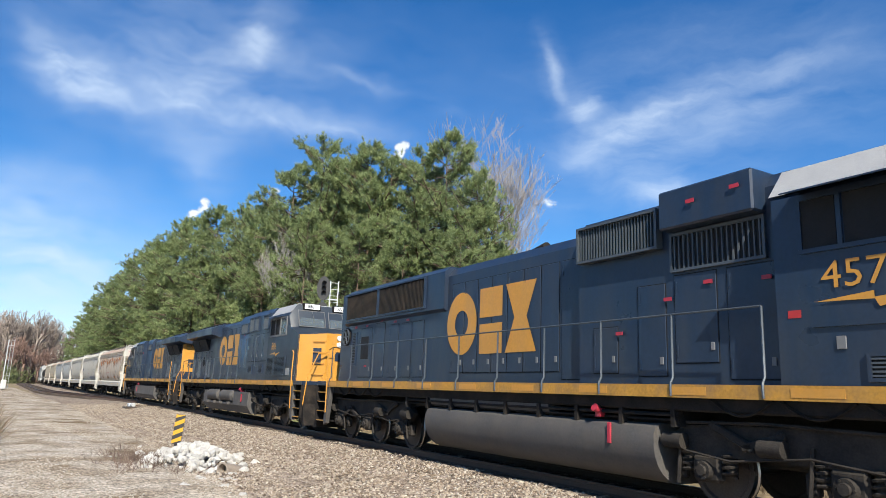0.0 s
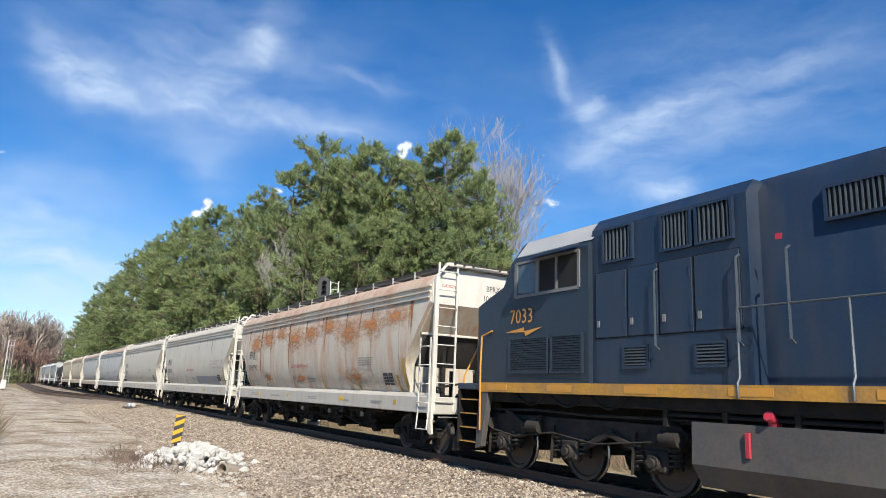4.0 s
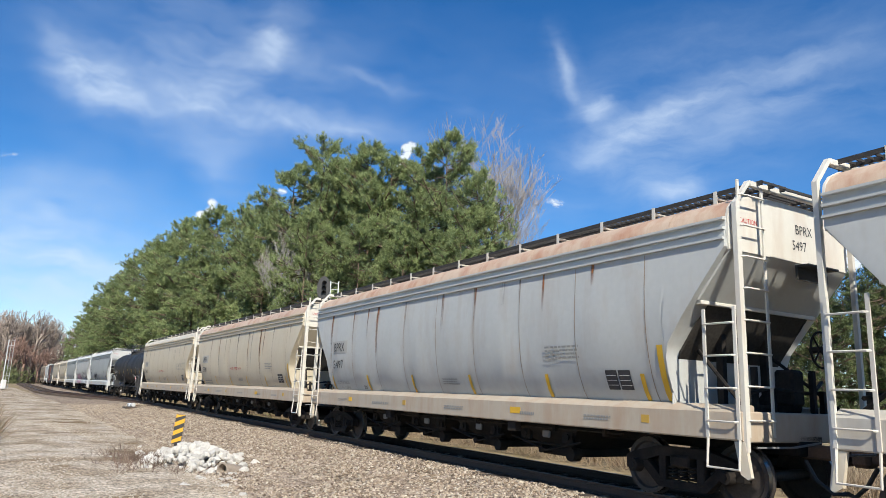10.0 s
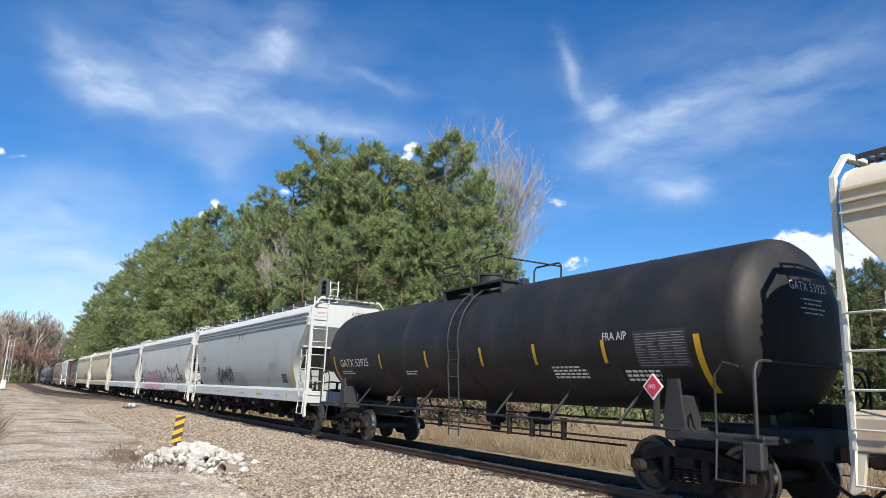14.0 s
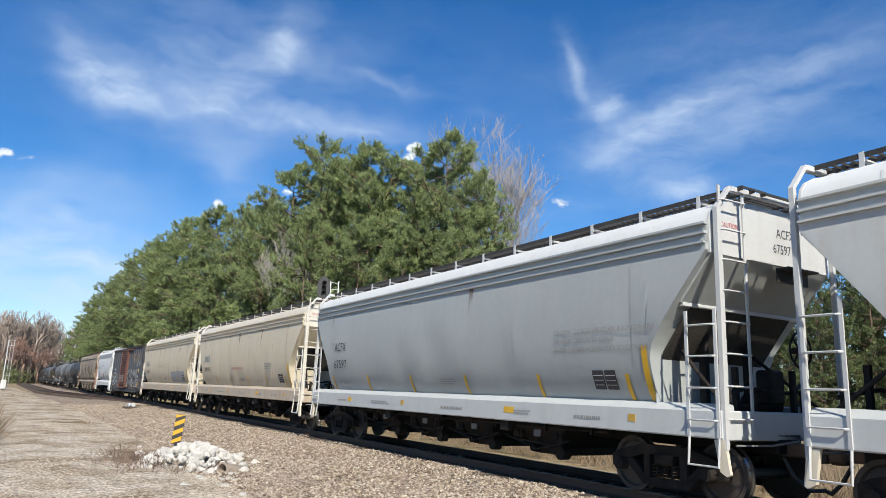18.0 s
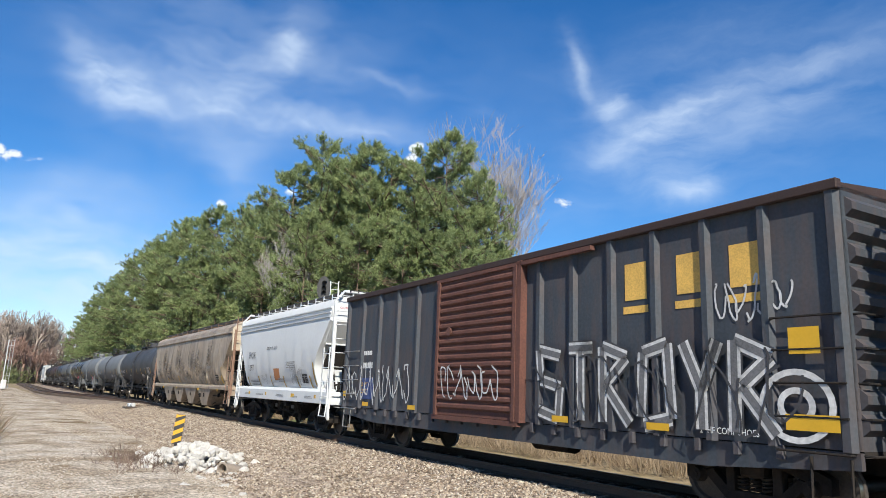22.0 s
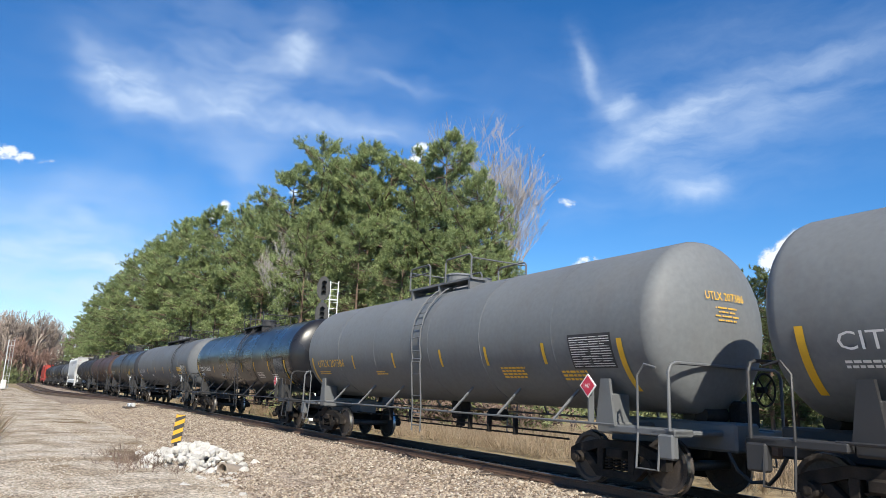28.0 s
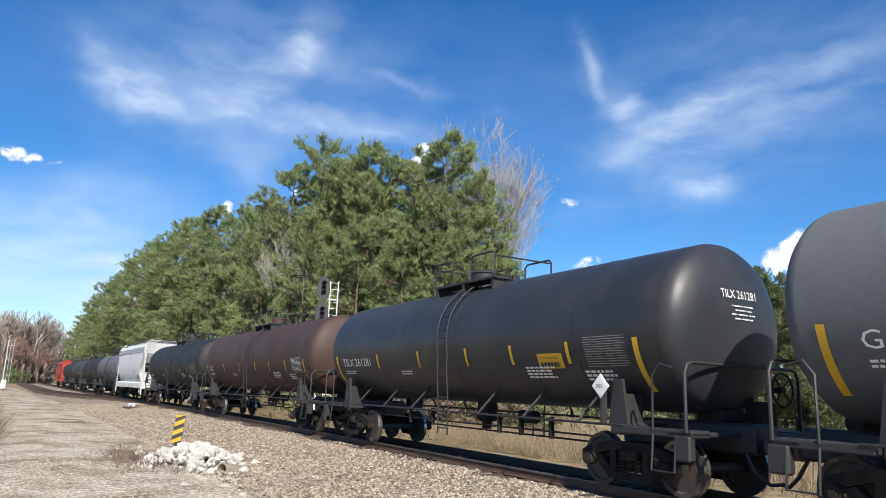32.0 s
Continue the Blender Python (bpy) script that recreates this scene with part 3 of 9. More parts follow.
PINES = [pine_meshes(11 + i, 22.0, 3.9 + 0.35 * (i % 3), 0.22 + 0.05 * (i % 3), 1900, 40, 0.42, 0.31, 0.038, M_NEEDLE) for i in range(5)]
YOUNG = [pine_meshes(31 + i, 13.0, 2.6, 0.06, 1100, 24, 0.36, 0.28, 0.05, M_NEEDLE_YOUNG) for i in range(3)]
FARPINE = [pine_meshes(51 + i, 18.0, 3.6, 0.10, 1000, 19, 0.40, 0.34, 0.062, M_NEEDLE_DARK) for i in range(2)]


def place_tree(kind, meshes, x, y, height, native, label, wide=1.0, turn=0.0, group="pines beside the railway"):
    ob = empty(kind, label, "tree", group)
    wood, crown = meshes
    s = height / native
    for name, me in (("trunk", wood), ("crown", crown)):
        o = new(name, me)
        o.parent = ob
        o.scale = (s * wide, s * wide, s)
    ob.matrix_basis = pose(x, y, -0.5, 0, 0, turn)
    return ob


rnd = random.Random(4)
PINE_LABEL = "tall loblolly pine with an irregular green crown"
# azimuth, distance, height, width
EDGE = [(-10.6, 62, 24.2, 1.0), (-12.6, 66, 22.5, 1.05), (-8.4, 60, 22.2, 1.0), (-6.3, 57, 22.4, 0.95), (-4.6, 55, 20.6, 1.0), (-2.3, 52, 20.2, 1.0), (0.2, 50, 20.8, 0.95),
        (2.3, 47, 17.0, 0.85), (3.6, 45, 13.8, 0.85), (4.9, 46, 11.6, 0.8), (-15.3, 76, 21.8, 1.0), (-13.9, 70, 18.5, 1.0), (-17.2, 84, 22.0, 1.0), (-18.6, 90, 23.6, 1.05), (-20.2, 102, 24.6, 1.05),
        (-21.4, 112, 25.6, 1.1), (-22.4, 124, 24.6, 1.1), (-23.4, 138, 26.4, 1.15), (-24.2, 152, 26.2, 1.15), (-25.0, 172, 25.2, 1.15), (-25.7, 190, 24.6, 1.15), (-26.3, 208, 23.4, 1.15),
        (-26.9, 232, 20.0, 1.15), (-27.3, 246, 18.0, 1.1), (-9.4, 70, 21.0, 1.1), (-5.2, 66, 20.0, 1.1), (-0.9, 60, 19.5, 1.1), (-16.4, 90, 19.0, 1.15), (-11.5, 54, 15.0, 1.0), (-7.2, 50, 13.5, 1.05),
        (-3.3, 46, 12.5, 1.05), (1.4, 42, 11.5, 1.05), (-19.6, 92, 17.0, 1.1), (-22.0, 112, 18.0, 1.15), (-14.6, 64, 12.5, 1.05), (-17.8, 76, 13.0, 1.1), (-24.6, 150, 18.0, 1.2)]
for i, (az, dist, h, wide) in enumerate(EDGE):
    x, y = polar(az, dist)
    place_tree("pine_tree", PINES[i % 5], x, y, h + 0.5, 22.0, PINE_LABEL, wide, i * 67.0)
YOUNG_AT = [(23.6, 66, 13.2), (25.4, 62, 12.6), (27.0, 70, 13.2), (28.6, 60, 11.6), (30.2, 66, 13.0), (31.8, 62, 12.8), (33.4, 68, 13.6), (35.6, 62, 13.0), (38.0, 66, 13.5), (26.2, 78, 12.5), (29.4, 80, 13.0), (32.6, 80, 13.5)]
for i, (az, dist, h) in enumerate(YOUNG_AT):
    x, y = polar(az, dist)
    place_tree("young_pine_tree", YOUNG[i % 3], x, y, h + 0.5, 13.0, "bushy young pine green down to the ground", 1.0, i * 81.0, "young pines beyond the field")
far_at = [(9.0 + i * 1.15 + rnd.uniform(-0.4, 0.4), rnd.uniform(112, 135), rnd.uniform(17, 20.5)) for i in range(13)]
far_at += [(42 + i * 6.0, rnd.uniform(80, 120), rnd.uniform(15, 19)) for i in range(8)] + [(-36 - i * 6.0, rnd.uniform(120, 160), rnd.uniform(15, 20)) for i in range(8)]
for i, (az, dist, h) in enumerate(far_at):
    x, y = polar(az, dist)
    place_tree("pine_tree", FARPINE[i % 2], x, y, h, 18.0, "distant dark green pine on the tree line", 1.1, i * 53.0, "distant pines")


def bare_mesh(seed, height, depth, mat, spread=0.55, thin=1.0):
    rng = random.Random(seed)
    mb = Mb()

    def grow(p, d, ln, r, k):
        q = p + d * ln * 0.5 + Vector((rng.uniform(-1, 1), rng.uniform(-1, 1), 0)) * ln * 0.05
        e = p + d * ln
        n = 5 if k > depth - 2 else 3
        mb.tube([p, q, e], r, n)
        if k == 0:
            return
        for j in range(3 if k < depth else 6):
            a = rng.uniform(0, 2 * math.pi)
            side = Vector((math.cos(a), math.sin(a), 0.15))
            nd = (d * rng.uniform(0.7, 1.0) + side * rng.uniform(0.5, 1.0) * spread + Vector((0, 0, 0.18))).normalized()
            grow(p.lerp(e, rng.uniform(0.55, 1.0)), nd, ln * rng.uniform(0.58, 0.78), max(r * 0.60, 0.010), k - 1)
    grow(Vector((0, 0, 0)), Vector((0.02, 0.01, 1)), height * 0.36, height * 0.012 * thin, depth)
    return mb.mesh("branches", mat, smooth=0)


BARE = bare_mesh(5, 24.0, 6, M_PALETWIG, 0.66, 0.5)
BARE_B = bare_mesh(8, 10.0, 4, M_GREYBARK, 0.42, 0.9)


def bare_tree(az, dist, h, native, me, label, turn=0.0, wide=1.0):
    x, y = polar(az, dist)
    ob = tagged(new("bare_tree", me), label, "tree", "leafless trees")
    s = h / native
    ob.matrix_basis = pose(x, y, -0.5, 0, 0, turn) @ Matrix.Diagonal((s * wide, s * wide, s, 1))
    return ob


bare_tree(2.9, 60, 29.0, 24.0, BARE, "tall leafless tree with fine pale twigs", 20, 0.9)
bare_tree(5.3, 60, 25.0, 24.0, BARE, "tall leafless tree with fine pale twigs", 140, 0.8)
bare_tree(-3.8, 72, 25.0, 24.0, BARE, "leafless tree among the pines", 230, 0.8)
bare_tree(-12.0, 60, 17.0, 24.0, BARE, "leafless tree among the pines", 300, 0.8)
for i in range(16):
    bare_tree(-19 + i * 1.45 + rnd.uniform(-0.4, 0.4), 44 + abs(i - 12) * 2.6 + rnd.uniform(0, 6), rnd.uniform(6, 10), 10.0, BARE_B, "slim leafless sapling at the wood's edge", rnd.uniform(0, 360))


def joined(name, me, places, mat):
    """One object of many copies of a mesh; places are (x, y, z, scale, turn)."""
    me.calc_loop_triangles()
    nv = len(me.vertices)
    co = np.empty(nv * 3, dtype=np.float32)
    me.vertices.foreach_get("co", co)
    co = co.reshape(-1, 3)
    tri = np.empty(len(me.loop_triangles) * 3, dtype=np.int32)
    me.loop_triangles.foreach_get("vertices", tri)
    tri = tri.reshape(-1, 3)
    vs, ts = [], []
    for i, (x, y, z, s, a) in enumerate(places):
        c, sn = math.cos(a), math.sin(a)
        r = np.array([[c, sn, 0], [-sn, c, 0], [0, 0, 1]], dtype=np.float32)
        vs.append(co @ r * s + np.array([x, y, z], dtype=np.float32))
        ts.append(tri + i * nv)
    return new(name, raw_mesh(name, np.concatenate(vs), np.concatenate(ts), mat))


FARBARE = bare_mesh(15, 20.0, 4, M_FARTWIG, 0.6, 1.5)
spots = []
for i in range(150):
    az, dist = rnd.uniform(-42, -24.5), rnd.uniform(262, 345)
    x, y = polar(az, dist)
    s, lat = track_offset(x, y)
    if abs(lat) > 9:
        spots.append((x, y, -0.5, rnd.uniform(1.0, 1.5), rnd.uniform(0, 6.28)))
tagged(joined("far_woods", FARBARE, spots, M_FARTWIG), "brown leafless woods beyond the bend", "woods", kind="stuff")
spots = [(*polar(-31.6 + i * 0.42, 250 + (i * 7) % 15), -0.5, rnd.uniform(0.62, 0.85), i * 1.3) for i in range(7)]
tagged(joined("red_budding_trees", FARBARE, spots, M_REDTWIG), "leafless trees with red spring buds", "woods", kind="stuff")
rngb = np.random.default_rng(77)


def bush_row(name, label, az0, az1, d0, d1, n, h, mat, size=1.3):
    cs = []
    for i in range(n):
        az, d = rngb.uniform(az0, az1), rngb.uniform(d0, d1)
        x, y = polar(az, d)
        s, lat = track_offset(x, y)
        if (abs(lat) < 6 and s > -50) or (lat > 0 and s < 170):
            continue
        w = rngb.uniform(0.6, 1.3) * size
        m = 34
        p = rngb.normal(size=(m, 3)) * np.array([w, w, h * 0.35]) + np.array([x, y, h * 0.35])
        p[:, 2] = np.clip(p[:, 2], -0.4, None)
        cs.append(p)
    v, t = tufts(rngb, np.concatenate(cs), 8, 0.5 * size ** 0.5, 0.09 * size, 0.2)
    return tagged(new(name, raw_mesh(name, v, t, mat)), label, "undergrowth", kind="stuff")


bush_row("far_undergrowth", "brown and green thicket under the far woods", -40, -26, 245, 262, 150, 5.0, M_NEEDLE_DARK, 2.2)
bush_row("far_thicket", "grey-brown winter thicket beyond the bend", -44, -25, 290, 345, 330, 11.0, M_THICKET, 3.6)
bush_row("wood_edge_undergrowth", "dull green and brown thicket at the foot of the pines", -22, 8, 42, 60, 150, 2.4, M_NEEDLE_DARK, 1.3)
bush_row("dead_brush", "dead brown brush at the foot of the pines", -26, 9, 40, 62, 130, 1.8, M_WEED, 1.2)
bush_row("far_field_edge", "dark thicket along the far edge of the field", 8, 60, 72, 100, 190, 3.0, M_NEEDLE_DARK, 1.8)


def grass_patch(name, label, places, blades, length, width, mat):
    v, t = tufts(rngb, places, blades, length, width, 2.4)
    return tagged(new(name, raw_mesh(name, v, t, mat)), label, "grass", kind="stuff")


pts = []
for i in range(9000):
    s, lat = rngb.uniform(0, 75), -4.4 - abs(rngb.normal()) * 5.5
    if noise.noise(Vector((s * 0.22, lat * 0.3, 2.0))) < -0.18 and lat < -6:
        continue
    p = on_track(s, lat)
    pts.append((p.x, p.y, ground_height(p.x, p.y) - 0.02))
grass_patch("dry_grass", "tall tan dry grass beyond the track", np.array(pts), 6, 0.62, 0.022, M_STRAW)
pts = []
for i in range(2600):
    s = rngb.uniform(22, 130)
    lat = 10.8 + (min(s, 75) - 29) * 0.045 + abs(rngb.normal()) * 1.6
    p = on_track(s, lat)
    pts.append((p.x, p.y, -0.45))
grass_patch("lane_grass", "tall brown dry grass along the lane's edge", np.array(pts), 7, 1.1, 0.03, M_STRAW)

# ------------------------------------------------------------ sleepers and stones
TIE = Mb().box(-0.115, 0.115, -1.30, 1.30, -0.36, -0.178, 0.012).mesh("sleeper", M_TIE)
PLATE = Mb().box(-0.09, 0.09, 0.60, 0.92, -0.178, -0.168)
sleepers = empty("sleepers", "weathered timber sleepers under the rails", "sleepers")
PLATE_ME = PLATE.mesh("tie_plate", M_RAIL)


def tie_pose(s, off, jig):
    p = on_track(s, off)
    h = float(np.interp(s, arc, head))
    return pose(p.x, p.y, 0, 0, 0, math.degrees(h) + 90 + jig)


for i in range(290):
    s = -8.0 + i * 0.5
    t = mesh_part("sleeper", TIE, sleepers, tie_pose(s, rnd.uniform(-0.08, 0.08), rnd.uniform(-1.5, 1.5)))
    if s < 45:
        mesh_part("tie_plate", PLATE_ME, t)
        mesh_part("tie_plate", PLATE_ME, t, pose(0, -1.52, 0))
places = []
for i in range(520):
    s = 137.0 + i * 0.5
    places.append((s, 0.0))
for i in range(600):
    s = SWITCH_S + 6 + i * 0.52
    places.append((s, siding_lat(s)))
for i in range(210):
    places.append((-8.5 - i * 0.5, 0.0))
vs, fs = Mb(), None
for s, off in places:
    vs.box(-0.115, 0.115, -1.30, 1.30, -0.36, -0.178, 0, tie_pose(s, off, rnd.uniform(-1.5, 1.5)))
tagged(part("far_sleepers", vs, M_TIE_FAR, smooth=0), "weathered timber sleepers further along the line", "sleepers", kind="stuff")


def stone_material(name, cols):
    mat = bpy.data.materials.new(name)
    mat.use_nodes = True
    nt = mat.node_tree
    nodes, link = nt.nodes, nt.links.new
    bsdf = nodes["Principled BSDF"]
    geo = nodes.new("ShaderNodeNewGeometry")
    ramp = nodes.new("ShaderNodeValToRGB")
    ramp.color_ramp.interpolation = "LINEAR"
    while len(ramp.color_ramp.elements) < len(cols):
        ramp.color_ramp.elements.new(0.5)
    for i, c in enumerate(cols):
        ramp.color_ramp.elements[i].position = i / (len(cols) - 1)
        ramp.color_ramp.elements[i].color = (*c, 1)
    link(geo.outputs["Random Per Island"], ramp.inputs["Fac"])
    n = nodes.new("ShaderNodeTexNoise")
    n.inputs["Scale"].default_value, n.inputs["Detail"].default_value = 30.0, 4.0
    co = nodes.new("ShaderNodeTexCoord")
    link(co.outputs["Object"], n.inputs["Vector"])
    mr = nodes.new("ShaderNodeMapRange")
    mr.inputs["To Min"].default_value, mr.inputs["To Max"].default_value = 0.7, 1.3
    link(n.outputs["Fac"], mr.inputs["Value"])
    sc = nodes.new("ShaderNodeVectorMath")
    sc.operation = "SCALE"
    link(ramp.outputs["Color"], sc.inputs[0])
    link(mr.outputs["Result"], sc.inputs["Scale"])
    link(sc.outputs["Vector"], bsdf.inputs["Base Color"])
    bsdf.inputs["Roughness"].default_value = 0.9
    bsdf.inputs["Specular IOR Level"].default_value = 0.2
    return mat


M_STONES = stone_material("mixed_ballast_stones", [(0.09, 0.065, 0.05), (0.31, 0.24, 0.175), (0.46, 0.39, 0.305), (0.17, 0.13, 0.10), (0.57, 0.51, 0.425)])
M_PEBBLE = stone_material("lane_pebbles", [(0.24, 0.19, 0.14), (0.43, 0.375, 0.30), (0.56, 0.51, 0.44), (0.33, 0.26, 0.19)])


def pebbles(name, label, places, sizes, mat, seed):
    rng = np.random.default_rng(seed)
    n = len(places)
    base = np.array([(1, 0, 0), (-1, 0, 0), (0, 1, 0), (0, -1, 0), (0, 0, 1), (0, 0, -1)], dtype=np.float32)
    v = base[None] * rng.uniform(0.6, 1.3, size=(n, 6, 1)) + rng.normal(size=(n, 6, 3)) * 0.22
    v *= (sizes[:, None, None] * np.array([1.0, 1.0, 0.7]))
    a = rng.uniform(0, 6.28, n)
    c, s = np.cos(a), np.sin(a)
    x = v[..., 0] * c[:, None] - v[..., 1] * s[:, None]
    y = v[..., 0] * s[:, None] + v[..., 1] * c[:, None]
    v = np.stack([x, y, v[..., 2]], axis=2) + places[:, None, :]
    f = np.array([(0, 2, 4), (2, 1, 4), (1, 3, 4), (3, 0, 4), (2, 0, 5), (1, 2, 5), (3, 1, 5), (0, 3, 5)])
    t = (np.arange(n)[:, None, None] * 6 + f[None]).reshape(-1, 3)
    return tagged(new(name, raw_mesh(name, v.reshape(-1, 3), t, mat)), label, "gravel", kind="stuff")


def berm_z(lat):
    return float(np.interp(lat, [p[0] for p in near], [p[1] for p in near]))


rngs = np.random.default_rng(5)
pl, sz = [], []
for i in range(70000):
    s = 6 + 56 * rngs.uniform() ** 1.9
    lat = rngs.uniform(0.95, 7.6) if i % 9 else rngs.uniform(-3.8, 0.6)
    p = on_track(s, lat)
    z = berm_z(lat) + noise.noise(Vector((s * 0.5, lat * 0.9, 5.3))) * 0.05
    pl.append((p.x, p.y, z + rngs.uniform(-0.006, 0.014)))
    sz.append(rngs.uniform(0.020, 0.046))
pebbles("ballast_stones", "loose pinkish-grey ballast stones beside the track", np.array(pl), np.array(sz), M_STONES, 6)
pl, sz = [], []
for i in range(26000):
    s = 7 + 40 * rngs.uniform() ** 1.6
    lat = 6.2 + 6.6 * rngs.uniform() ** 1.3
    if noise.noise(Vector((s * 0.12, lat * 0.5, 9.0))) < 0.02 and lat > 7.2:
        continue
    p = on_track(s, lat)
    z = float(np.interp(lat, [q[0] for q in lane], [q[1] for q in lane])) + noise.noise(Vector((s * 0.5, lat * 0.9, 5.3))) * 0.05
    pl.append((p.x, p.y, z + rngs.uniform(-0.006, 0.008)))
    sz.append(rngs.uniform(0.010, 0.026))
pebbles("lane_gravel", "loose pale gravel on the service lane", np.array(pl), np.array(sz), M_PEBBLE, 8)

# ------------------------------------------------------------ things beside the line
M_LIME = material("pale_limestone", (0.54, 0.52, 0.48), 0.9, 0, var=0.3, scale=5, fine=30, bump=0.5, dirt=(0.34, 0.31, 0.27), dirt_amount=0.5, dirt_scale=(2, 2, 2), per_object=0.2)
M_CONCRETE = material("weathered_concrete", (0.30, 0.25, 0.20), 0.9, 0, var=0.2, bump=0.3)
M_POSTYELLOW = plain("marker_yellow", (0.62, 0.33, 0.02), 0.5)
M_POSTBLACK = plain("marker_black", (0.03, 0.03, 0.03), 0.6)
M_ALU = material("aluminium_mast", (0.62, 0.63, 0.63), 0.45, 0.5, var=0.12)
M_CASE = plain("white_enamel_case", (0.72, 0.72, 0.70), 0.5)
M_POLE = material("grey_wooden_pole", (0.20, 0.15, 0.11), 0.95, 0, var=0.3, bump=0.5)


def stone_mesh(seed):
    rng = random.Random(seed)
    bm = bmesh.new()
    bmesh.ops.create_icosphere(bm, subdivisions=1, radius=1.0)
    off = Vector((seed * 3.1, seed * 1.7, 0))
    for v in bm.verts:
        c = v.co.copy()
        v.co *= 1 + 0.55 * noise.noise(c * 0.9 + off) + 0.18 * noise.noise(c * 2.4 + off)
        for ax in range(3):
            v.co[ax] = math.copysign(min(abs(v.co[ax]), 0.72 + 0.1 * rng.random()), v.co[ax])
        v.co.z *= 0.85
    me = bpy.data.meshes.new("stone")
    bm.to_mesh(me)
    bm.free()
    me.materials.append(M_LIME)
    return me


def rock_pile(s0, lat0):
    pile = empty("rock_pile", "heap of pale broken limestone round a drain pipe", "rock pile")
    meshes = [stone_mesh(k + 1) for k in range(6)]
    rng = random.Random(9)
    for i in range(250):
        u, v = rng.gauss(0, 1), rng.gauss(0, 1)
        ds, dl = u * 1.15, v * 0.62 - u * 0.2
        r = rng.uniform(0.07, 0.16) * (1.2 if i < 80 else 0.8)
        hgt = 0.42 * math.exp(-(u * u + v * v) * 0.6)
        p = on_track(s0 + ds, lat0 + dl)
        mesh_part("stone", meshes[i % 6], pile, pose(p.x, p.y, -0.38 + hgt * rng.uniform(0.5, 1.0), rng.uniform(-30, 30), rng.uniform(-30, 30), rng.uniform(0, 360)) @ Matrix.Diagonal((r, r * rng.uniform(0.7, 1.2), r, 1)))
    for i in range(26):
        p = on_track(s0 - 3.6 + rng.gauss(0, 1.2), lat0 + 0.7 + rng.gauss(0, 0.5))
        r = rng.uniform(0.06, 0.17)
        mesh_part("stone", meshes[i % 6], pile, pose(p.x, p.y, -0.42, rng.uniform(-20, 20), rng.uniform(-20, 20), rng.uniform(0, 360)) @ Matrix.Diagonal((r, r, r * 0.7, 1)))
    return pile


rock_pile(18.2, 6.15)
pipe = Mb()
a, b = on_track(15.9, 6.0, -0.36), on_track(16.15, 5.6, -0.46)
d = (b - a).normalized()
u = Vector((-d.y, d.x, 0))
secs = []
for q, r in ((a, 0.13), (a, 0.17), (b, 0.17), (b, 0.13), (a + d * 0.001, 0.13)):
    secs.append([q + u * r * math.cos(2 * math.pi * k / 20) + Vector((0, 0, r * math.sin(2 * math.pi * k / 20))) for k in range(20)])
tagged(part("drain_pipe", pipe.loft(secs, caps=False), M_CONCRETE), "tan concrete drain pipe end among rocks", "pipe")


def marker(s, lat):
    p = on_track(s, lat)
    ob = empty("hazard_marker", "black and yellow striped hazard marker on a post", "sign")
    part("post", Mb().box(-0.04, 0.04, 0.0, 0.05, 0, 1.04, 0.01), M_POSTBLACK, ob)
    panel = part("panel", Mb().box(-0.13, 0.13, -0.03, 0.0, 0.24, 1.06, 0.006), M_POSTBLACK, ob)
    for i in range(4):
        z = 0.26 + i * 0.25
        z1 = lambda v: min(max(v, 0.245), 1.055)
        part("stripe", Mb().add([(-0.126, -0.034, z1(z - 0.05)), (0.126, -0.034, z1(z + 0.09)), (0.126, -0.034, z1(z + 0.215)), (-0.126, -0.034, z1(z + 0.075))], [(0, 1, 2, 3)]), M_POSTYELLOW, panel)
    ob.matrix_basis = pose(p.x, p.y, -0.46, 0, 5, 12)
    return ob


marker(21.3, 6.05)


def signal_mast(s, lat, height, face_turn, heads=True):
    p = on_track(s, lat)
    ob = empty("signal_mast", "silver railway signal mast with black hooded lamps" if heads else "silver railway signal mast with a ladder", "signal")
    part("mast", Mb().cyl((0, 0, 0), (0, 0, height), 0.075, n=12), M_ALU, ob)
    part("base", Mb().box(-0.3, 0.3, -0.3, 0.3, 0.0, 0.3, 0.03), M_CONCRETE, ob)
    part("relay_case", Mb().box(-0.28, 0.28, -0.5, -0.12, 0.3, 1.5, 0.03), M_CASE, ob)
    ld = Mb()
    for x in (0.38, 0.80):
        ld.box(x - 0.025, x + 0.025, -0.02, 0.02, 0.4, height + 0.1)
    n = int(height / 0.35)
    for i in range(n):
        ld.cyl((0.38, 0, 0.6 + i * 0.35), (0.80, 0, 0.6 + i * 0.35), 0.014, n=5)
    for z in (height * 0.3, height * 0.6, height * 0.88):
        ld.box(0.0, 0.8, -0.02, 0.02, z - 0.03, z + 0.03)
    part("ladder", ld, M_ALU, ob)
    if heads:
        for z in (height - 0.35, height - 1.75):
            body = Mb()
            n = 20
            prof = [(0.36 * math.cos(2 * math.pi * k / n), 0.66 * math.sin(2 * math.pi * k / n)) for k in range(n)]
            body.prism([(a, b + z) for a, b in prof], 1, -0.20, -0.14)
            hd = part("signal_head", body, M_POSTBLACK, ob, "black oval backing plate with hoods")
            for dz in (-0.26, 0.0, 0.26):
                part("hood", Mb().loft([[(0.12 * math.cos(math.pi * k / 8), y, z + dz + 0.12 * math.sin(math.pi * k / 8)) for k in range(9)] for y in (-0.45, -0.20)], closed=False, caps=False), M_POSTBLACK, hd)
    ob.matrix_basis = pose(p.x, p.y, -0.45, 0, 0, face_turn)
    return ob


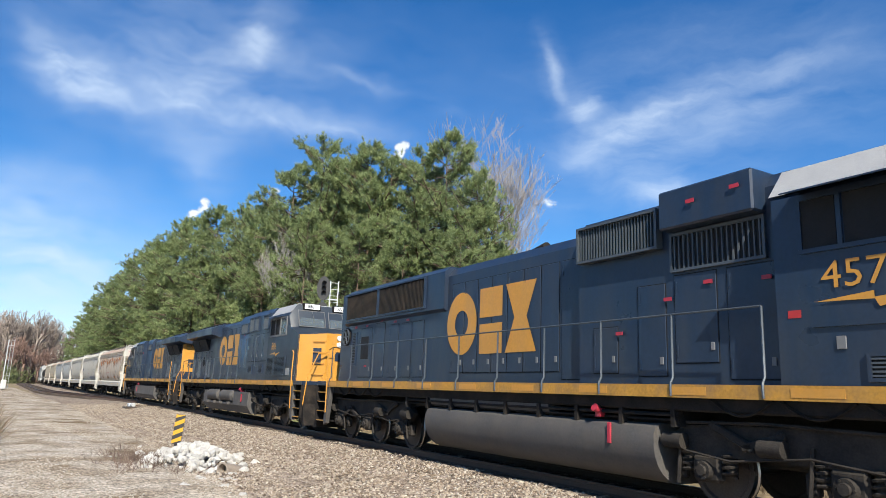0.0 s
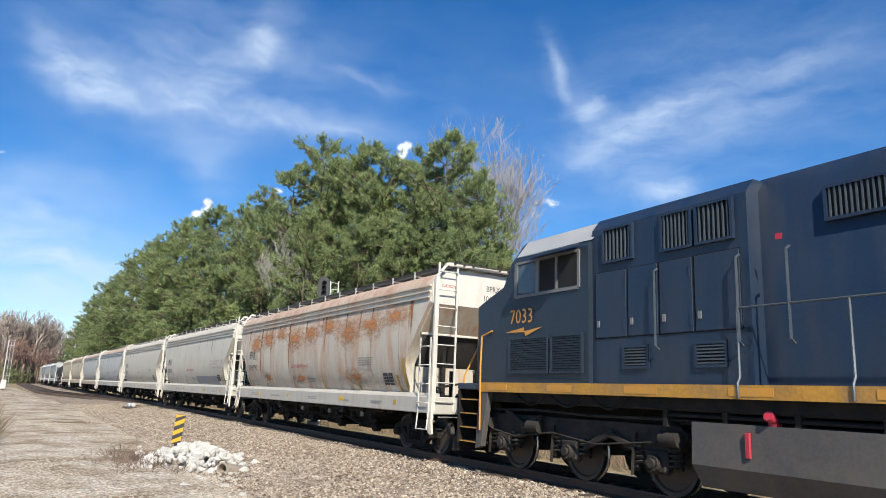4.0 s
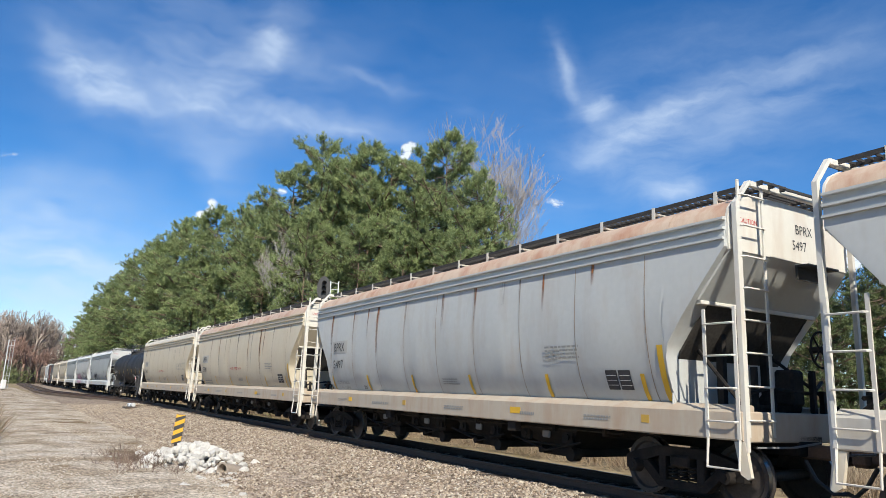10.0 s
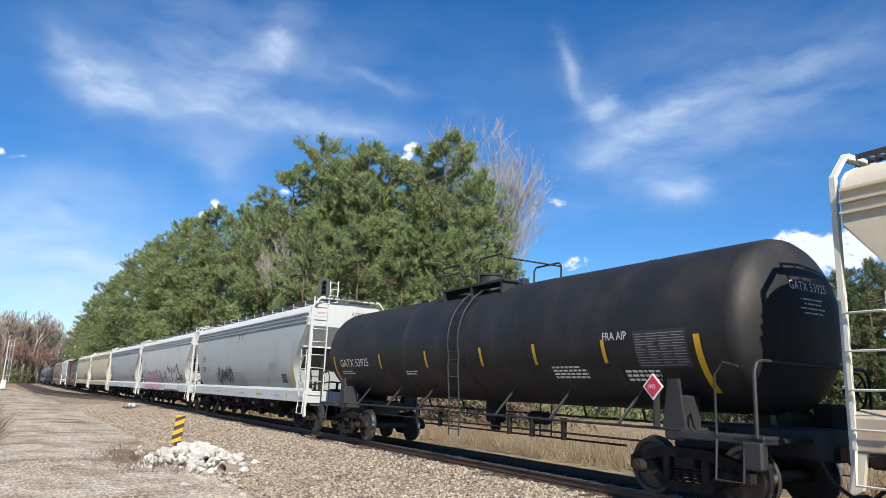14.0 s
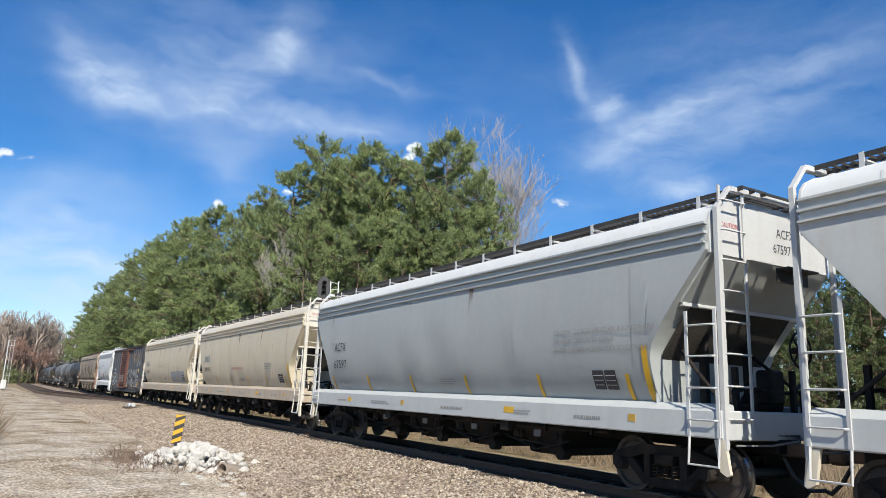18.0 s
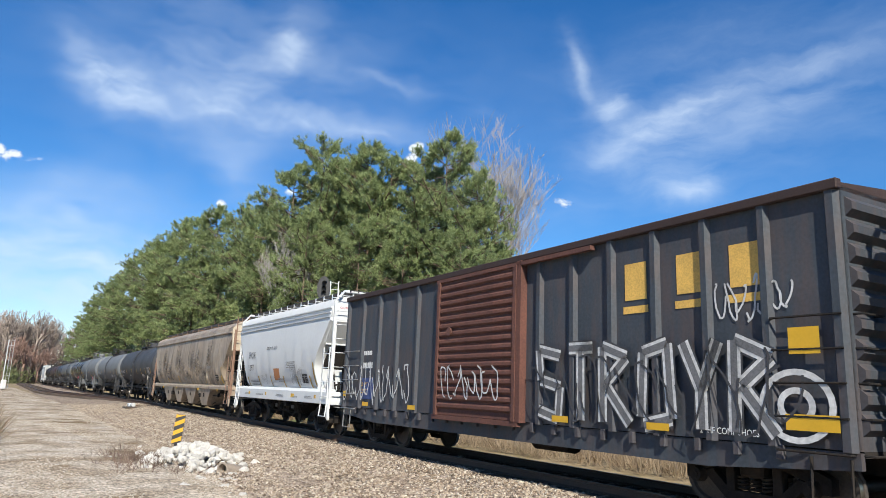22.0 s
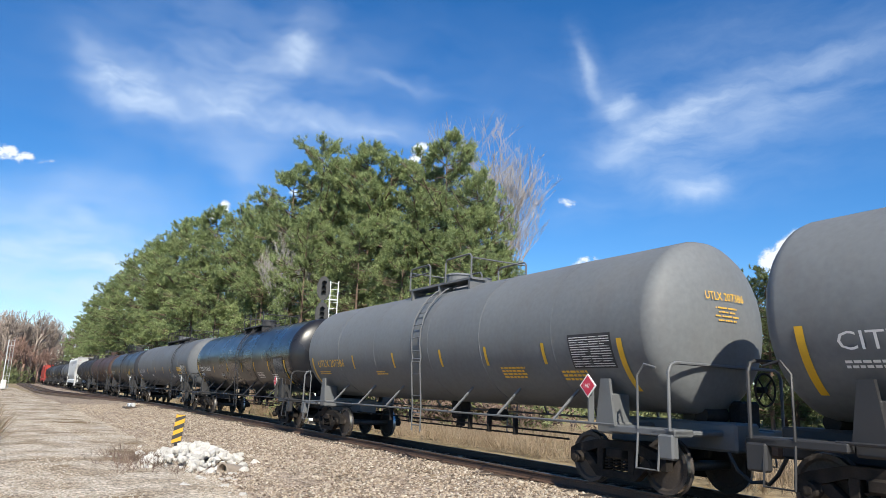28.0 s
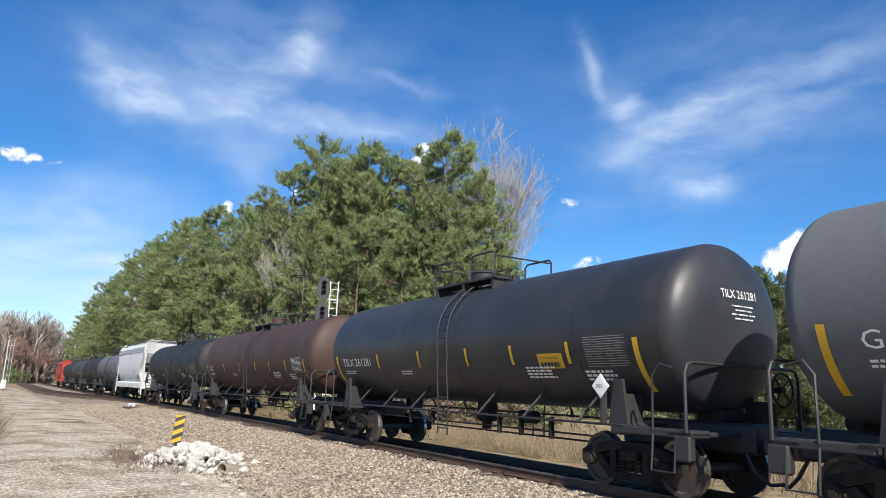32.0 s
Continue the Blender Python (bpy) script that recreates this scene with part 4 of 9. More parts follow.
signal_mast(35.0, -3.4, 7.6, 15)
signal_mast(114.0, 10.3, 7.0, 60, heads=False)
p = on_track(53.5, 2.75)
sw = empty("switch_machine", "pale grey switch machine on long sleepers", "switch machine")
part("case", Mb().box(-0.45, 0.30, -0.24, 0.24, 0.0, 0.24, 0.05), M_ALU, sw)
part("motor", Mb().cyl((0.35, 0, 0.16), (0.75, 0, 0.16), 0.13, n=14), M_ALU, sw)
part("rod", Mb().box(-0.15, 0.0, 0.28, 1.9, 0.05, 0.10), M_RAIL, sw)
part("base", Mb().box(-0.8, 0.9, -0.45, 1.2, -0.14, 0.0, 0.01), M_TIE, sw)
sw.matrix_basis = pose(p.x, p.y, -0.24, 0, 0, math.degrees(float(np.interp(53.5, arc, head))) + 90 + 180)
for az, dist, h in ((14.6, 66, 7.6), (12.9, 78, 7.5), (29.5, 90, 9)):
    x, y = polar(az, dist)
    up = empty("utility_pole", "grey wooden utility pole with one crossarm", "pole", "utility poles beyond the field")
    part("pole", Mb().cyl((0, 0, 0), (0, 0, h), 0.15, 0.10, n=10), M_POLE, up)
    part("crossarm", Mb().box(-1.1, 1.1, -0.16, -0.08, h - 0.7, h - 0.58, 0.01), M_POLE, up)
    for k in (-0.95, 0.0, 0.95):
        part("insulator", Mb().cyl((k, -0.12, h - 0.58), (k, -0.12, h - 0.40), 0.05, n=8), M_CASE, up)
    up.matrix_basis = pose(x, y, -0.5, 0, 0, 20)
pts = []
for i in range(150):
    s, lat = 18.2 + rngb.normal() * 1.2, 7.5 + rngb.normal() * 0.35
    q = on_track(s, lat)
    pts.append((q.x, q.y, -0.42))
v, t = tufts(rngb, np.array(pts), 7, 0.34, 0.014, 0.8)
tagged(new("dead_weeds", raw_mesh("dead_weeds", v, t, M_WEED)), "low dead brown weeds beside the rocks", "weeds", kind="stuff")

# ------------------------------------------------------------ paints and steels
M_BLACK = material("grimy_black_steel", (0.018, 0.017, 0.017), 0.8, 0.0, var=0.4, scale=3, fine=30, bump=0.2, dirt=(0.06, 0.045, 0.034), dirt_amount=0.5, dirt_scale=(1, 1, 1), spec=0.15)
M_WHEEL = material("dark_wheel_steel", (0.06, 0.05, 0.045), 0.6, 0.3, var=0.4, scale=4, fine=30, bump=0.1)
M_TREAD = material("bright_wheel_tread", (0.45, 0.43, 0.41), 0.3, 1.0, var=0.15, scale=4, fine=60, bump=0.02)
M_FRAME = material("dusty_cast_steel", (0.018, 0.016, 0.015), 0.85, 0.1, var=0.35, scale=5, fine=45, bump=0.3, dirt=(0.08, 0.062, 0.048), dirt_amount=0.5, dirt_scale=(1, 1, 1), spec=0.15)
M_COUPLER = material("rusty_cast_coupler", (0.12, 0.075, 0.05), 0.85, 0.2, var=0.3, bump=0.3)
M_GRATE = material("dark_steel_grating", (0.05, 0.048, 0.046), 0.7, 0.4, var=0.3, bump=0.1)
M_SHOE = plain("steel_grey_brake_gear", (0.2, 0.2, 0.2), 0.6, 0.3)
M_YELLOW = plain("yellow_reflector", (0.62, 0.36, 0.02), 0.45)
M_YELLOW_OLD = plain("faded_yellow_reflector", (0.45, 0.28, 0.05), 0.6)
M_INK = plain("black_stencil", (0.03, 0.03, 0.035), 0.6)
M_INK_GREY = plain("faded_grey_stencil", (0.26, 0.26, 0.25), 0.7)
M_INK_WHITE = plain("white_stencil", (0.72, 0.72, 0.70), 0.6)
M_INK_RED = plain("red_stencil", (0.42, 0.03, 0.03), 0.6)
M_INK_YELLOW = plain("yellow_stencil", (0.72, 0.42, 0.03), 0.55)
M_INK_BLUE = plain("blue_spray", (0.07, 0.18, 0.42), 0.6)
M_PLACARD = plain("red_placard", (0.5, 0.03, 0.06), 0.5)
M_WHITE = plain("white_card", (0.75, 0.75, 0.74), 0.5)
M_TANSTRIP = plain("weathered_tan_strip", (0.40, 0.35, 0.28), 0.8)
M_BOX = plain("faded_beige_paint_patch", (0.40, 0.39, 0.36), 0.7)
M_PATCH = plain("grey_paint_patch", (0.27, 0.28, 0.29), 0.7)
# Base colour holds the shade under the hopper ends as well as grime.
M_UNDER = material("grimy_shaded_sheet", (0.05, 0.046, 0.042), 0.85, 0, var=0.35, scale=2, fine=20, bump=0.05, spec=0.15)
M_ENDCREAM = material("cream_end_paint", (0.50, 0.44, 0.345), 0.6, 0, var=0.1, scale=1.0, fine=12, bump=0.02, dirt=(0.30, 0.20, 0.12), dirt_amount=0.5, dirt_scale=(1.5, 1.5, 0.3))
M_SEAM = material("rusty_weld_bead", (0.27, 0.20, 0.14), 0.85, 0, var=0.3, scale=3, fine=25, bump=0.1)


def stain_material(name, colour, strength):
    """Thin stain: it fades downwards and breaks up into streaks."""
    mat = bpy.data.materials.new(name)
    mat.use_nodes = True
    nt = mat.node_tree
    nodes, link = nt.nodes, nt.links.new
    bsdf = nodes["Principled BSDF"]
    bsdf.inputs["Base Color"].default_value = (*colour, 1)
    bsdf.inputs["Roughness"].default_value = 0.9
    co = nodes.new("ShaderNodeTexCoord")
    sep = nodes.new("ShaderNodeSeparateXYZ")
    link(co.outputs["Generated"], sep.inputs[0])
    mp = nodes.new("ShaderNodeMapping")
    mp.inputs["Scale"].default_value = (14, 14, 1.2)
    link(co.outputs["Object"], mp.inputs["Vector"])
    n = nodes.new("ShaderNodeTexNoise")
    n.inputs["Scale"].default_value, n.inputs["Detail"].default_value = 1.0, 5.0
    link(mp.outputs["Vector"], n.inputs["Vector"])
    mr = nodes.new("ShaderNodeMapRange")
    mr.inputs["From Min"].default_value, mr.inputs["From Max"].default_value = 0.35, 0.7
    mr.inputs["To Max"].default_value = strength
    link(n.outputs["Fac"], mr.inputs["Value"])
    edge = nodes.new("ShaderNodeMath")
    edge.operation = "PINGPONG"
    edge.inputs[1].default_value = 0.5
    link(sep.outputs["X"], edge.inputs[0])
    ed = nodes.new("ShaderNodeMapRange")
    ed.inputs["From Max"].default_value = 0.3
    link(edge.outputs[0], ed.inputs["Value"])
    m1 = nodes.new("ShaderNodeMath")
    m1.operation = "MULTIPLY"
    link(mr.outputs["Result"], m1.inputs[0])
    link(sep.outputs["Z"], m1.inputs[1])
    m2 = nodes.new("ShaderNodeMath")
    m2.operation = "MULTIPLY"
    link(m1.outputs[0], m2.inputs[0])
    link(ed.outputs["Result"], m2.inputs[1])
    clear = nodes.new("ShaderNodeBsdfTransparent")
    mix = nodes.new("ShaderNodeMixShader")
    link(m2.outputs[0], mix.inputs["Fac"])
    link(clear.outputs[0], mix.inputs[1])
    link(bsdf.outputs[0], mix.inputs[2])
    link(mix.outputs[0], nodes["Material Output"].inputs["Surface"])
    return mat


def patch_material(name, colour, strength):
    """A broad rust bloom that thins out towards its edge, in level streaks."""
    mat = bpy.data.materials.new(name)
    mat.use_nodes = True
    nt = mat.node_tree
    nodes, link = nt.nodes, nt.links.new
    bsdf = nodes["Principled BSDF"]
    bsdf.inputs["Base Color"].default_value = (*colour, 1)
    bsdf.inputs["Roughness"].default_value = 0.9
    co = nodes.new("ShaderNodeTexCoord")
    sub = nodes.new("ShaderNodeVectorMath")
    sub.operation = "SUBTRACT"
    link(co.outputs["Generated"], sub.inputs[0])
    sub.inputs[1].default_value = (0.5, 0.5, 0.55)
    mul = nodes.new("ShaderNodeVectorMath")
    mul.operation = "MULTIPLY"
    link(sub.outputs[0], mul.inputs[0])
    mul.inputs[1].default_value = (1, 0, 1)
    ln = nodes.new("ShaderNodeVectorMath")
    ln.operation = "LENGTH"
    link(mul.outputs[0], ln.inputs[0])
    fade = nodes.new("ShaderNodeMapRange")
    fade.inputs["From Min"].default_value, fade.inputs["From Max"].default_value = 0.52, 0.05
    link(ln.outputs["Value"], fade.inputs["Value"])
    mp = nodes.new("ShaderNodeMapping")
    mp.inputs["Scale"].default_value = (3.0, 3.0, 8.0)
    link(co.outputs["Object"], mp.inputs["Vector"])
    n = nodes.new("ShaderNodeTexNoise")
    n.inputs["Scale"].default_value, n.inputs["Detail"].default_value, n.inputs["Roughness"].default_value = 1.0, 8.0, 0.65
    link(mp.outputs["Vector"], n.inputs["Vector"])
    add = nodes.new("ShaderNodeMath")
    add.operation = "MULTIPLY_ADD"
    link(fade.outputs["Result"], add.inputs[0])
    add.inputs[1].default_value = 0.34
    link(n.outputs["Fac"], add.inputs[2])
    mr = nodes.new("ShaderNodeMapRange")
    mr.inputs["From Min"].default_value, mr.inputs["From Max"].default_value = 0.56, 0.98
    mr.inputs["To Max"].default_value = strength
    link(add.outputs[0], mr.inputs["Value"])
    cut = nodes.new("ShaderNodeMath")
    cut.operation = "MULTIPLY"
    link(mr.outputs["Result"], cut.inputs[0])
    link(fade.outputs["Result"], cut.inputs[1])
    clear = nodes.new("ShaderNodeBsdfTransparent")
    mix = nodes.new("ShaderNodeMixShader")
    link(cut.outputs[0], mix.inputs["Fac"])
    link(clear.outputs[0], mix.inputs[1])
    link(bsdf.outputs[0], mix.inputs[2])
    link(mix.outputs[0], nodes["Material Output"].inputs["Surface"])
    return mat


M_BLOOM = patch_material("rust_bloom", (0.44, 0.185, 0.065), 1.25)
M_SMUDGE = patch_material("dark_smudge", (0.10, 0.08, 0.065), 0.8)
M_RUSTRUN = stain_material("running_rust", (0.26, 0.10, 0.035), 1.6)
M_GRIMERUN = stain_material("running_grime", (0.26, 0.21, 0.165), 0.9)
M_HOSE = plain("black_rubber_hose", (0.02, 0.02, 0.02), 0.6)

_texts = {}


def text_mesh(body, size, mat, stretch=0.85):
    key = (body, size, mat.name, stretch)
    if key not in _texts:
        cu = bpy.data.curves.new("lettering", "FONT")
        cu.body, cu.size, cu.resolution_u = body, size, 2
        cu.align_x = "LEFT"
        tmp = bpy.data.objects.new("lettering", cu)
        me = bpy.data.meshes.new_from_object(tmp)
        bpy.data.objects.remove(tmp)
        bpy.data.curves.remove(cu)
        me.transform(Matrix.Diagonal((stretch, 1, 1, 1)))
        me.materials.clear()
        me.materials.append(mat)
        _texts[key] = me
    return _texts[key]


def lettering(parent, body, x, y, z, size, mat=None, tilt=0.0, stretch=0.85, turn=0.0, label=""):
    """Writing on a side that faces -y; tilt leans its top outwards. turn: degrees about the upright axis."""
    ob = new("lettering", text_mesh(body, size, mat or M_INK, stretch))
    ob.parent = parent
    ob.matrix_local = pose(x, y, z, 0, 0, turn) @ pose(0, 0, 0, 90 + tilt, 0, 0)
    if label:
        tagged(ob, label)
    return ob


def bars(mb, x, y, z, w, h, rows, n, tilt=0.0, seed=1):
    """Rows of small bars that stand for small print."""
    rnd = random.Random(seed)
    t = math.tan(radians(tilt))
    step = h / rows
    for r in range(rows):
        zz = z + h - (r + 1) * step
        cx = x
        end = x + w * rnd.uniform(0.75, 1.0)
        while cx < end:
            ln = min(w / n * rnd.uniform(0.6, 1.3), end - cx)
            yy = y - (zz - z) * t
            mb.add([(cx, yy, zz), (cx + ln, yy, zz), (cx + ln, yy - step * 0.55 * t, zz + step * 0.55), (cx, yy - step * 0.55 * t, zz + step * 0.55)], [(0, 1, 2, 3)])
            cx += ln + w / n * 0.25
    return mb


def scrawl(mb, x, z, w, h, yf, seed, strokes=9, width=0.05, steps=10, skin=None):
    """Spray-can strokes that follow a side whose y is yf(z)."""
    rnd = random.Random(seed)
    for k in range(strokes):
        cx = x + w * (k + 0.5) / strokes
        ph, am = rnd.uniform(0, 6.28), rnd.uniform(0.5, 1.0)
        pts = []
        for i in range(steps + 1):
            u = i / steps
            px = cx + (w / strokes) * 0.55 * math.sin(ph + u * rnd.uniform(3.5, 5.0))
            pz = z + h * (0.5 + 0.5 * am * math.sin(ph * 1.7 + u * 5.0))
            pts.append((px, pz))
        for (x0, z0), (x1, z1) in zip(pts, pts[1:]):
            dx, dz = x1 - x0, z1 - z0
            ln = math.hypot(dx, dz) or 1e-6
            nx, nz = -dz / ln * width / 2, dx / ln * width / 2
            quad = [(x0 + nx, z0 + nz), (x1 + nx, z1 + nz), (x1 - nx, z1 - nz), (x0 - nx, z0 - nz)]
            mb.add([(a, (skin(a, b) - 0.012 if skin and b > 1.46 else yf(b)) - 0.006 - 0.0004 * (k % 5), b) for a, b in quad], [(0, 1, 2, 3)])
    return mb


# ------------------------------------------------------------ trucks, shared by all freight cars


def wheelset_mesh(r, name="wheelset"):
    mb = Mb()
    for sy in (-1, 1):
        prof = [(0.0, 0.17), (0.10, 0.17), (0.10, 0.12), (r - 0.1, 0.09), (r - 0.07, 0.125), (r - 0.005, 0.125), (r, 0.04), (r + 0.026, 0.02), (r + 0.026, 0.0), (r - 0.07, 0.0), (r - 0.1, 0.03), (0.10, 0.02), (0.0, 0.02)]
        n = 28
        secs = []
        for rr, w in prof:
            secs.append([(rr * math.cos(2 * math.pi * i / n), sy * (0.70 + w), rr * math.sin(2 * math.pi * i / n)) for i in range(n)])
        mb.loft(secs, closed=True, caps=False)
    mb.cyl((0, -0.72, 0), (0, 0.72, 0), 0.085, n=12)
    me = mb.mesh(name, M_WHEEL)
    me.materials.append(M_TREAD)
    for p in me.polygons:
        c = p.center
        rad = math.hypot(c.x, c.z)
        if r - 0.06 < rad < r + 0.01 and abs(abs(c.y) - 0.76) < 0.1 and rad > r - 0.02:
            p.material_index = 1
    return me


def side_frame_mesh():
    mb = Mb()
    top = [(-1.13, 0.40), (-1.13, 0.60), (-0.95, 0.68), (-0.45, 0.80), (0.45, 0.80), (0.95, 0.68), (1.13, 0.60), (1.13, 0.40), (0.98, 0.40), (0.94, 0.53), (0.82, 0.53), (0.42, 0.65), (-0.42, 0.65), (-0.82, 0.53), (-0.94, 0.53), (-0.98, 0.40)]
    n = len(top)
    low = [(-0.83, 0.50), (-0.46, 0.17), (0.46, 0.17), (0.83, 0.50), (0.68, 0.56), (0.38, 0.29), (-0.38, 0.29), (-0.68, 0.56)]
    half = [(-1.13, 0.40), (-1.13, 0.60), (-0.95, 0.68), (-0.45, 0.80), (0, 0.80), (0, 0.65), (-0.42, 0.65), (-0.82, 0.53), (-0.94, 0.53), (-0.98, 0.40)]
    for sx in (1, -1):
        mb.prism([(sx * a, b) for a, b in half], 1, -0.08, 0.08)
        mb.prism([(sx * a, b) for a, b in [(-0.83, 0.50), (-0.46, 0.17), (0, 0.17), (0, 0.29), (-0.38, 0.29), (-0.68, 0.56)]], 1, -0.07, 0.07)
        mb.box(sx * 0.30, sx * 0.44, -0.08, 0.08, 0.26, 0.68, 0.015)
        mb.cyl((sx * 0.89, -0.05, 0.457), (sx * 0.89, -0.20, 0.457), 0.115, 0.10, n=14)
        mb.cyl((sx * 0.89, -0.20, 0.457), (sx * 0.89, -0.225, 0.457), 0.06, n=8)
    return mb.mesh("side_frame", M_FRAME)


def spring_mesh():
    mb = Mb()
    for cx in (-0.19, 0.0, 0.19):
        pts = []
        for i in range(33):
            a = i / 32 * 2 * math.pi * 4
            pts.append((cx + 0.075 * math.cos(a), 0.075 * math.sin(a), 0.30 + 0.21 * i / 32))
        mb.tube(pts, 0.02, 4)
    return mb.mesh("spring", M_FRAME)


WHEELSET = wheelset_mesh(0.457)
SIDE_FRAME = side_frame_mesh()
SPRING = spring_mesh()
BOLSTER = Mb().box(-0.19, 0.19, -1.12, 1.12, 0.50, 0.68, 0.03).box(-0.3, 0.3, -0.32, 0.32, 0.66, 0.80, 0.03).box(-0.72, 0.72, -0.62, -0.52, 0.42, 0.54, 0.02).box(-0.72, 0.72, 0.52, 0.62, 0.42, 0.54, 0.02).mesh("truck", M_FRAME)
SHOES = Mb().box(-0.42, -0.34, -0.9, 0.9, 0.36, 0.46, 0.02).box(0.34, 0.42, -0.9, 0.9, 0.36, 0.46, 0.02).mesh("brake_beam", M_SHOE)


spinning = []


def truck(car, x):
    t = mesh_part("truck", BOLSTER, car, pose(x, 0, 0), "dusty cast-steel two-axle truck")
    mesh_part("side_frame", SIDE_FRAME, t, pose(0, -1.0, 0))
    mesh_part("side_frame", SIDE_FRAME, t, pose(0, 1.0, 0, 0, 0, 180))
    mesh_part("spring", SPRING, t, pose(0, -1.0, 0))
    mesh_part("spring", SPRING, t, pose(0, 1.0, 0))
    mesh_part("brake_beam", SHOES, t)
    for dx in (-0.89, 0.89):
        w = mesh_part("wheelset", WHEELSET, t, pose(dx, 0, 0.457))
        spinning.append((w, (dx, 0, 0.457), 0.457))
    return t


def coupler(car, x, z=0.86):
    sx = 1 if x > 0 else -1
    mb = Mb()
    mb.box(x - sx * 0.75, x - sx * 0.22, -0.09, 0.09, z - 0.1, z + 0.1, 0.03)
    mb.box(x - sx * 0.28, x - sx * 0.02, -0.16, 0.12, z - 0.15, z + 0.15, 0.05)
    mb.box(x - sx * 0.12, x + sx * 0.07, 0.04, 0.17, z - 0.14, z + 0.14, 0.04)
    part("coupler", mb, M_COUPLER, car)
    part("air_hose", Mb().tube([(x - sx * 0.5, -0.35, 0.75), (x - sx * 0.35, -0.36, 0.5), (x - sx * 0.15, -0.3, 0.34), (x + sx * 0.02, -0.2, 0.36)], 0.03, 6), M_HOSE, car)


def ladder(mb, x0, x1, y, z0, z1, rungs, r=0.016, flat=0.05):
    """A ladder in a plane of constant y."""
    for x in (x0, x1):
        mb.box(x - flat / 2, x + flat / 2, y - 0.012, y + 0.012, z0, z1)
    for i in range(rungs):
        z = z0 + (z1 - z0) * (i + 0.5) / rungs
        mb.tube([(x0, y, z), (x0 + 0.03, y - 0.05, z), (x1 - 0.03, y - 0.05, z), (x1, y, z)], r, 5)


def end_ladder(mb, x, y0, y1, z0, z1, rungs, out, r=0.016):
    for y in (y0, y1):
        mb.box(x - 0.012, x + 0.012, y - 0.025, y + 0.025, z0, z1)
    for i in range(rungs):
        z = z0 + (z1 - z0) * (i + 0.5) / rungs
        mb.tube([(x, y0, z), (x + out * 0.05, y0 + 0.03, z), (x + out * 0.05, y1 - 0.03, z), (x, y1, z)], r, 5)


def brake_wheel(car, x, y, z, out, mat):
    mb = Mb()
    n = 20
    ring = [(x + out * 0.02, y + 0.27 * math.cos(2 * math.pi * i / n), z + 0.27 * math.sin(2 * math.pi * i / n)) for i in range(n + 1)]
    mb.tube(ring, 0.018, 5)
    for k in range(4):
        a = math.pi / 4 + k * math.pi / 2
        mb.tube([(x, y, z), (x + out * 0.02, y + 0.26 * math.cos(a), z + 0.26 * math.sin(a))], 0.014, 5)
    mb.cyl((x - out * 0.15, y, z), (x + out * 0.04, y, z), 0.05, n=8)
    part("brake_wheel", mb, mat, car)


# ------------------------------------------------------------ covered hopper
FULL = [(1.24, 1.44), (1.36, 1.62), (1.455, 1.85), (1.53, 2.15), (1.575, 2.5), (1.595, 2.9), (1.59, 3.3), (1.57, 3.7), (1.55, 3.98)]


def side_y(z):
    ys, zs = [p[0] for p in FULL], [p[1] for p in FULL]
    return -float(np.interp(z, zs, ys))


def side_tilt(z):
    return math.degrees(math.atan2(side_y(z - 0.1) - side_y(z + 0.1), 0.2))


def body_skin(x, z, hx, cut, seed, dent):
    """How far the dented side sheet stands out at a place along the car and a height."""
    hold = min(max((3.75 - z) / 0.9, 0.0), 1.0)
    y = -side_y(z)
    y += (noise.noise(Vector((x * 0.9 + seed * 7.3, z * 0.6, seed))) * dent * 0.8 + noise.noise(Vector((x * 2.7 + seed, z * 0.9, seed * 2.0))) * dent * 0.4) * hold
    y += 0.011 * hold * (0.5 - 0.5 * math.cos(2 * math.pi * (x + hx - cut - 0.35) / ((hx - cut - 0.35) / 4)))
    if dent > 0.05:
        y += (noise.noise(Vector((x * 2.2, z * 2.0, 3.3))) * 0.09 + abs(noise.noise(Vector((x * 3.4, z * 2.4, 8.3)))) * 0.15) * max(0.0, 1 - abs(z - 1.95) / 0.75)
    return y


def decal(skin, x0, x1, z0, z1, lift=0.012):
    """A thin sheet that follows the dented side."""
    nx, nz = max(1, math.ceil((x1 - x0) / 0.2)), max(1, math.ceil((z1 - z0) / 0.14))
    vs = [(x0 + (x1 - x0) * i / nx, skin(x0 + (x1 - x0) * i / nx, z0 + (z1 - z0) * j / nz) - lift, z0 + (z1 - z0) * j / nz) for j in range(nz + 1) for i in range(nx + 1)]
    return Mb().add(vs, [(j * (nx + 1) + i, j * (nx + 1) + i + 1, (j + 1) * (nx + 1) + i + 1, (j + 1) * (nx + 1) + i) for j in range(nz) for i in range(nx)])


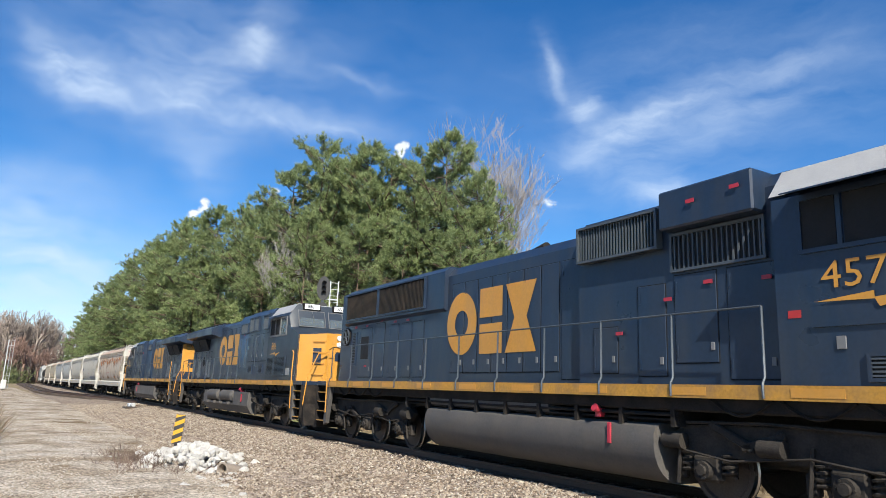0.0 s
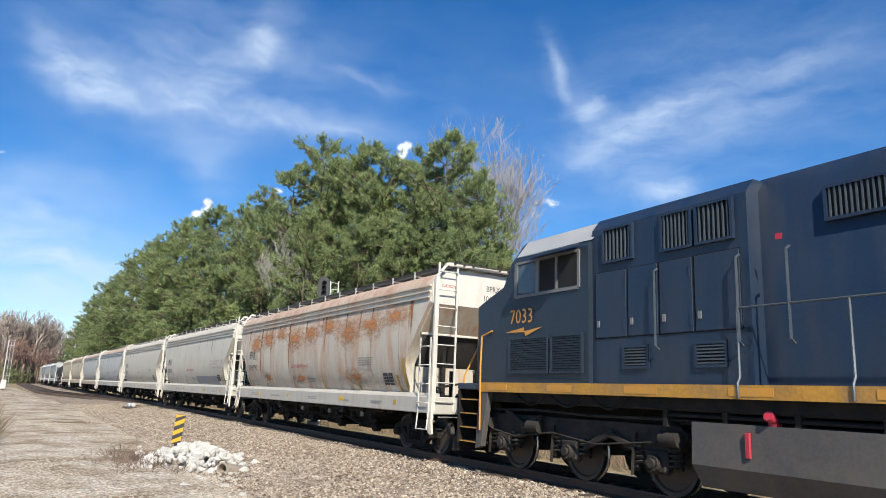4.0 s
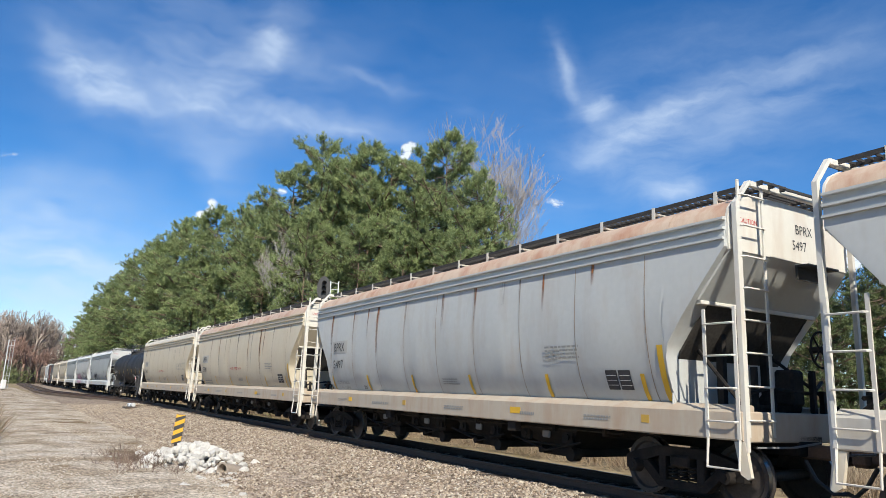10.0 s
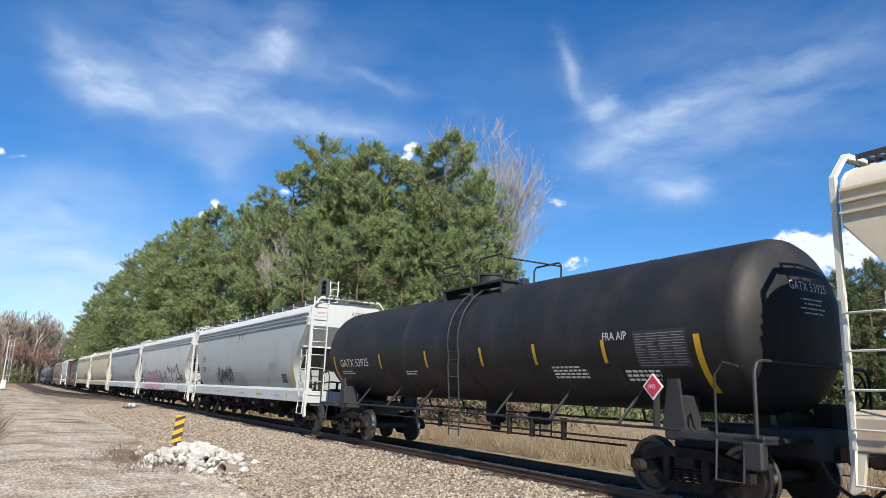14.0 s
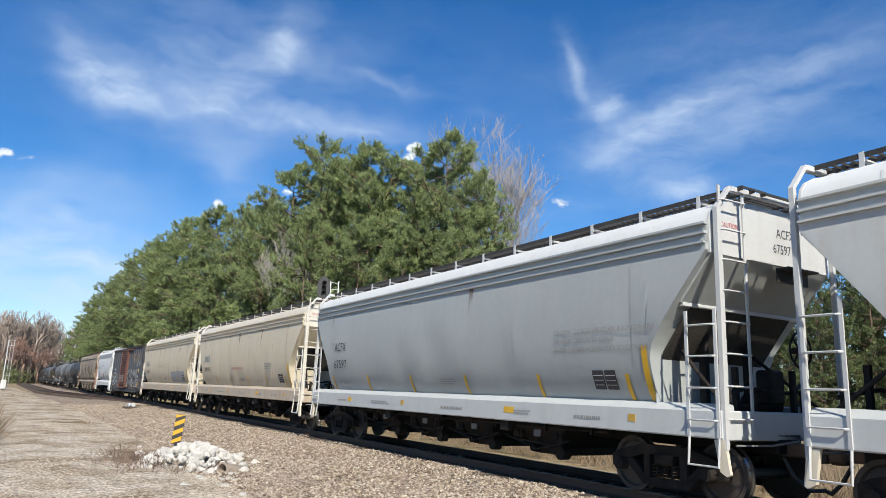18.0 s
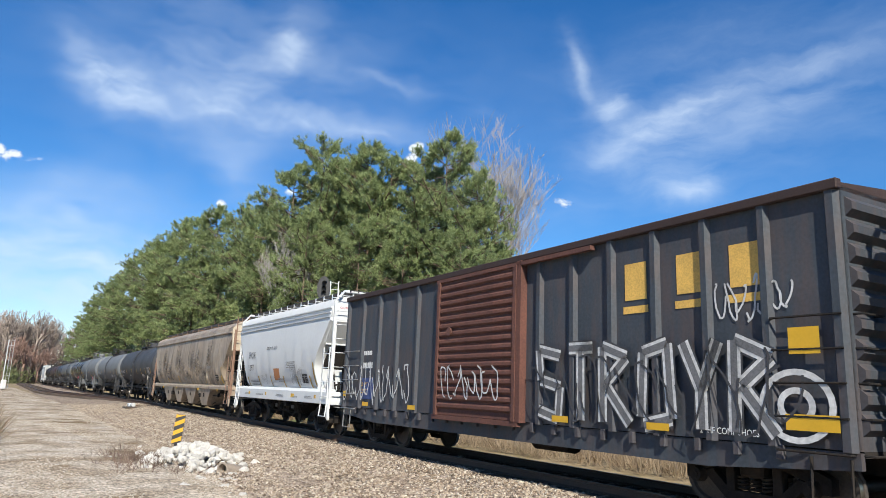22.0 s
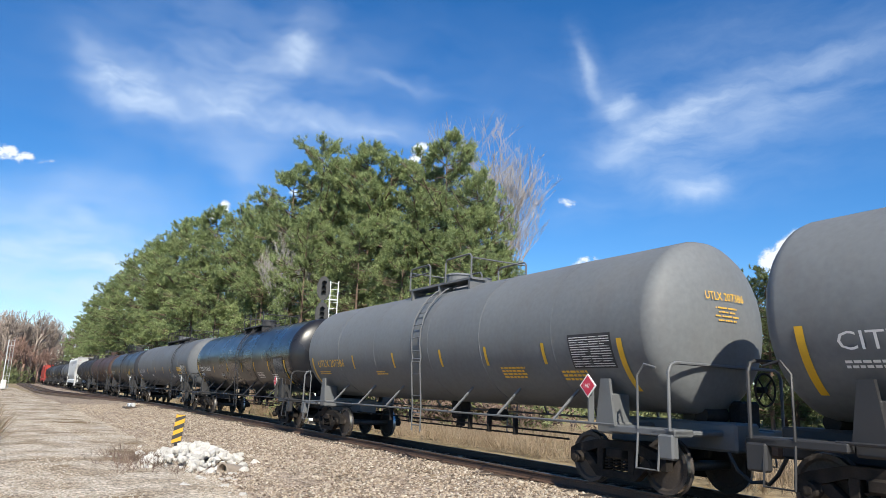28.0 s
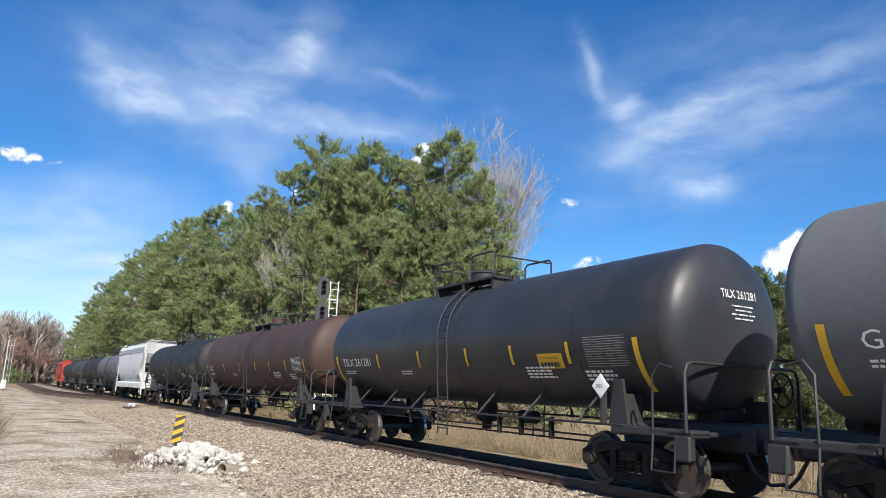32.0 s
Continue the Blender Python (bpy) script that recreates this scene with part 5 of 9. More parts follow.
def hopper_sections(hx, cut, zcut, seed, dent):
    def section(x, zmin):
        pts = []
        n = 11 if dent < 0.05 else 19
        top = 3.98
        for i in range(n):
            z = zmin + (top - zmin) * i / (n - 1)
            y = body_skin(x, z, hx, cut, seed, dent)
            pts.append((x, -y, z))
        right = [(x, -side_y(zmin + (top - zmin) * i / (n - 1)), zmin + (top - zmin) * i / (n - 1)) for i in range(n - 1, -1, -1)]
        return pts + right
    ends = [(0.14, 3.74), (0.62, 3.16), (0.95, 2.76), (cut - 0.07, 2.38), (cut, 2.16), (cut + 0.01, 1.44)]
    secs = [section(-(hx - d), z) for d, z in ends]
    steps = 64 if dent < 0.05 else 150
    for i in range(steps + 1):
        x = -(hx - cut) + 0.05 + (2 * (hx - cut) - 0.1) * i / steps
        secs.append(section(x, 1.44))
    secs += [section(hx - d, z) for d, z in ends[::-1]]
    return secs


def roofwalk_meshes(hx, mat_post):
    grate = Mb()
    for sy in (-1, 1):
        y0, y1 = sy * 0.42, sy * 0.98
        for y in (y0, y1, sy * 0.70):
            grate.box(-hx - 0.12, hx + 0.12, y - 0.010, y + 0.010, 4.71, 4.78)
        n = int(2 * hx / 0.12)
        for i in range(n + 1):
            x = -hx - 0.12 + (2 * hx + 0.24) * i / n
            grate.box(x - 0.008, x + 0.008, y0, y1, 4.735, 4.77)
    for sx in (-1, 1):
        for k in range(8):
            x = sx * (hx + 0.10 - k * 0.09)
            grate.box(x - 0.012, x + 0.012, -0.42, 0.42, 4.73, 4.77)
    post = Mb()
    post.box(-0.035, 0.035, -1.0, -0.988, 4.50, 4.79).box(-0.03, 0.03, -0.985, -0.4, 4.66, 4.695)
    return grate.mesh("roof_walkway", M_GRATE), post.mesh("walkway_bracket", mat_post)


_hopper_cache = {}


def covered_hopper(label, length, paint, sill, roof, trim, seed, marks, group="covered hopper cars", dent=0.022, bays=4, ridges=True, cut=1.31, low_bays=False, stains=0.2, ladder_mat=None):
    car = empty("covered_hopper_car", label, "hopper car", group)
    hx = length / 2 - 0.62
    ladder_mat = ladder_mat or trim
    skin = lambda x, z: -body_skin(x, z, hx, cut, seed, dent)
    body = Mb().loft(hopper_sections(hx, cut, 3.72, seed, dent), closed=True, caps=True)
    shell = part("body", body, paint, car, smooth=28)
    # upright weld seams and shallow ribs
    n = 9
    for i in range(n):
        x = -(hx - cut - 0.35) + 2 * (hx - cut - 0.35) * i / (n - 1)
        part("weld_seam", decal(skin, x - 0.007, x + 0.007, 1.47, 3.83 if ridges else 3.95, 0.005), M_SEAM if stains > 0.2 else paint, shell)
    # rust and grime running down from the top chord
    runs = random.Random(seed * 17 + 3)
    for i in range(max(0, int(4 + 18 * stains))):
        x = -(hx - cut - 0.35) + 2 * (hx - cut - 0.35) * runs.randrange(n) / (n - 1) + (runs.uniform(-0.06, 0.06) if i % 3 else runs.uniform(-0.8, 0.8))
        deep, w = runs.uniform(0.35, 1.5) * (0.5 + stains), runs.uniform(0.03, 0.10)
        sm = decal(skin, x - w, x + w, 3.835 - deep, 3.835, 0.010)
        part("rust_stain", sm, M_RUSTRUN if runs.random() < 0.35 + stains * 0.6 else M_GRIMERUN, shell)
    # top chord with ledges, roof
    chord = Mb()
    for sy in (-1, 1):
        if ridges:
            prof = [(1.46, 3.84), (1.61, 3.84), (1.61, 3.875), (1.535, 3.885), (1.525, 3.985), (1.60, 3.99), (1.60, 4.025), (1.525, 4.035), (1.515, 4.135), (1.585, 4.14), (1.585, 4.175), (1.50, 4.195), (1.45, 4.20)]
        else:
            prof = [(1.50, 3.97), (1.63, 3.97), (1.63, 4.02), (1.57, 4.05), (1.55, 4.22), (1.46, 4.26)]
        chord.prism([(sy * a, b) for a, b in prof], 0, -hx + 0.14, hx - 0.14)
    part("top_chord", chord, paint, car)
    rf = Mb()
    prof = [(1.51, 4.18), (1.465, 4.31), (1.36, 4.43), (1.16, 4.53), (0.80, 4.60), (0.35, 4.63)] if ridges else [(1.50, 4.255), (1.38, 4.39), (1.16, 4.51), (0.80, 4.59), (0.35, 4.62)]
    prof = [(-a, b) for a, b in prof] + [(a, b) for a, b in prof[::-1]] + [(1.3, 4.05), (-1.3, 4.05)]
    rf.loft([[(x, a, b) for a, b in prof] for x in (-hx + 0.13, hx - 0.13)])
    roof_ob = part("roof", rf, roof, car)
    for i in range(9):
        x = -hx + 1.2 + (2 * hx - 2.4) * i / 8
        mesh_part("roof_seam", _roof_seam(roof), roof_ob, pose(x, 0, 0))
        mesh_part("roof_seam", _roof_seam(roof), roof_ob, pose(x, 0, 0, 0, 0, 180))
    part("hatch_trough", Mb().box(-hx + 1.0, hx - 1.0, -0.3, 0.3, 4.58, 4.69, 0.03), roof, car)
    key = (round(hx, 2), trim.name)
    if key not in _hopper_cache:
        _hopper_cache[key] = roofwalk_meshes(hx, trim)
    grate, post = _hopper_cache[key]
    mesh_part("roof_walkway", grate, car, None, "dark see-through steel grating")
    for i in range(13):
        x = -hx + 0.7 + (2 * hx - 1.4) * i / 12
        mesh_part("walkway_bracket", post, car, pose(x, 0, 0))
        mesh_part("walkway_bracket", post, car, pose(x, 0, 0, 0, 0, 180))
    # side sill with a sloping ledge
    for sy in (-1, 1):
        low = 1.27 if low_bays else 1.02
        sl = Mb().prism([(sy * 1.24, low + 0.02), (sy * 1.50, low - 0.02), (sy * 1.52, low), (sy * 1.52, 1.38), (sy * 1.50, 1.40), (sy * 1.30, 1.49), (sy * 1.24, 1.47)], 0, -hx + 0.02, hx - 0.02) if low_bays else Mb().prism([(sy * 1.24, 1.04), (sy * 1.50, 1.00), (sy * 1.52, 1.02), (sy * 1.52, 1.38), (sy * 1.50, 1.40), (sy * 1.30, 1.49), (sy * 1.24, 1.47)], 0, -hx + 0.02, hx - 0.02)
        part("side_sill", sl, sill, car)
    part("centre_sill", Mb().box(-hx, hx, -0.3, 0.3, 0.78, 1.1, 0.03), M_BLACK, car)
    # outlets under the bays
    reach = hx - 3.6
    for i in range(bays):
        cx = -reach + 2 * reach * (i + 0.5) / bays
        w = 2 * reach / bays * 0.49
        b = Mb()
        zb, zt = (0.40, 1.32) if low_bays else (0.50, 1.06)
        ly = 1.34 if low_bays else 0.7
        lo = [(cx - w * 0.33, -ly), (cx + w * 0.33, -ly), (cx + w * 0.33, ly), (cx - w * 0.33, ly)]
        out = 1.47 if low_bays else 1.26
        hi = [(cx - w, -out), (cx + w, -out), (cx + w, out), (cx - w, out)]
        b.loft([[(x, y, zb) for x, y in lo], [(x, y, zt) for x, y in hi]])
        bay = part("hopper_bay", b, sill if low_bays else M_BLACK, car)
        gy = 0.9 if low_bays else ly
        g = Mb().box(cx - w * 0.4, cx + w * 0.4, -gy - 0.06, gy + 0.06, zb - 0.12, zb + 0.03, 0.02)
        g.cyl((cx - w * 0.25, -0.95, zb - 0.02), (cx - w * 0.25, 0.95, zb - 0.02), 0.075, n=10)
        g.cyl((cx + w * 0.45, -0.9, zb - 0.06), (cx + w * 0.45, -0.7, zb - 0.06), 0.13, n=12)
        g.tube([(cx - w * 0.9, -1.1, zb + 0.2), (cx, -1.05, zb - 0.02), (cx + w * 0.9, -1.1, zb + 0.2)], 0.02, 5)
        part("outlet_gate", g, M_BLACK, bay)
        ky = -1.30 if low_bays else -1.05
        k = Mb().box(cx - 0.1, cx + 0.12, ky - 0.03, ky + 0.03, 0.72, 0.86, 0.02)
        part("gate_lock", k, M_SHOE, bay)
        cast = Mb()
        for d in (-0.55, 0.55) if not low_bays else ():
            cast.prism([(cx + w * d - 0.16, 0.66), (cx + w * d + 0.16, 0.66), (cx + w * d + 0.12, 0.90), (cx + w * d - 0.12, 0.90)], 1, ky - 0.02, ky + 0.05)
            cast.cyl((cx + w * d, ky - 0.05, 0.76), (cx + w * d, ky, 0.76), 0.07, n=10)
        if low_bays:
            cast.box(cx - 0.11, cx + 0.13, -1.43, -1.38, 0.84, 1.06, 0.02).cyl((cx - 0.3, -1.0, 0.34), (cx - 0.3, 1.0, 0.34), 0.05, n=8)
        else:
            cast.tube([(cx - w * 0.8, ky + 0.02, 0.98), (cx - w * 0.5, ky - 0.02, 0.62), (cx + w * 0.5, ky - 0.02, 0.60), (cx + w * 0.8, ky + 0.02, 0.98)], 0.018, 5)
        part("gate_casting", cast, M_FRAME, bay)
    bp = Mb().tube([(-hx + 2.6, -1.18, 0.93), (-reach * 0.4, -1.20, 0.90), (reach * 0.3, -1.20, 0.92), (hx - 2.6, -1.18, 0.93)], 0.022, 6)
    for i in range(9):
        x = -hx + 3.0 + (2 * hx - 6.0) * i / 8
        bp.box(x - 0.03, x + 0.03, -1.24, -1.14, 0.86, 1.06)
    for x in (-reach * 0.55, reach * 0.62):
        bp.box(x - 0.14, x + 0.14, -1.45, -1.30, 0.80, 1.02, 0.02)
    part("brake_pipe", bp, M_BLACK, car)
    # ends
    for sx in (-1, 1):
        X = sx * hx
        e = Mb()
        e.box(X - sx * 0.1, X, -1.5, 1.5, 0.98, 1.40, 0.02)
        part("end_sill", e, sill, car)
        # Platform is darker than its sill: shadow between cars put into the colour.
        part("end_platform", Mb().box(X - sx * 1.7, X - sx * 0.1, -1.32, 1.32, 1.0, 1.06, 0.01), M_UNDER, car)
        for sy in (-1, 1):
            knee = ((1.46, 0.86), (1.46, 4.38), (1.14, 4.76)) if ridges else ((1.46, 0.86), (1.46, 2.4), (1.46, 4.12))
            pst = Mb().loft([[(X - sx * 0.045, sy * y0 - 0.035, z0), (X + sx * 0.03, sy * y0 - 0.035, z0), (X + sx * 0.03, sy * y0 + 0.035, z0), (X - sx * 0.045, sy * y0 + 0.035, z0)] for y0, z0 in knee])
            part("corner_post", pst, trim, car)
        if ridges:
            part("end_beam", Mb().box(X - sx * 0.05, X + sx * 0.03, -1.14, 1.14, 4.68, 4.77, 0.01), trim, car)
            outline = [(-1.5, 3.70), (1.5, 3.70), (1.51, 4.18), (1.47, 4.32), (1.365, 4.44), (1.16, 4.54), (0.8, 4.61), (-0.8, 4.61), (-1.16, 4.54), (-1.365, 4.44), (-1.47, 4.32), (-1.51, 4.18)]
            es = part("end_sheet", Mb().prism(outline, 0, min(X - sx * 0.15, X - sx * 0.11), max(X - sx * 0.15, X - sx * 0.11)), trim, car)
            part("end_slope", Mb().prism([(X - sx * 0.115, 3.70), (X - sx * 0.155, 3.70), (X - sx * 0.74, 3.02), (X - sx * 0.70, 3.00)], 1, -1.47, 1.47), paint, es)
            part("end_flange", Mb().box(X - sx * 0.80, X - sx * 0.68, -1.44, 1.44, 2.95, 3.01, 0.008), trim, es)
            part("crossover_step", Mb().box(X - sx * 0.10, X + sx * 0.12, 0.05, 0.85, 3.62, 3.65).box(X - sx * 0.10, X - sx * 0.07, 0.05, 0.85, 3.42, 3.62), M_GRATE, es)
            if sx > 0 and "name" in marks:
                for body_text, yy, zz in ((marks["name"], 0.12, 4.16), (marks["number"], 0.02, 3.90)):
                    lettering(car, body_text, 0, 0, 0, 0.22, M_INK).matrix_local = pose(X - 0.105, yy, zz, 90, 0, 90)
            if sx > 0 and not low_bays:
                lettering(car, "CAUTION", 0, 0, 0, 0.11, M_INK_RED).matrix_local = pose(X - 0.105, -1.25, 4.14, 90, 0, 90)
        else:
            arch = [(-1.52, 3.12), (1.52, 3.12), (1.55, 4.16), (1.40, 4.40), (1.05, 4.58), (0.5, 4.70), (0.0, 4.73), (-0.5, 4.70), (-1.05, 4.58), (-1.40, 4.40), (-1.55, 4.16)]
            es = part("end_sheet", Mb().prism(arch, 0, min(X - sx * 0.22, X - sx * 0.10), max(X - sx * 0.22, X - sx * 0.10)), M_ENDCREAM, car, "cream-painted rounded end sheet")
            grille = Mb()
            for k in range(7):
                y = -0.36 + k * 0.12
                grille.tube([(X - sx * 0.07, y - 0.2, 4.30), (X - sx * 0.07, y + 0.2, 4.62)], 0.014, 4).tube([(X - sx * 0.06, y + 0.2, 4.30), (X - sx * 0.06, y - 0.2, 4.62)], 0.014, 4)
            part("end_grille", grille, M_GRATE, es)
            pr = Mb()
            for k in range(5):
                for j in range(6):
                    y = sx * (-0.75 + j * 0.2)
                    pr.add([(X - sx * 0.09, y, 3.62 + k * 0.08), (X - sx * 0.09, y + sx * 0.16, 3.62 + k * 0.08), (X - sx * 0.09, y + sx * 0.16, 3.66 + k * 0.08), (X - sx * 0.09, y, 3.66 + k * 0.08)], [(0, 1, 2, 3)])
            tagged(part("end_print", pr, M_INK_GREY, es), kind="stuff")
        for sy in (-1, 1):
            # Rear bulkheads face away from the sun; their shade is coloured in.
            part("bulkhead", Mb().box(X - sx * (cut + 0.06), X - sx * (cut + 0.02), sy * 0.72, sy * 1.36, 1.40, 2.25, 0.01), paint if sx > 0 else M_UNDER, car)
            part("end_post", Mb().box(X - sx * 1.12, X - sx * 1.00, sy * 0.55 - 0.05, sy * 0.55 + 0.05, 1.05, 2.72), M_BLACK, car)
            part("end_brace", Mb().tube([(X - sx * 0.15, sy * 1.2, 1.4), (X - sx * 1.25, sy * 0.9, 2.35)], 0.03, 6), M_BLACK, car)
        # Its dark colour stands for the shade on this downward face, plus grime.
        part("slope_sheet", Mb().prism([(X - sx * 0.70, 2.96), (X - sx * 0.80, 2.86), (X - sx * 0.95, 2.65), (X - sx * (cut + 0.1), 2.02), (X - sx * (cut + 1.2), 1.06), (X - sx * (cut + 1.25), 1.06), (X - sx * (cut + 0.13), 2.06), (X - sx * 0.95, 2.70)], 1, -1.26, 1.26), M_UNDER, car, "grimy sloping end sheet coloured dark for shade")
        # Extra dark sheet, added to block the view through the car's end.
        part("added_blocking_sheet", Mb().box(X - sx * (cut + 0.32), X - sx * (cut + 0.28), -1.2, 1.2, 1.06, 2.2), M_UNDER, car)
        part("jacking_bracket", Mb().prism([(X - sx * 0.00, 0.99), (X - sx * 0.17, 0.99), (X - sx * 0.09, 0.56), (X + sx * 0.02, 0.50), (X + sx * 0.07, 0.53)], 1, -1.50, -1.44), R_CREAM if ridges and paint is not H_WHITE else sill, car)
        xa, xb = (X - sx * 0.58, X - sx * 0.06)
        lad = part("side_ladder", Mb().box(xa - 0.025, xa + 0.025, -1.542, -1.518, 1.02, 2.85), ladder_mat, car)
        part("stile", Mb().box(xb - 0.025, xb + 0.025, -1.542, -1.518, 1.02, 2.85), ladder_mat, lad)
        rung = Mb().tube([(min(xa, xb), -1.53, 0), (min(xa, xb) + 0.03, -1.58, 0), (max(xa, xb) - 0.03, -1.58, 0), (max(xa, xb), -1.53, 0)], 0.016, 5).mesh("rung", ladder_mat)
        for k in range(4):
            mesh_part("rung", rung, lad, pose(0, 0, 1.25 + k * 0.457))
        part("step", Mb().tube([(xa, -1.52, 1.05), (xa, -1.56, 0.62), (xb, -1.56, 0.62), (xb, -1.52, 1.05)], 0.02, 6), ladder_mat, car)
        el = Mb()
        sy = -1 if sx > 0 else 1
        end_ladder(el, X, min(sy * 1.40, sy * 0.85), max(sy * 1.40, sy * 0.85), 1.05, 4.74, 8, sx)
        part("end_ladder", el, ladder_mat, car)
        eq = Mb()
        eq.cyl((X - sx * 0.9, 0.35, 1.5), (X - sx * 0.9, 0.95, 1.5), 0.2, n=14)
        eq.box(X - sx * 0.8, X - sx * 0.55, -0.3, 0.1, 1.06, 1.5, 0.04)
        eq.tube([(X - sx * 0.9, -0.9, 1.2), (X - sx * 0.5, -0.2, 1.3), (X - sx * 0.4, 0.5, 1.25)], 0.025, 5)
        for k, yy in enumerate((-1.05, -0.7, -0.1, 0.55, 1.0)):
            eq.box(X - sx * (0.30 + 0.12 * (k % 3)), X - sx * (0.22 + 0.12 * (k % 3)), yy - 0.035, yy + 0.035, 1.06, 1.75 + 0.3 * (k % 2))
        eq.tube([(X - sx * 0.25, -1.2, 1.62), (X - sx * 0.35, -0.4, 1.75), (X - sx * 0.30, 0.6, 1.7), (X - sx * 0.5, 1.2, 1.9)], 0.03, 5)
        eq.cyl((X - sx * 1.0, -0.75, 1.30), (X - sx * 0.5, -0.75, 1.30), 0.15, n=12).box(X - sx * 0.62, X - sx * 0.3, 0.1, 0.42, 1.5, 2.05, 0.04)
        part("brake_gear", eq, M_BLACK, car)
        part("uncoupling_lever", Mb().tube([(X + sx * 0.04, -1.3, 0.92), (X + sx * 0.06, -0.5, 0.92), (X + sx * 0.25, -0.15, 1.0)], 0.016, 5), M_SHOE, car)
        coupler(car, sx * length / 2)
        truck(car, sx * (length / 2 - 2.1))
    brake_wheel(car, hx + 0.05, 0.3, 2.35, 1, M_BLACK)
    for i in range(6):
        x = -(hx - cut - 0.3) + 2 * (hx - cut - 0.3) * i / 5 - (0.3 if i == 5 else 0.0)
        part("reflector", decal(skin, x, x + 0.09, 1.50, 1.92, 0.014), M_YELLOW_OLD if not marks.get("bright") else M_YELLOW, car, "yellow reflective strip")
    part("reflector", decal(skin, hx - cut - 0.16, hx - cut - 0.04, 1.50, 2.36, 0.014), M_YELLOW_OLD if not marks.get("bright") else M_YELLOW, car, "tall yellow strip")
    for k, (a, w) in enumerate(((-0.62, 0.22), (-0.2, 0.16), (0.36, 0.34), (0.78, 0.16))):
        part("reflector", Mb().box(a * hx, a * hx + w, -1.527, -1.520, 1.16, 1.28), M_YELLOW_OLD if k % 2 else M_YELLOW, car, "small yellow sill label")
    for name, mat, spots in (("rust_stain", M_BLOOM, marks.get("bloom", ())), ("smudge", M_SMUDGE, marks.get("smudge", ()))):
        for k, (xa, xb, za, zb) in enumerate(spots):
            part(name, decal(skin, xa, xb, za, zb, 0.016 + 0.002 * (k % 4)), mat, shell)
    hopper_marks(car, hx, cut, marks, seed, skin)
    return car


_seams = {}


def _roof_seam(roof):
    if roof.name not in _seams:
        mb = Mb()
        pts = [(1.515, 4.195), (1.473, 4.315), (1.366, 4.438), (1.165, 4.54), (0.80, 4.61)]
        for sy in (-1,):
            for (a, b), (c, d) in zip(pts, pts[1:]):
                mb.add([(-0.02, sy * a, b), (0.02, sy * a, b), (0.02, sy * c, d), (-0.02, sy * c, d)], [(0, 1, 2, 3)])
        _seams[roof.name] = mb.mesh("roof_seam", roof)
    return _seams[roof.name]


def hopper_marks(car, hx, cut, marks, seed, skin):
    """Stencilled data on the side that faces the camera."""
    x0 = -(hx - cut)

    def flat(x, w, z, h, tilt):
        """The y at z of a plane leaning by tilt that just clears the sheet over a stretch."""
        t = math.tan(radians(tilt))
        return min(skin(x + w * i / 8, z + h * j / 3) + h * j / 3 * t for i in range(9) for j in range(4)) - 0.010

    def put(text, x, z, size, mat=None, st=0.85):
        tilt = side_tilt(z + size * 0.4)
        lettering(car, text, x, flat(x, len(text) * size * 0.58 * st, z, size * 0.75, tilt), z, size, mat, tilt, st)

    if "name" in marks:
        if marks.get("box"):
            part("paint_patch", decal(skin, x0 + 0.50, x0 + 1.70, 2.60, 2.98, 0.008), M_BOX, car)
        put(marks["name"], x0 + 0.66, 2.66, 0.38, None, 0.92)
        put(marks["number"], x0 + 0.57, 2.14, 0.36, None, 1.12)
    for text, dx, z, size, m in marks.get("text", ()):
        put(text, x0 + dx, z, size, m)
    pr = Mb()
    lines = lambda x, z, w, h, rows, n, sd: bars(pr, x, flat(x, w, z, h, side_tilt(z + h / 2)), z, w, h, rows, n, side_tilt(z + h / 2), sd)
    if not any("LD LMT" in t[0] for t in marks.get("text", ())):
        lines(x0 + 0.72, 1.54, 1.5, 0.24, 2, 12, seed)
    if not any("CAUTION" in t[0] for t in marks.get("text", ())):
        lines(hx - cut - 2.9, 2.2, 1.0, 0.26, 4, 9, seed + 1)
    lines(0.2, 1.7, 0.8, 0.16, 3, 9, seed + 2)
    for i, (a, w) in enumerate(((-0.72, 0.9), (-0.42, 1.6), (0.05, 1.2), (0.4, 0.7), (0.62, 0.9))):
        bars(pr, a * hx, -1.528, 1.15, w * 0.8, 0.10, 1 + (i + seed) % 2, 11, 0, seed + 10 + i)
    tagged(part("stencil_print", pr, M_INK_GREY, car), kind="stuff")
    px = hx - cut - 1.35
    for a, b in ((0, 0.26), (0.29, 0.55)):
        panel = part("data_panel", decal(skin, px + a, px + b, 1.66, 1.98), M_INK, car)
        rule = Mb()
        for k in range(3):
            strip = decal(skin, px + a + 0.02, px + b - 0.02, 1.73 + k * 0.08, 1.738 + k * 0.08, 0.016)
            rule.add(strip.v, strip.f)
        part("table_rule", rule, M_INK_WHITE, panel)
    for a, b, z0, z1, m in marks.get("patch", ()):
        part("paint_patch", decal(skin, a, b, z0, z1, 0.007), m, car)
    for i, (a, z, w, h, m, k, wd) in enumerate(marks.get("spray", ())):
        part("graffiti", scrawl(Mb(), a, z, w, h, lambda zz: -1.535, seed * 10 + i, k, wd, skin=skin), m, car, "sprayed graffiti")

# ------------------------------------------------------------ tank car


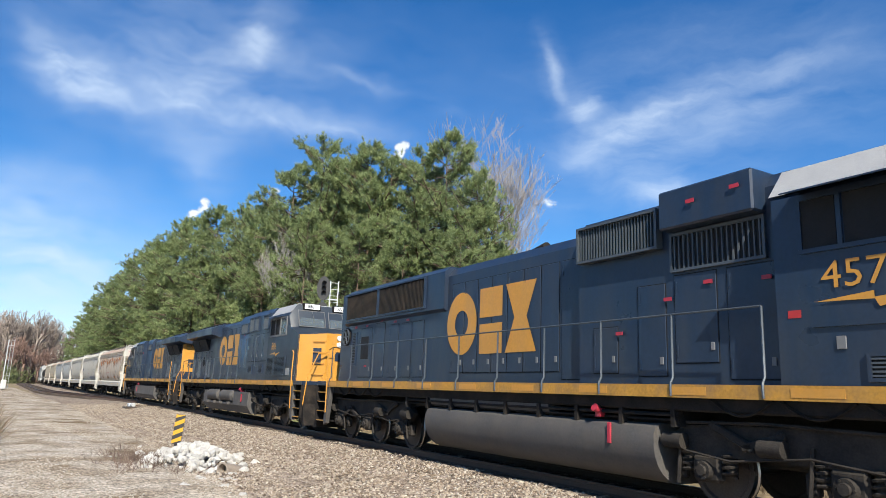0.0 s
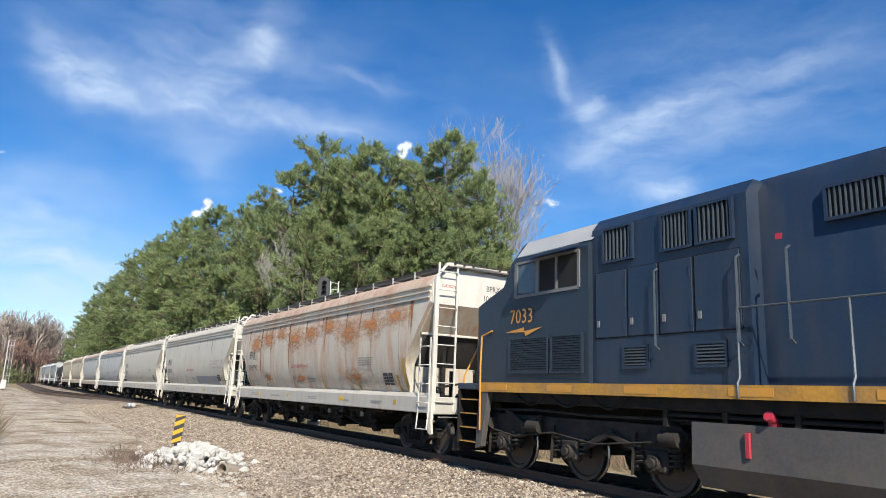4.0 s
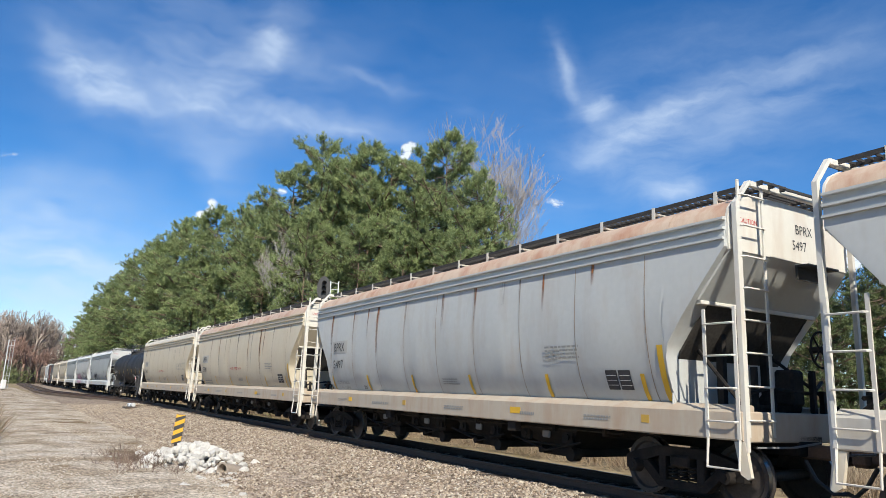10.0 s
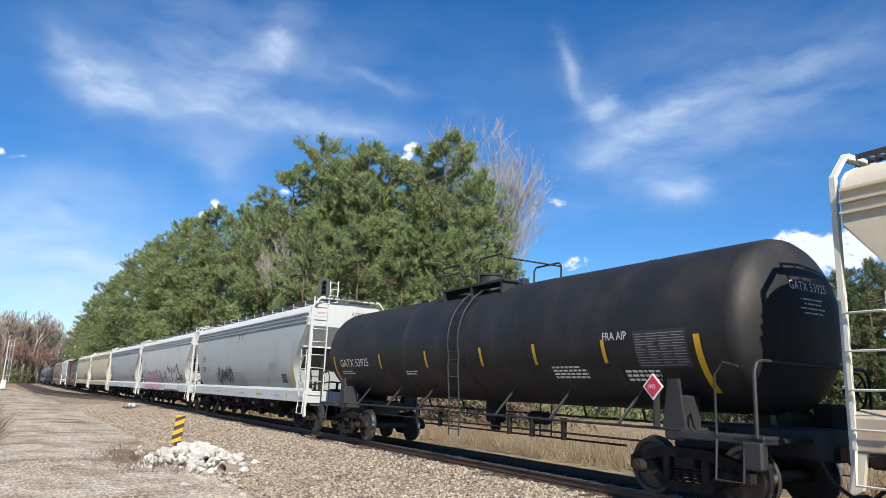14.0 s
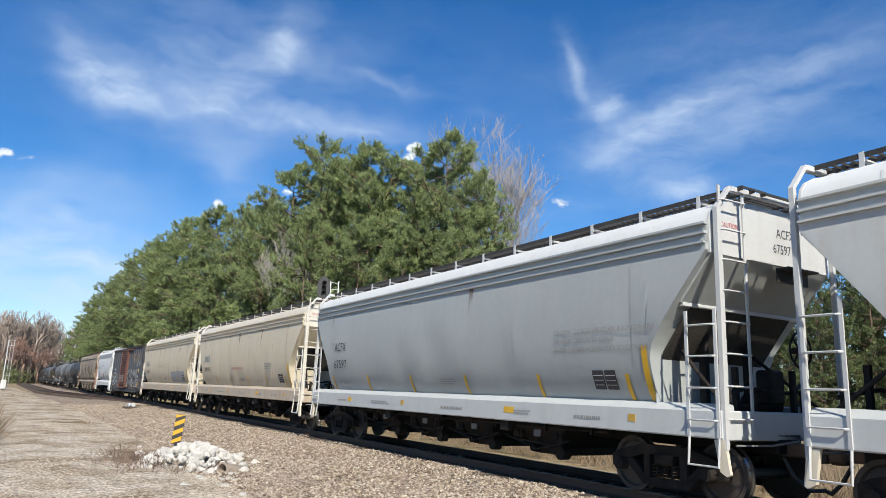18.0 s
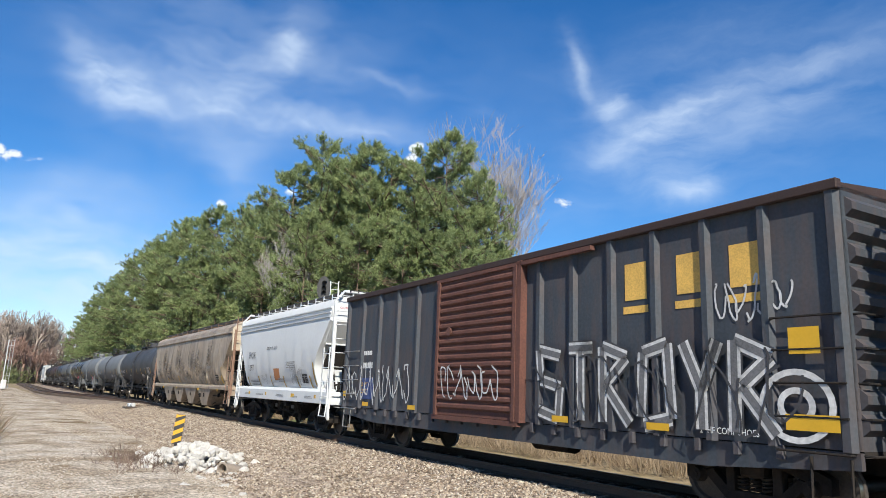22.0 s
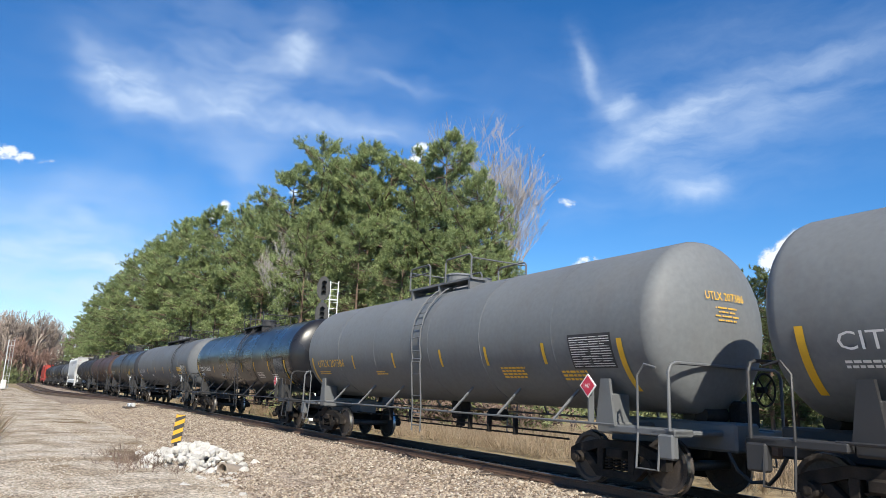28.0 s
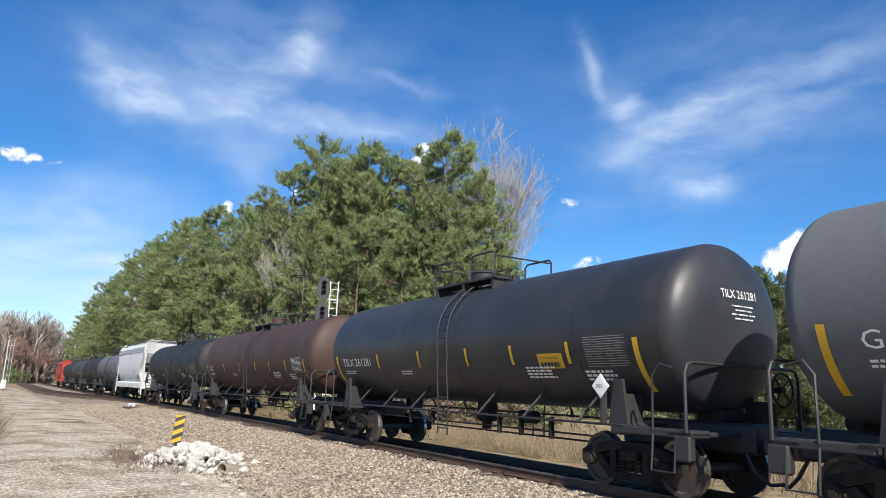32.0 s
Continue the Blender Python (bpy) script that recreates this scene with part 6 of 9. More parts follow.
def tank_car(label, length, paint, ink, seed, R=1.50, zc=2.78, platform=2.6, sill=None, name="", number="", strips=True, placard=None, gloss_panel=True, rail_mat=None, extra=(), head_text=True, dome=0.36, spray=(), print_mat=None, plat_x=0.0, lad_x=0.02, dome_x=0.0, plate=None):
    car = empty("tank_car", label, "tank car", "tank cars")
    sill = sill or M_BLACK
    rail_mat = rail_mat or sill
    hx = length / 2 - 0.68
    print_mat = print_mat or ink
    ty = lambda z: -math.sqrt(max(R * R - (z - zc) ** 2, 0.0))
    tilt = lambda z: math.degrees(math.atan2(z - zc, -ty(z))) * -1.0
    # shell with shallow dished heads
    n = 56
    secs = []
    for k in range(9):
        a = math.pi / 2 * k / 8
        r = R * math.sin(a) if k else 0.02
        secs.append((-hx - 0.0 + 0.52 * (1 - math.cos(a)), r))
    prof = secs[:]
    xs0 = -hx + 0.52
    body = [(xs0 + 0.02, R)] + [(xs0 + (2 * (hx - 0.52)) * i / 12, R + 0.004 * math.sin(i * 2.1 + seed)) for i in range(1, 12)] + [(hx - 0.54, R)]
    ring = lambda x, r: [(x, r * math.cos(2 * math.pi * i / n), zc + r * math.sin(2 * math.pi * i / n)) for i in range(n)]
    shell = part("tank", Mb().loft([ring(x, r) for x, r in body], caps=False), paint, car)
    for sx in (-1, 1):
        part("tank_head", Mb().loft([ring(-sx * x, r) for x, r in prof] + [ring(sx * (hx - 0.54), R)], caps=True), paint, car)
    for x in (-hx * 0.62, -hx * 0.3, hx * 0.08, hx * 0.36, hx * 0.66):
        b = Mb().loft([ring(x - 0.012, R - 0.02), ring(x - 0.012, R + 0.006), ring(x + 0.012, R + 0.006), ring(x + 0.012, R - 0.02)], caps=False)
        part("weld_band", b, paint, shell)
    # platform, dome and railings
    def shifted(mb, more=0.0):
        mb.v = [(x + plat_x + more, y, z) for x, y, z in mb.v]
        return mb

    px = platform / 2
    pf = Mb()
    zp = zc + R + 0.02
    for sy in (-1, 1):
        pf.box(-px, px, sy * 0.35, sy * 0.85, zp - 0.02, zp + 0.03)
        for i in range(int(platform / 0.1)):
            x = -px + 0.05 + i * 0.1
            pf.box(x, x + 0.02, sy * 0.35, sy * 0.85, zp + 0.03, zp + 0.045)
        for x in (-px + 0.1, 0, px - 0.1):
            pf.box(x - 0.04, x + 0.04, sy * 0.4, sy * 0.84, zp - 0.3, zp)
    part("platform", shifted(pf), rail_mat, car)
    zr = zp + 0.62
    for sy in (-1, 1):
        y = sy * 0.85
        if platform > 5:
            bays_ = 6
            hoop = Mb().tube([(-px, y, zp), (-px, y, zr - 0.08), (-px + 0.08, y, zr), (px * 0.55, y, zr), (px * 0.60, y, zr - 0.06), (px * 0.66, y, zr + 0.10), (px - 0.06, y, zr + 0.12), (px, y, zr + 0.04), (px, y, zp)], 0.024, 6)
            for k in range(1, bays_):
                hoop.tube([(-px + 2 * px * k / bays_, y, zp), (-px + 2 * px * k / bays_, y, zr)], 0.022, 6)
            part("railing", shifted(hoop), rail_mat, car)
            continue
        part("railing", shifted(Mb().tube([(-px, y, zp), (-px, y, zr - 0.08), (-px + 0.08, y, zr), (-0.55, y, zr), (-0.47, y, zr - 0.08), (-0.47, y, zp)], 0.024, 6).tube([(-px, y, zp + 0.4), (-0.47, y, zp + 0.4)], 0.018, 5)), rail_mat, car)
        part("railing", shifted(Mb().tube([(0.35, y, zp), (0.35, y, zr - 0.08), (0.43, y, zr), (px - 0.08, y, zr), (px, y, zr - 0.08), (px, y, zp)], 0.024, 6)), rail_mat, car)
    for sx in (-1, 1):
        part("railing", shifted(Mb().tube([(sx * px, -0.85, zr - 0.1), (sx * px, 0.85, zr - 0.1)], 0.022, 6)), rail_mat, car)
    dm = Mb().cyl((-0.3, 0, zp - 0.3), (-0.3, 0, zp + 0.36), dome, n=20).cyl((-0.3, 0, zp + 0.36), (-0.3, 0, zp + 0.42), dome + 0.03, dome - 0.02, n=20)
    part("dome", shifted(dm, dome_x), rail_mat if seed % 2 else paint, car)
    vv = Mb().cyl((0.45, 0.1, zp - 0.2), (0.45, 0.1, zp + 0.2), 0.14, n=12).cyl((0.75, -0.12, zp - 0.2), (0.75, -0.12, zp + 0.14), 0.1, n=10).box(0.95, 1.15, -0.1, 0.1, zp - 0.1, zp + 0.16, 0.03)
    part("valve", shifted(vv, dome_x), rail_mat, car)
    # curved ladder on the side
    for sy in (-1, 1):
        ld = Mb()
        x0, x1 = lad_x, lad_x + 0.44
        path = []
        for i in range(9):
            a = radians(80 - i * 12.0)
            path.append((-(R + 0.10) * math.cos(a), zc + (R + 0.10) * math.sin(a)))
        path += [(-(R + 0.06), zc - 0.6), (-(R - 0.02), 1.15), (-(R - 0.02), 0.55)]
        for x in (x0, x1):
            ld.tube([(x, -sy * y, z) for y, z in path], 0.02, 5)
        ladder = part("ladder", ld, rail_mat, car)
        for i in range(len(path) - 1):
            for u in (0.25, 0.75) if i >= 8 else (0.5,):
                y = path[i][0] * (1 - u) + path[i + 1][0] * u
                z = path[i][1] * (1 - u) + path[i + 1][1] * u
                part("rung", Mb().tube([(x0, -sy * y, z), (x1, -sy * y, z)], 0.015, 5), rail_mat, ladder)
        # long grab rail low on the side with its stays
        gr = Mb()
        y = -sy * (R - 0.08)
        gr.tube([(-hx + 1.2, y, 1.08), (hx - 1.2, y, 1.08)], 0.024, 6)
        for x in (-hx * 0.66, -hx * 0.42, -hx * 0.2, hx * 0.22, hx * 0.44, hx * 0.66):
            z = zc - R * 0.76
            gr.tube([(x, y, 1.08), (x + 0.22, -sy * (R * 0.65), z)], 0.03, 5)
        part("side_rail", gr, rail_mat, car)
    # running gear and ends
    ug = Mb().tube([(-hx * 0.6, -0.75, 0.82), (hx * 0.7, -0.75, 0.82)], 0.02, 5).tube([(-hx * 0.3, -0.6, 0.7), (hx * 0.6, -0.6, 0.7)], 0.02, 5)
    for x in (-2.6, -1.4, 1.6, 2.4, 3.4):
        ug.box(x - 0.03, x + 0.03, -0.8, -0.7, 0.68, 1.1)
    ug.box(-0.2, 0.2, -0.2, 0.2, 0.86, zc - R + 0.1, 0.06).cyl((0, 0, 0.68), (0, 0, 0.88), 0.12, n=12)
    ug.cyl((1.7, -0.2, 1.05), (2.2, -0.2, 1.05), 0.14, n=12)
    part("brake_rigging", ug, M_BLACK, car)
    tx = length / 2 - 2.25
    for sx in (-1, 1):
        sd = Mb()
        sd.box(sx * (tx - 0.9), sx * (hx + 0.3), -0.3, 0.3, 0.74, 1.2, 0.04)
        sd.box(sx * (tx - 0.2), sx * (tx + 0.2), -1.3, 1.3, 0.92, 1.12, 0.03)
        for sy in (-1, 1):
            sd.prism([(sx * (tx - 0.22), 1.08), (sx * (tx + 0.22), 1.08), (sx * (tx + 0.10), 1.85), (sx * (tx - 0.10), 1.85)], 1, sy * 1.24, sy * 1.30)
            sd.box(sx * (tx - 0.16), sx * (tx + 0.16), sy * 0.85, sy * 1.28, 1.1, 1.6, 0.02)
        part("saddle", sd, sill, car)
        ep = Mb()
        xe = sx * (length / 2 - 0.62)
        ep.box(sx * (tx + 0.2), xe, -1.42, -1.0, 0.96, 1.08, 0.02).box(sx * (tx + 0.2), xe, 1.0, 1.42, 0.96, 1.08, 0.02)
        ep.box(xe - sx * 0.5, xe, -1.42, 1.42, 0.98, 1.06, 0.02)
        ep.box(xe - sx * 0.34, xe - sx * 0.02, -1.45, -1.30, 0.62, 1.0, 0.03)
        part("end_platform", ep, sill, car)
        for sy in (-1, 1):
            st = Mb().tube([(xe - sx * 0.75, sy * 1.42, 1.0), (xe - sx * 0.75, sy * 1.47, 0.45), (xe - sx * 0.3, sy * 1.47, 0.45), (xe - sx * 0.3, sy * 1.42, 1.0)], 0.02, 6)
            part("step", st, sill, car)
        hr = Mb()
        hr.tube([(xe - sx * 0.1, y, z) for y, z in ((-1.42, 1.05), (-1.42, 1.95), (-1.36, 2.06), (-1.25, 2.1), (1.25, 2.1), (1.36, 2.06), (1.42, 1.95), (1.42, 1.05))], 0.028, 7)
        hr.tube([(xe - sx * 0.75, -1.42, 1.05), (xe - sx * 0.75, -1.42, 1.9), (xe - sx * 0.6, -1.42, 2.08), (xe - sx * 0.35, -1.42, 2.02)], 0.02, 6)
        part("end_handrail", hr, rail_mat, car)
        eq = Mb().box(xe - sx * 0.45, xe - sx * 0.15, 0.4, 0.9, 1.08, 1.55, 0.05).cyl((xe - sx * 0.5, -0.2, 1.3), (xe - sx * 0.5, 0.35, 1.3), 0.14, n=12)
        part("brake_gear", eq, M_BLACK, car)
        coupler(car, sx * length / 2)
        truck(car, sx * tx)
    brake_wheel(car, length / 2 - 0.55, 0.7, 1.75, 1, M_BLACK)
    # marks on the side towards the camera

    def sheet(mb, x0, x1, z0, z1, off=0.012, cells=4):
        for k in range(cells):
            a, b = z0 + (z1 - z0) * k / cells, z0 + (z1 - z0) * (k + 1) / cells
            mb.add([(x0, ty(a) - off, a), (x1, ty(a) - off, a), (x1, ty(b) - off, b), (x0, ty(b) - off, b)], [(0, 1, 2, 3)])
        return mb
    if strips:
        for x in (-hx * 0.49, -hx * 0.163, hx * 0.145, hx * 0.38, hx * 0.62):
            part("reflector", sheet(Mb(), x, x + 0.09, 2.12, 2.52), M_YELLOW, car, "yellow reflective strip")
        for x in (-hx + 0.78, hx - 1.1):
            part("reflector", sheet(Mb(), x, x + 0.12, 1.65, 2.52, cells=8), M_YELLOW, car, "yellow reflective strip")
    put = lambda s, x, z, size, m=None, st=0.85: lettering(car, s, x, ty(z) - 0.022, z, size, m or ink, tilt(z + size * 0.35), st)
    if name:
        put(name + " " + number, -hx + 1.3, 2.2, 0.34, None, 1.15)
    for s, x, z, size, m in extra:
        put(s, x, z, size, m)
    pr = Mb()
    bars(pr, -hx + 1.35, ty(2.0) - 0.03, 1.98, 0.95, 0.12, 2, 12, tilt(2.05), seed)
    bars(pr, hx * 0.45, ty(1.95) - 0.03, 1.86, 1.0, 0.24, 4, 8, tilt(1.95), seed + 1)
    bars(pr, -hx * 0.3, ty(2.0) - 0.03, 1.95, 0.7, 0.12, 2, 7, tilt(2.0), seed + 2)
    bars(pr, hx * 0.68, ty(1.9) - 0.03, 1.82, 0.8, 0.2, 3, 7, tilt(1.9), seed + 3)
    tagged(part("stencil_print", pr, print_mat, car), kind="stuff")
    if gloss_panel:
        pa = Mb()
        x0 = hx - 2.3
        back = part("data_panel", sheet(Mb(), x0 - 0.04, x0 + 1.07, 2.03, 2.63, 0.008, 8), M_INK, car, "black test-date panel")
        rnd = random.Random(seed)
        for r in range(13):
            za = 2.06 + r * 0.042
            zb = za + 0.013
            for c in range(4):
                xa = x0 + c * 0.26
                pa.add([(xa, ty(za) - 0.014, za), (xa + (0.25 if rnd.random() < 0.8 else 0.12), ty(za) - 0.014, za), (xa + (0.25 if rnd.random() < 0.8 else 0.12), ty(zb) - 0.014, zb), (xa, ty(zb) - 0.014, zb)], [(0, 1, 2, 3)])
        tagged(part("table_print", pa, M_INK_GREY if seed % 2 else M_INK_WHITE, back, "white test-date table"), kind="stuff")
    if placard:
        for x in (tx - 0.28,):
            pl = mesh_part("placard_holder", Mb().box(-0.15, 0.15, -0.004, 0.012, -0.15, 0.15, 0.003).mesh("placard_holder", M_WHITE), car, pose(x, -1.43, 1.72, 0, 45, 0), "diamond-shaped hazard placard")
            part("placard", Mb().box(-0.125, 0.125, -0.010, -0.004, -0.125, 0.125, 0.002), placard[0], pl)
            lettering(pl, placard[1], 0, 0, 0, 0.1, placard[2]).matrix_local = pose(0, 0, 0, 0, -45, 0) @ pose(-0.105, -0.016, -0.035, 90, 0, 0)
        part("placard_bracket", Mb().box(tx - 0.3, tx - 0.26, -1.42, -1.3, 1.1, 1.75), sill, car)
    if plate:
        board = part("name_plate", sheet(Mb(), *plate), M_YELLOW, car, "yellow lettered plate")
        lettering(board, "FOR CHEMICAL EMERGENCY", plate[0] + 0.05, ty(plate[3] - 0.1) - 0.02, plate[3] - 0.10, 0.072 * (plate[1] - plate[0]), M_INK, tilt(plate[3] - 0.06))
        tagged(part("plate_print", bars(Mb(), plate[0] + 0.06, ty(plate[2] + 0.03) - 0.018, plate[2] + 0.03, plate[1] - plate[0] - 0.12, (plate[3] - plate[2]) * 0.55, 1, 9, tilt(plate[2] + 0.1), 5), M_INK, board), kind="stuff")
    if head_text:
        hp = Mb()
        face = lambda y, q: hx - 0.52 * (1 - math.sqrt(max(1 - (math.hypot(y, q - zc) / R) ** 2, 0))) + 0.02
        if name:
            lettering(car, name + " " + number, 0, 0, 0, 0.2, print_mat).matrix_local = pose(face(0.0, 3.25) + 0.0, -0.52, 3.2, 82, 0, 90)
        for r, (w, z, h) in enumerate(((0.56, 3.06, 0.024), (0.42, 2.99, 0.024), (0.60, 2.92, 0.024), (0.46, 2.85, 0.024))):
            cnt = 11
            for i in range(cnt):
                y0 = -w / 2 + w * i / cnt
                y1 = y0 + w / cnt * (0.75 if (i * 7 + r * 3) % 5 else 0.3)
                hp.add([(face(y0, z), y0, z), (face(y1, z), y1, z), (face(y1, z + h), y1, z + h), (face(y0, z + h), y0, z + h)], [(0, 1, 2, 3)])
        tagged(part("head_print", hp, print_mat, car), kind="stuff")
    for i, (x, z, w, h, m, k, wd) in enumerate(spray):
        part("graffiti", scrawl(Mb(), x, z, w, h, lambda zz: ty(zz) - 0.014, seed * 13 + i, k, wd), m, car, "sprayed graffiti")
    return car


# ------------------------------------------------------------ box car


def box_car(label, length):
    car = empty("box_car", label, "box car")
    paint = material("faded_blue_black_paint", (0.040, 0.050, 0.063), 0.7, 0, var=0.35, scale=1.4, fine=20, bump=0.06, dirt=(0.12, 0.068, 0.05), dirt_amount=0.45, dirt_scale=(2, 2, 0.4))
    rust = material("rust_brown_door", (0.115, 0.047, 0.034), 0.8, 0, var=0.4, scale=1.5, fine=25, bump=0.2, dirt=(0.07, 0.03, 0.025), dirt_amount=0.7, dirt_scale=(2, 2, 0.5))
    roofm = material("brown_steel_roof", (0.035, 0.020, 0.018), 0.8, 0, var=0.3, bump=0.2)
    hx = length / 2 - 0.60
    W = 1.50
    part("side_wall", Mb().box(-hx, hx, -W + 0.0, -W + 0.05, 1.0, 4.22), paint, car)
    part("side_wall", Mb().box(-hx, hx, W - 0.05, W, 1.0, 4.22), paint, car)
    post = Mb().prism([(-0.10, -W), (-0.05, -W - 0.075), (0.05, -W - 0.075), (0.10, -W)], 2, 0.98, 4.24).mesh("post", paint)
    d0, d1 = -1.94, 1.22
    left = [-hx + 0.1 + (d0 - 0.1 + hx - 0.1) * i / 5 for i in range(5)]
    right = [d1 + 0.12 + (hx - 0.1 - d1 - 0.12) * (i + 0.5) / 6.5 for i in range(7)]
    for x in left + right:
        mesh_part("post", post, car, pose(x, 0, 0))
        mesh_part("post", post, car, pose(-x, 0, 0, 0, 0, 180))
    door = part("door", Mb().box(d0, d1, -W - 0.11, -W - 0.05, 1.0, 4.12, 0.01), rust, car, "corrugated rust-brown sliding door")
    rib = Mb().prism([(-W - 0.11, -0.075), (-W - 0.165, -0.03), (-W - 0.165, 0.03), (-W - 0.11, 0.075)], 0, d0 + 0.12, d1 - 0.12).mesh("rib", rust)
    for i in range(16):
        mesh_part("rib", rib, door, pose(0, 0, 1.22 + i * 0.182))
    fr = Mb()
    for x in (d0 + 0.04, d1 - 0.04):
        fr.box(x - 0.05, x + 0.05, -W - 0.18, -W - 0.1, 1.0, 4.12)
    fr.box(d1 + 0.02, d1 + 0.16, -W - 0.16, -W, 0.98, 4.2)
    fr.box(d0 - 0.1, d1 + 0.1, -W - 0.16, -W - 0.08, 0.9, 1.0).box(d0 - 0.1, d1 + 2.2, -W - 0.16, -W - 0.04, 4.1, 4.18)
    fr.cyl((d0 + 0.6, -W - 0.2, 2.9), (d0 + 0.6, -W - 0.16, 2.9), 0.1, n=10)
    part("door_frame", fr, rust, door)
    part("roof_edge", Mb().box(-hx - 0.03, hx + 0.03, -W - 0.10, -W + 0.02, 4.2, 4.34, 0.015).box(-hx - 0.03, hx + 0.03, W - 0.02, W + 0.10, 4.2, 4.34, 0.015), roofm, car)
    rf = part("roof", Mb().loft([[(x, -W, 4.3), (x, -0.4, 4.40), (x, 0.4, 4.40), (x, W, 4.3), (x, W, 4.2), (x, -W, 4.2)] for x in (-hx, hx)]), roofm, car)
    seam = Mb().loft([[(x, -W, 4.31), (x, -0.4, 4.44), (x, 0.4, 4.44), (x, W, 4.31), (x, W, 4.28), (x, -W, 4.28)] for x in (-0.06, 0.06)]).mesh("roof_rib", roofm)
    for i in range(12):
        mesh_part("roof_rib", seam, rf, pose(-hx + 0.5 + (2 * hx - 1.0) * i / 11, 0, 0))
    part("side_sill", Mb().prism([(-hx, 0.98), (hx, 0.98), (hx, 0.78), (hx * 0.72, 0.62), (-hx * 0.72, 0.62), (-hx, 0.78)], 1, -W + 0.02, -W + 0.1), paint, car)
    part("side_sill", Mb().prism([(-hx, 0.98), (hx, 0.98), (hx, 0.78), (hx * 0.72, 0.62), (-hx * 0.72, 0.62), (-hx, 0.78)], 1, W - 0.1, W - 0.02), paint, car)
    teeth = Mb().box(-0.05, 0.05, -W - 0.05, -W + 0.03, 0.82, 1.0, 0.01).mesh("sill_lug", paint)
    for i in range(22):
        mesh_part("sill_lug", teeth, car, pose(-hx + 1.0 + i * (2 * hx - 2.0) / 21, 0, 0))
    part("floor", Mb().box(-hx, hx, -W + 0.1, W - 0.1, 0.92, 1.0).box(-hx, hx, -0.3, 0.3, 0.66, 0.92), M_BLACK, car)
    ug = Mb().cyl((0.8, -0.7, 0.66), (1.9, -0.7, 0.66), 0.22, n=14).box(-0.9, -0.4, -0.9, -0.5, 0.55, 0.9, 0.04).tube([(-4, -0.8, 0.7), (4.4, -0.8, 0.7)], 0.025, 5)
    part("brake_gear", ug, M_BLACK, car)
    for sx in (-1, 1):
        X = sx * hx
        en = part("end_wall", Mb().box(X - sx * 0.03, X, -W, W, 1.0, 4.26), paint, car)
        corr = Mb().prism([(X, -0.13), (X + sx * 0.09, -0.05), (X + sx * 0.09, 0.05), (X, 0.13)], 1, -W + 0.1, W - 0.1)
        cm = corr.mesh("end_rib", paint)
        for i in range(10):
            mesh_part("end_rib", cm, en, pose(0, 0, 1.3 + i * 0.3))
        ld = Mb()
        for i in range(5):
            z = 0.95 + i * 0.42
            ld.tube([(X - sx * 0.05, -W, z), (X - sx * 0.05, -W - 0.09, z), (X - sx * 1.0, -W - 0.09, z), (X - sx * 1.0, -W, z)], 0.016, 5)
            ld.tube([(X, -1.4, z), (X + sx * 0.12, -1.4, z), (X + sx * 0.12, -0.95, z), (X, -0.95, z)], 0.016, 5)
        ld.tube([(X - sx * 0.1, -W, 0.9), (X - sx * 0.1, -W - 0.02, 0.4), (X - sx * 0.6, -W - 0.02, 0.4), (X - sx * 0.6, -W, 0.9)], 0.02, 6)
        part("grab_iron", ld, M_SHOE if sx < 0 else M_BLACK, car)
        coupler(car, sx * length / 2)
        truck(car, sx * (length / 2 - 2.35))
    brake_wheel(car, hx + 0.2, 0.5, 2.4, 1, M_BLACK)
    lg = Mb()
    y = -W - 0.006
    cw = (hx - 0.1 - d1 - 0.12) / 6.5
    for xa in (4.06, 5.16, 6.12):
        lg.box(xa, xa + 0.55, y - 0.004, y, 2.90, 3.02)
        lg.box(xa + 0.04, xa + 0.52, y - 0.004, y, 3.12, 3.74)
    part("emblem", lg, material("faded_gold_paint", (0.62, 0.38, 0.09), 0.7, var=0.3), car, "faded gold company emblem")
    bars_mb = Mb()
    bars(bars_mb, -hx + 1.35, y - 0.002, 2.50, 0.7, 0.22, 1, 7, 0, 3)
    bars(bars_mb, -hx + 1.25, y - 0.002, 2.12, 0.9, 0.3, 1, 9, 0, 4)
    blue = material("faded_blue_panel", (0.04, 0.07, 0.20), 0.7, var=0.3)
    part("data_panel", Mb().add([(-hx + 1.2, y - 0.004, 1.25), (-hx + 2.1, y - 0.004, 1.25), (-hx + 2.1, y - 0.004, 1.85), (-hx + 1.2, y - 0.004, 1.85)], [(0, 1, 2, 3)]), blue, car, "blue painted data panel")
    lettering(car, "LD LMT", -hx + 1.3, y - 0.012, 1.62, 0.15, M_INK_YELLOW)
    lettering(car, "LT WT", -hx + 1.3, y - 0.012, 1.42, 0.15, M_INK_YELLOW)
    tagged(part("stencil_print", bars_mb, M_INK_WHITE, car), kind="stuff")
    for x, z, w, h in ((hx - 0.75, 2.15, 0.42, 0.34), (hx - 0.85, 1.2, 0.7, 0.2), (-hx + 0.15, 1.3, 0.2, 0.16), (2.3, 1.06, 0.45, 0.11), (4.6, 1.06, 0.45, 0.11), (-3.4, 1.06, 0.4, 0.11), (-6.2, 1.06, 0.4, 0.11)):
        part("reflector", Mb().add([(x, y - 0.09, z), (x + w, y - 0.09, z), (x + w, y - 0.09, z + h), (x, y - 0.09, z + h)], [(0, 1, 2, 3)]), M_YELLOW, car, "yellow reflective strip")
    lettering(car, "2\" HF COMP SHOES", hx - 2.2, -W - 0.085, 1.08, 0.13, M_INK_WHITE)
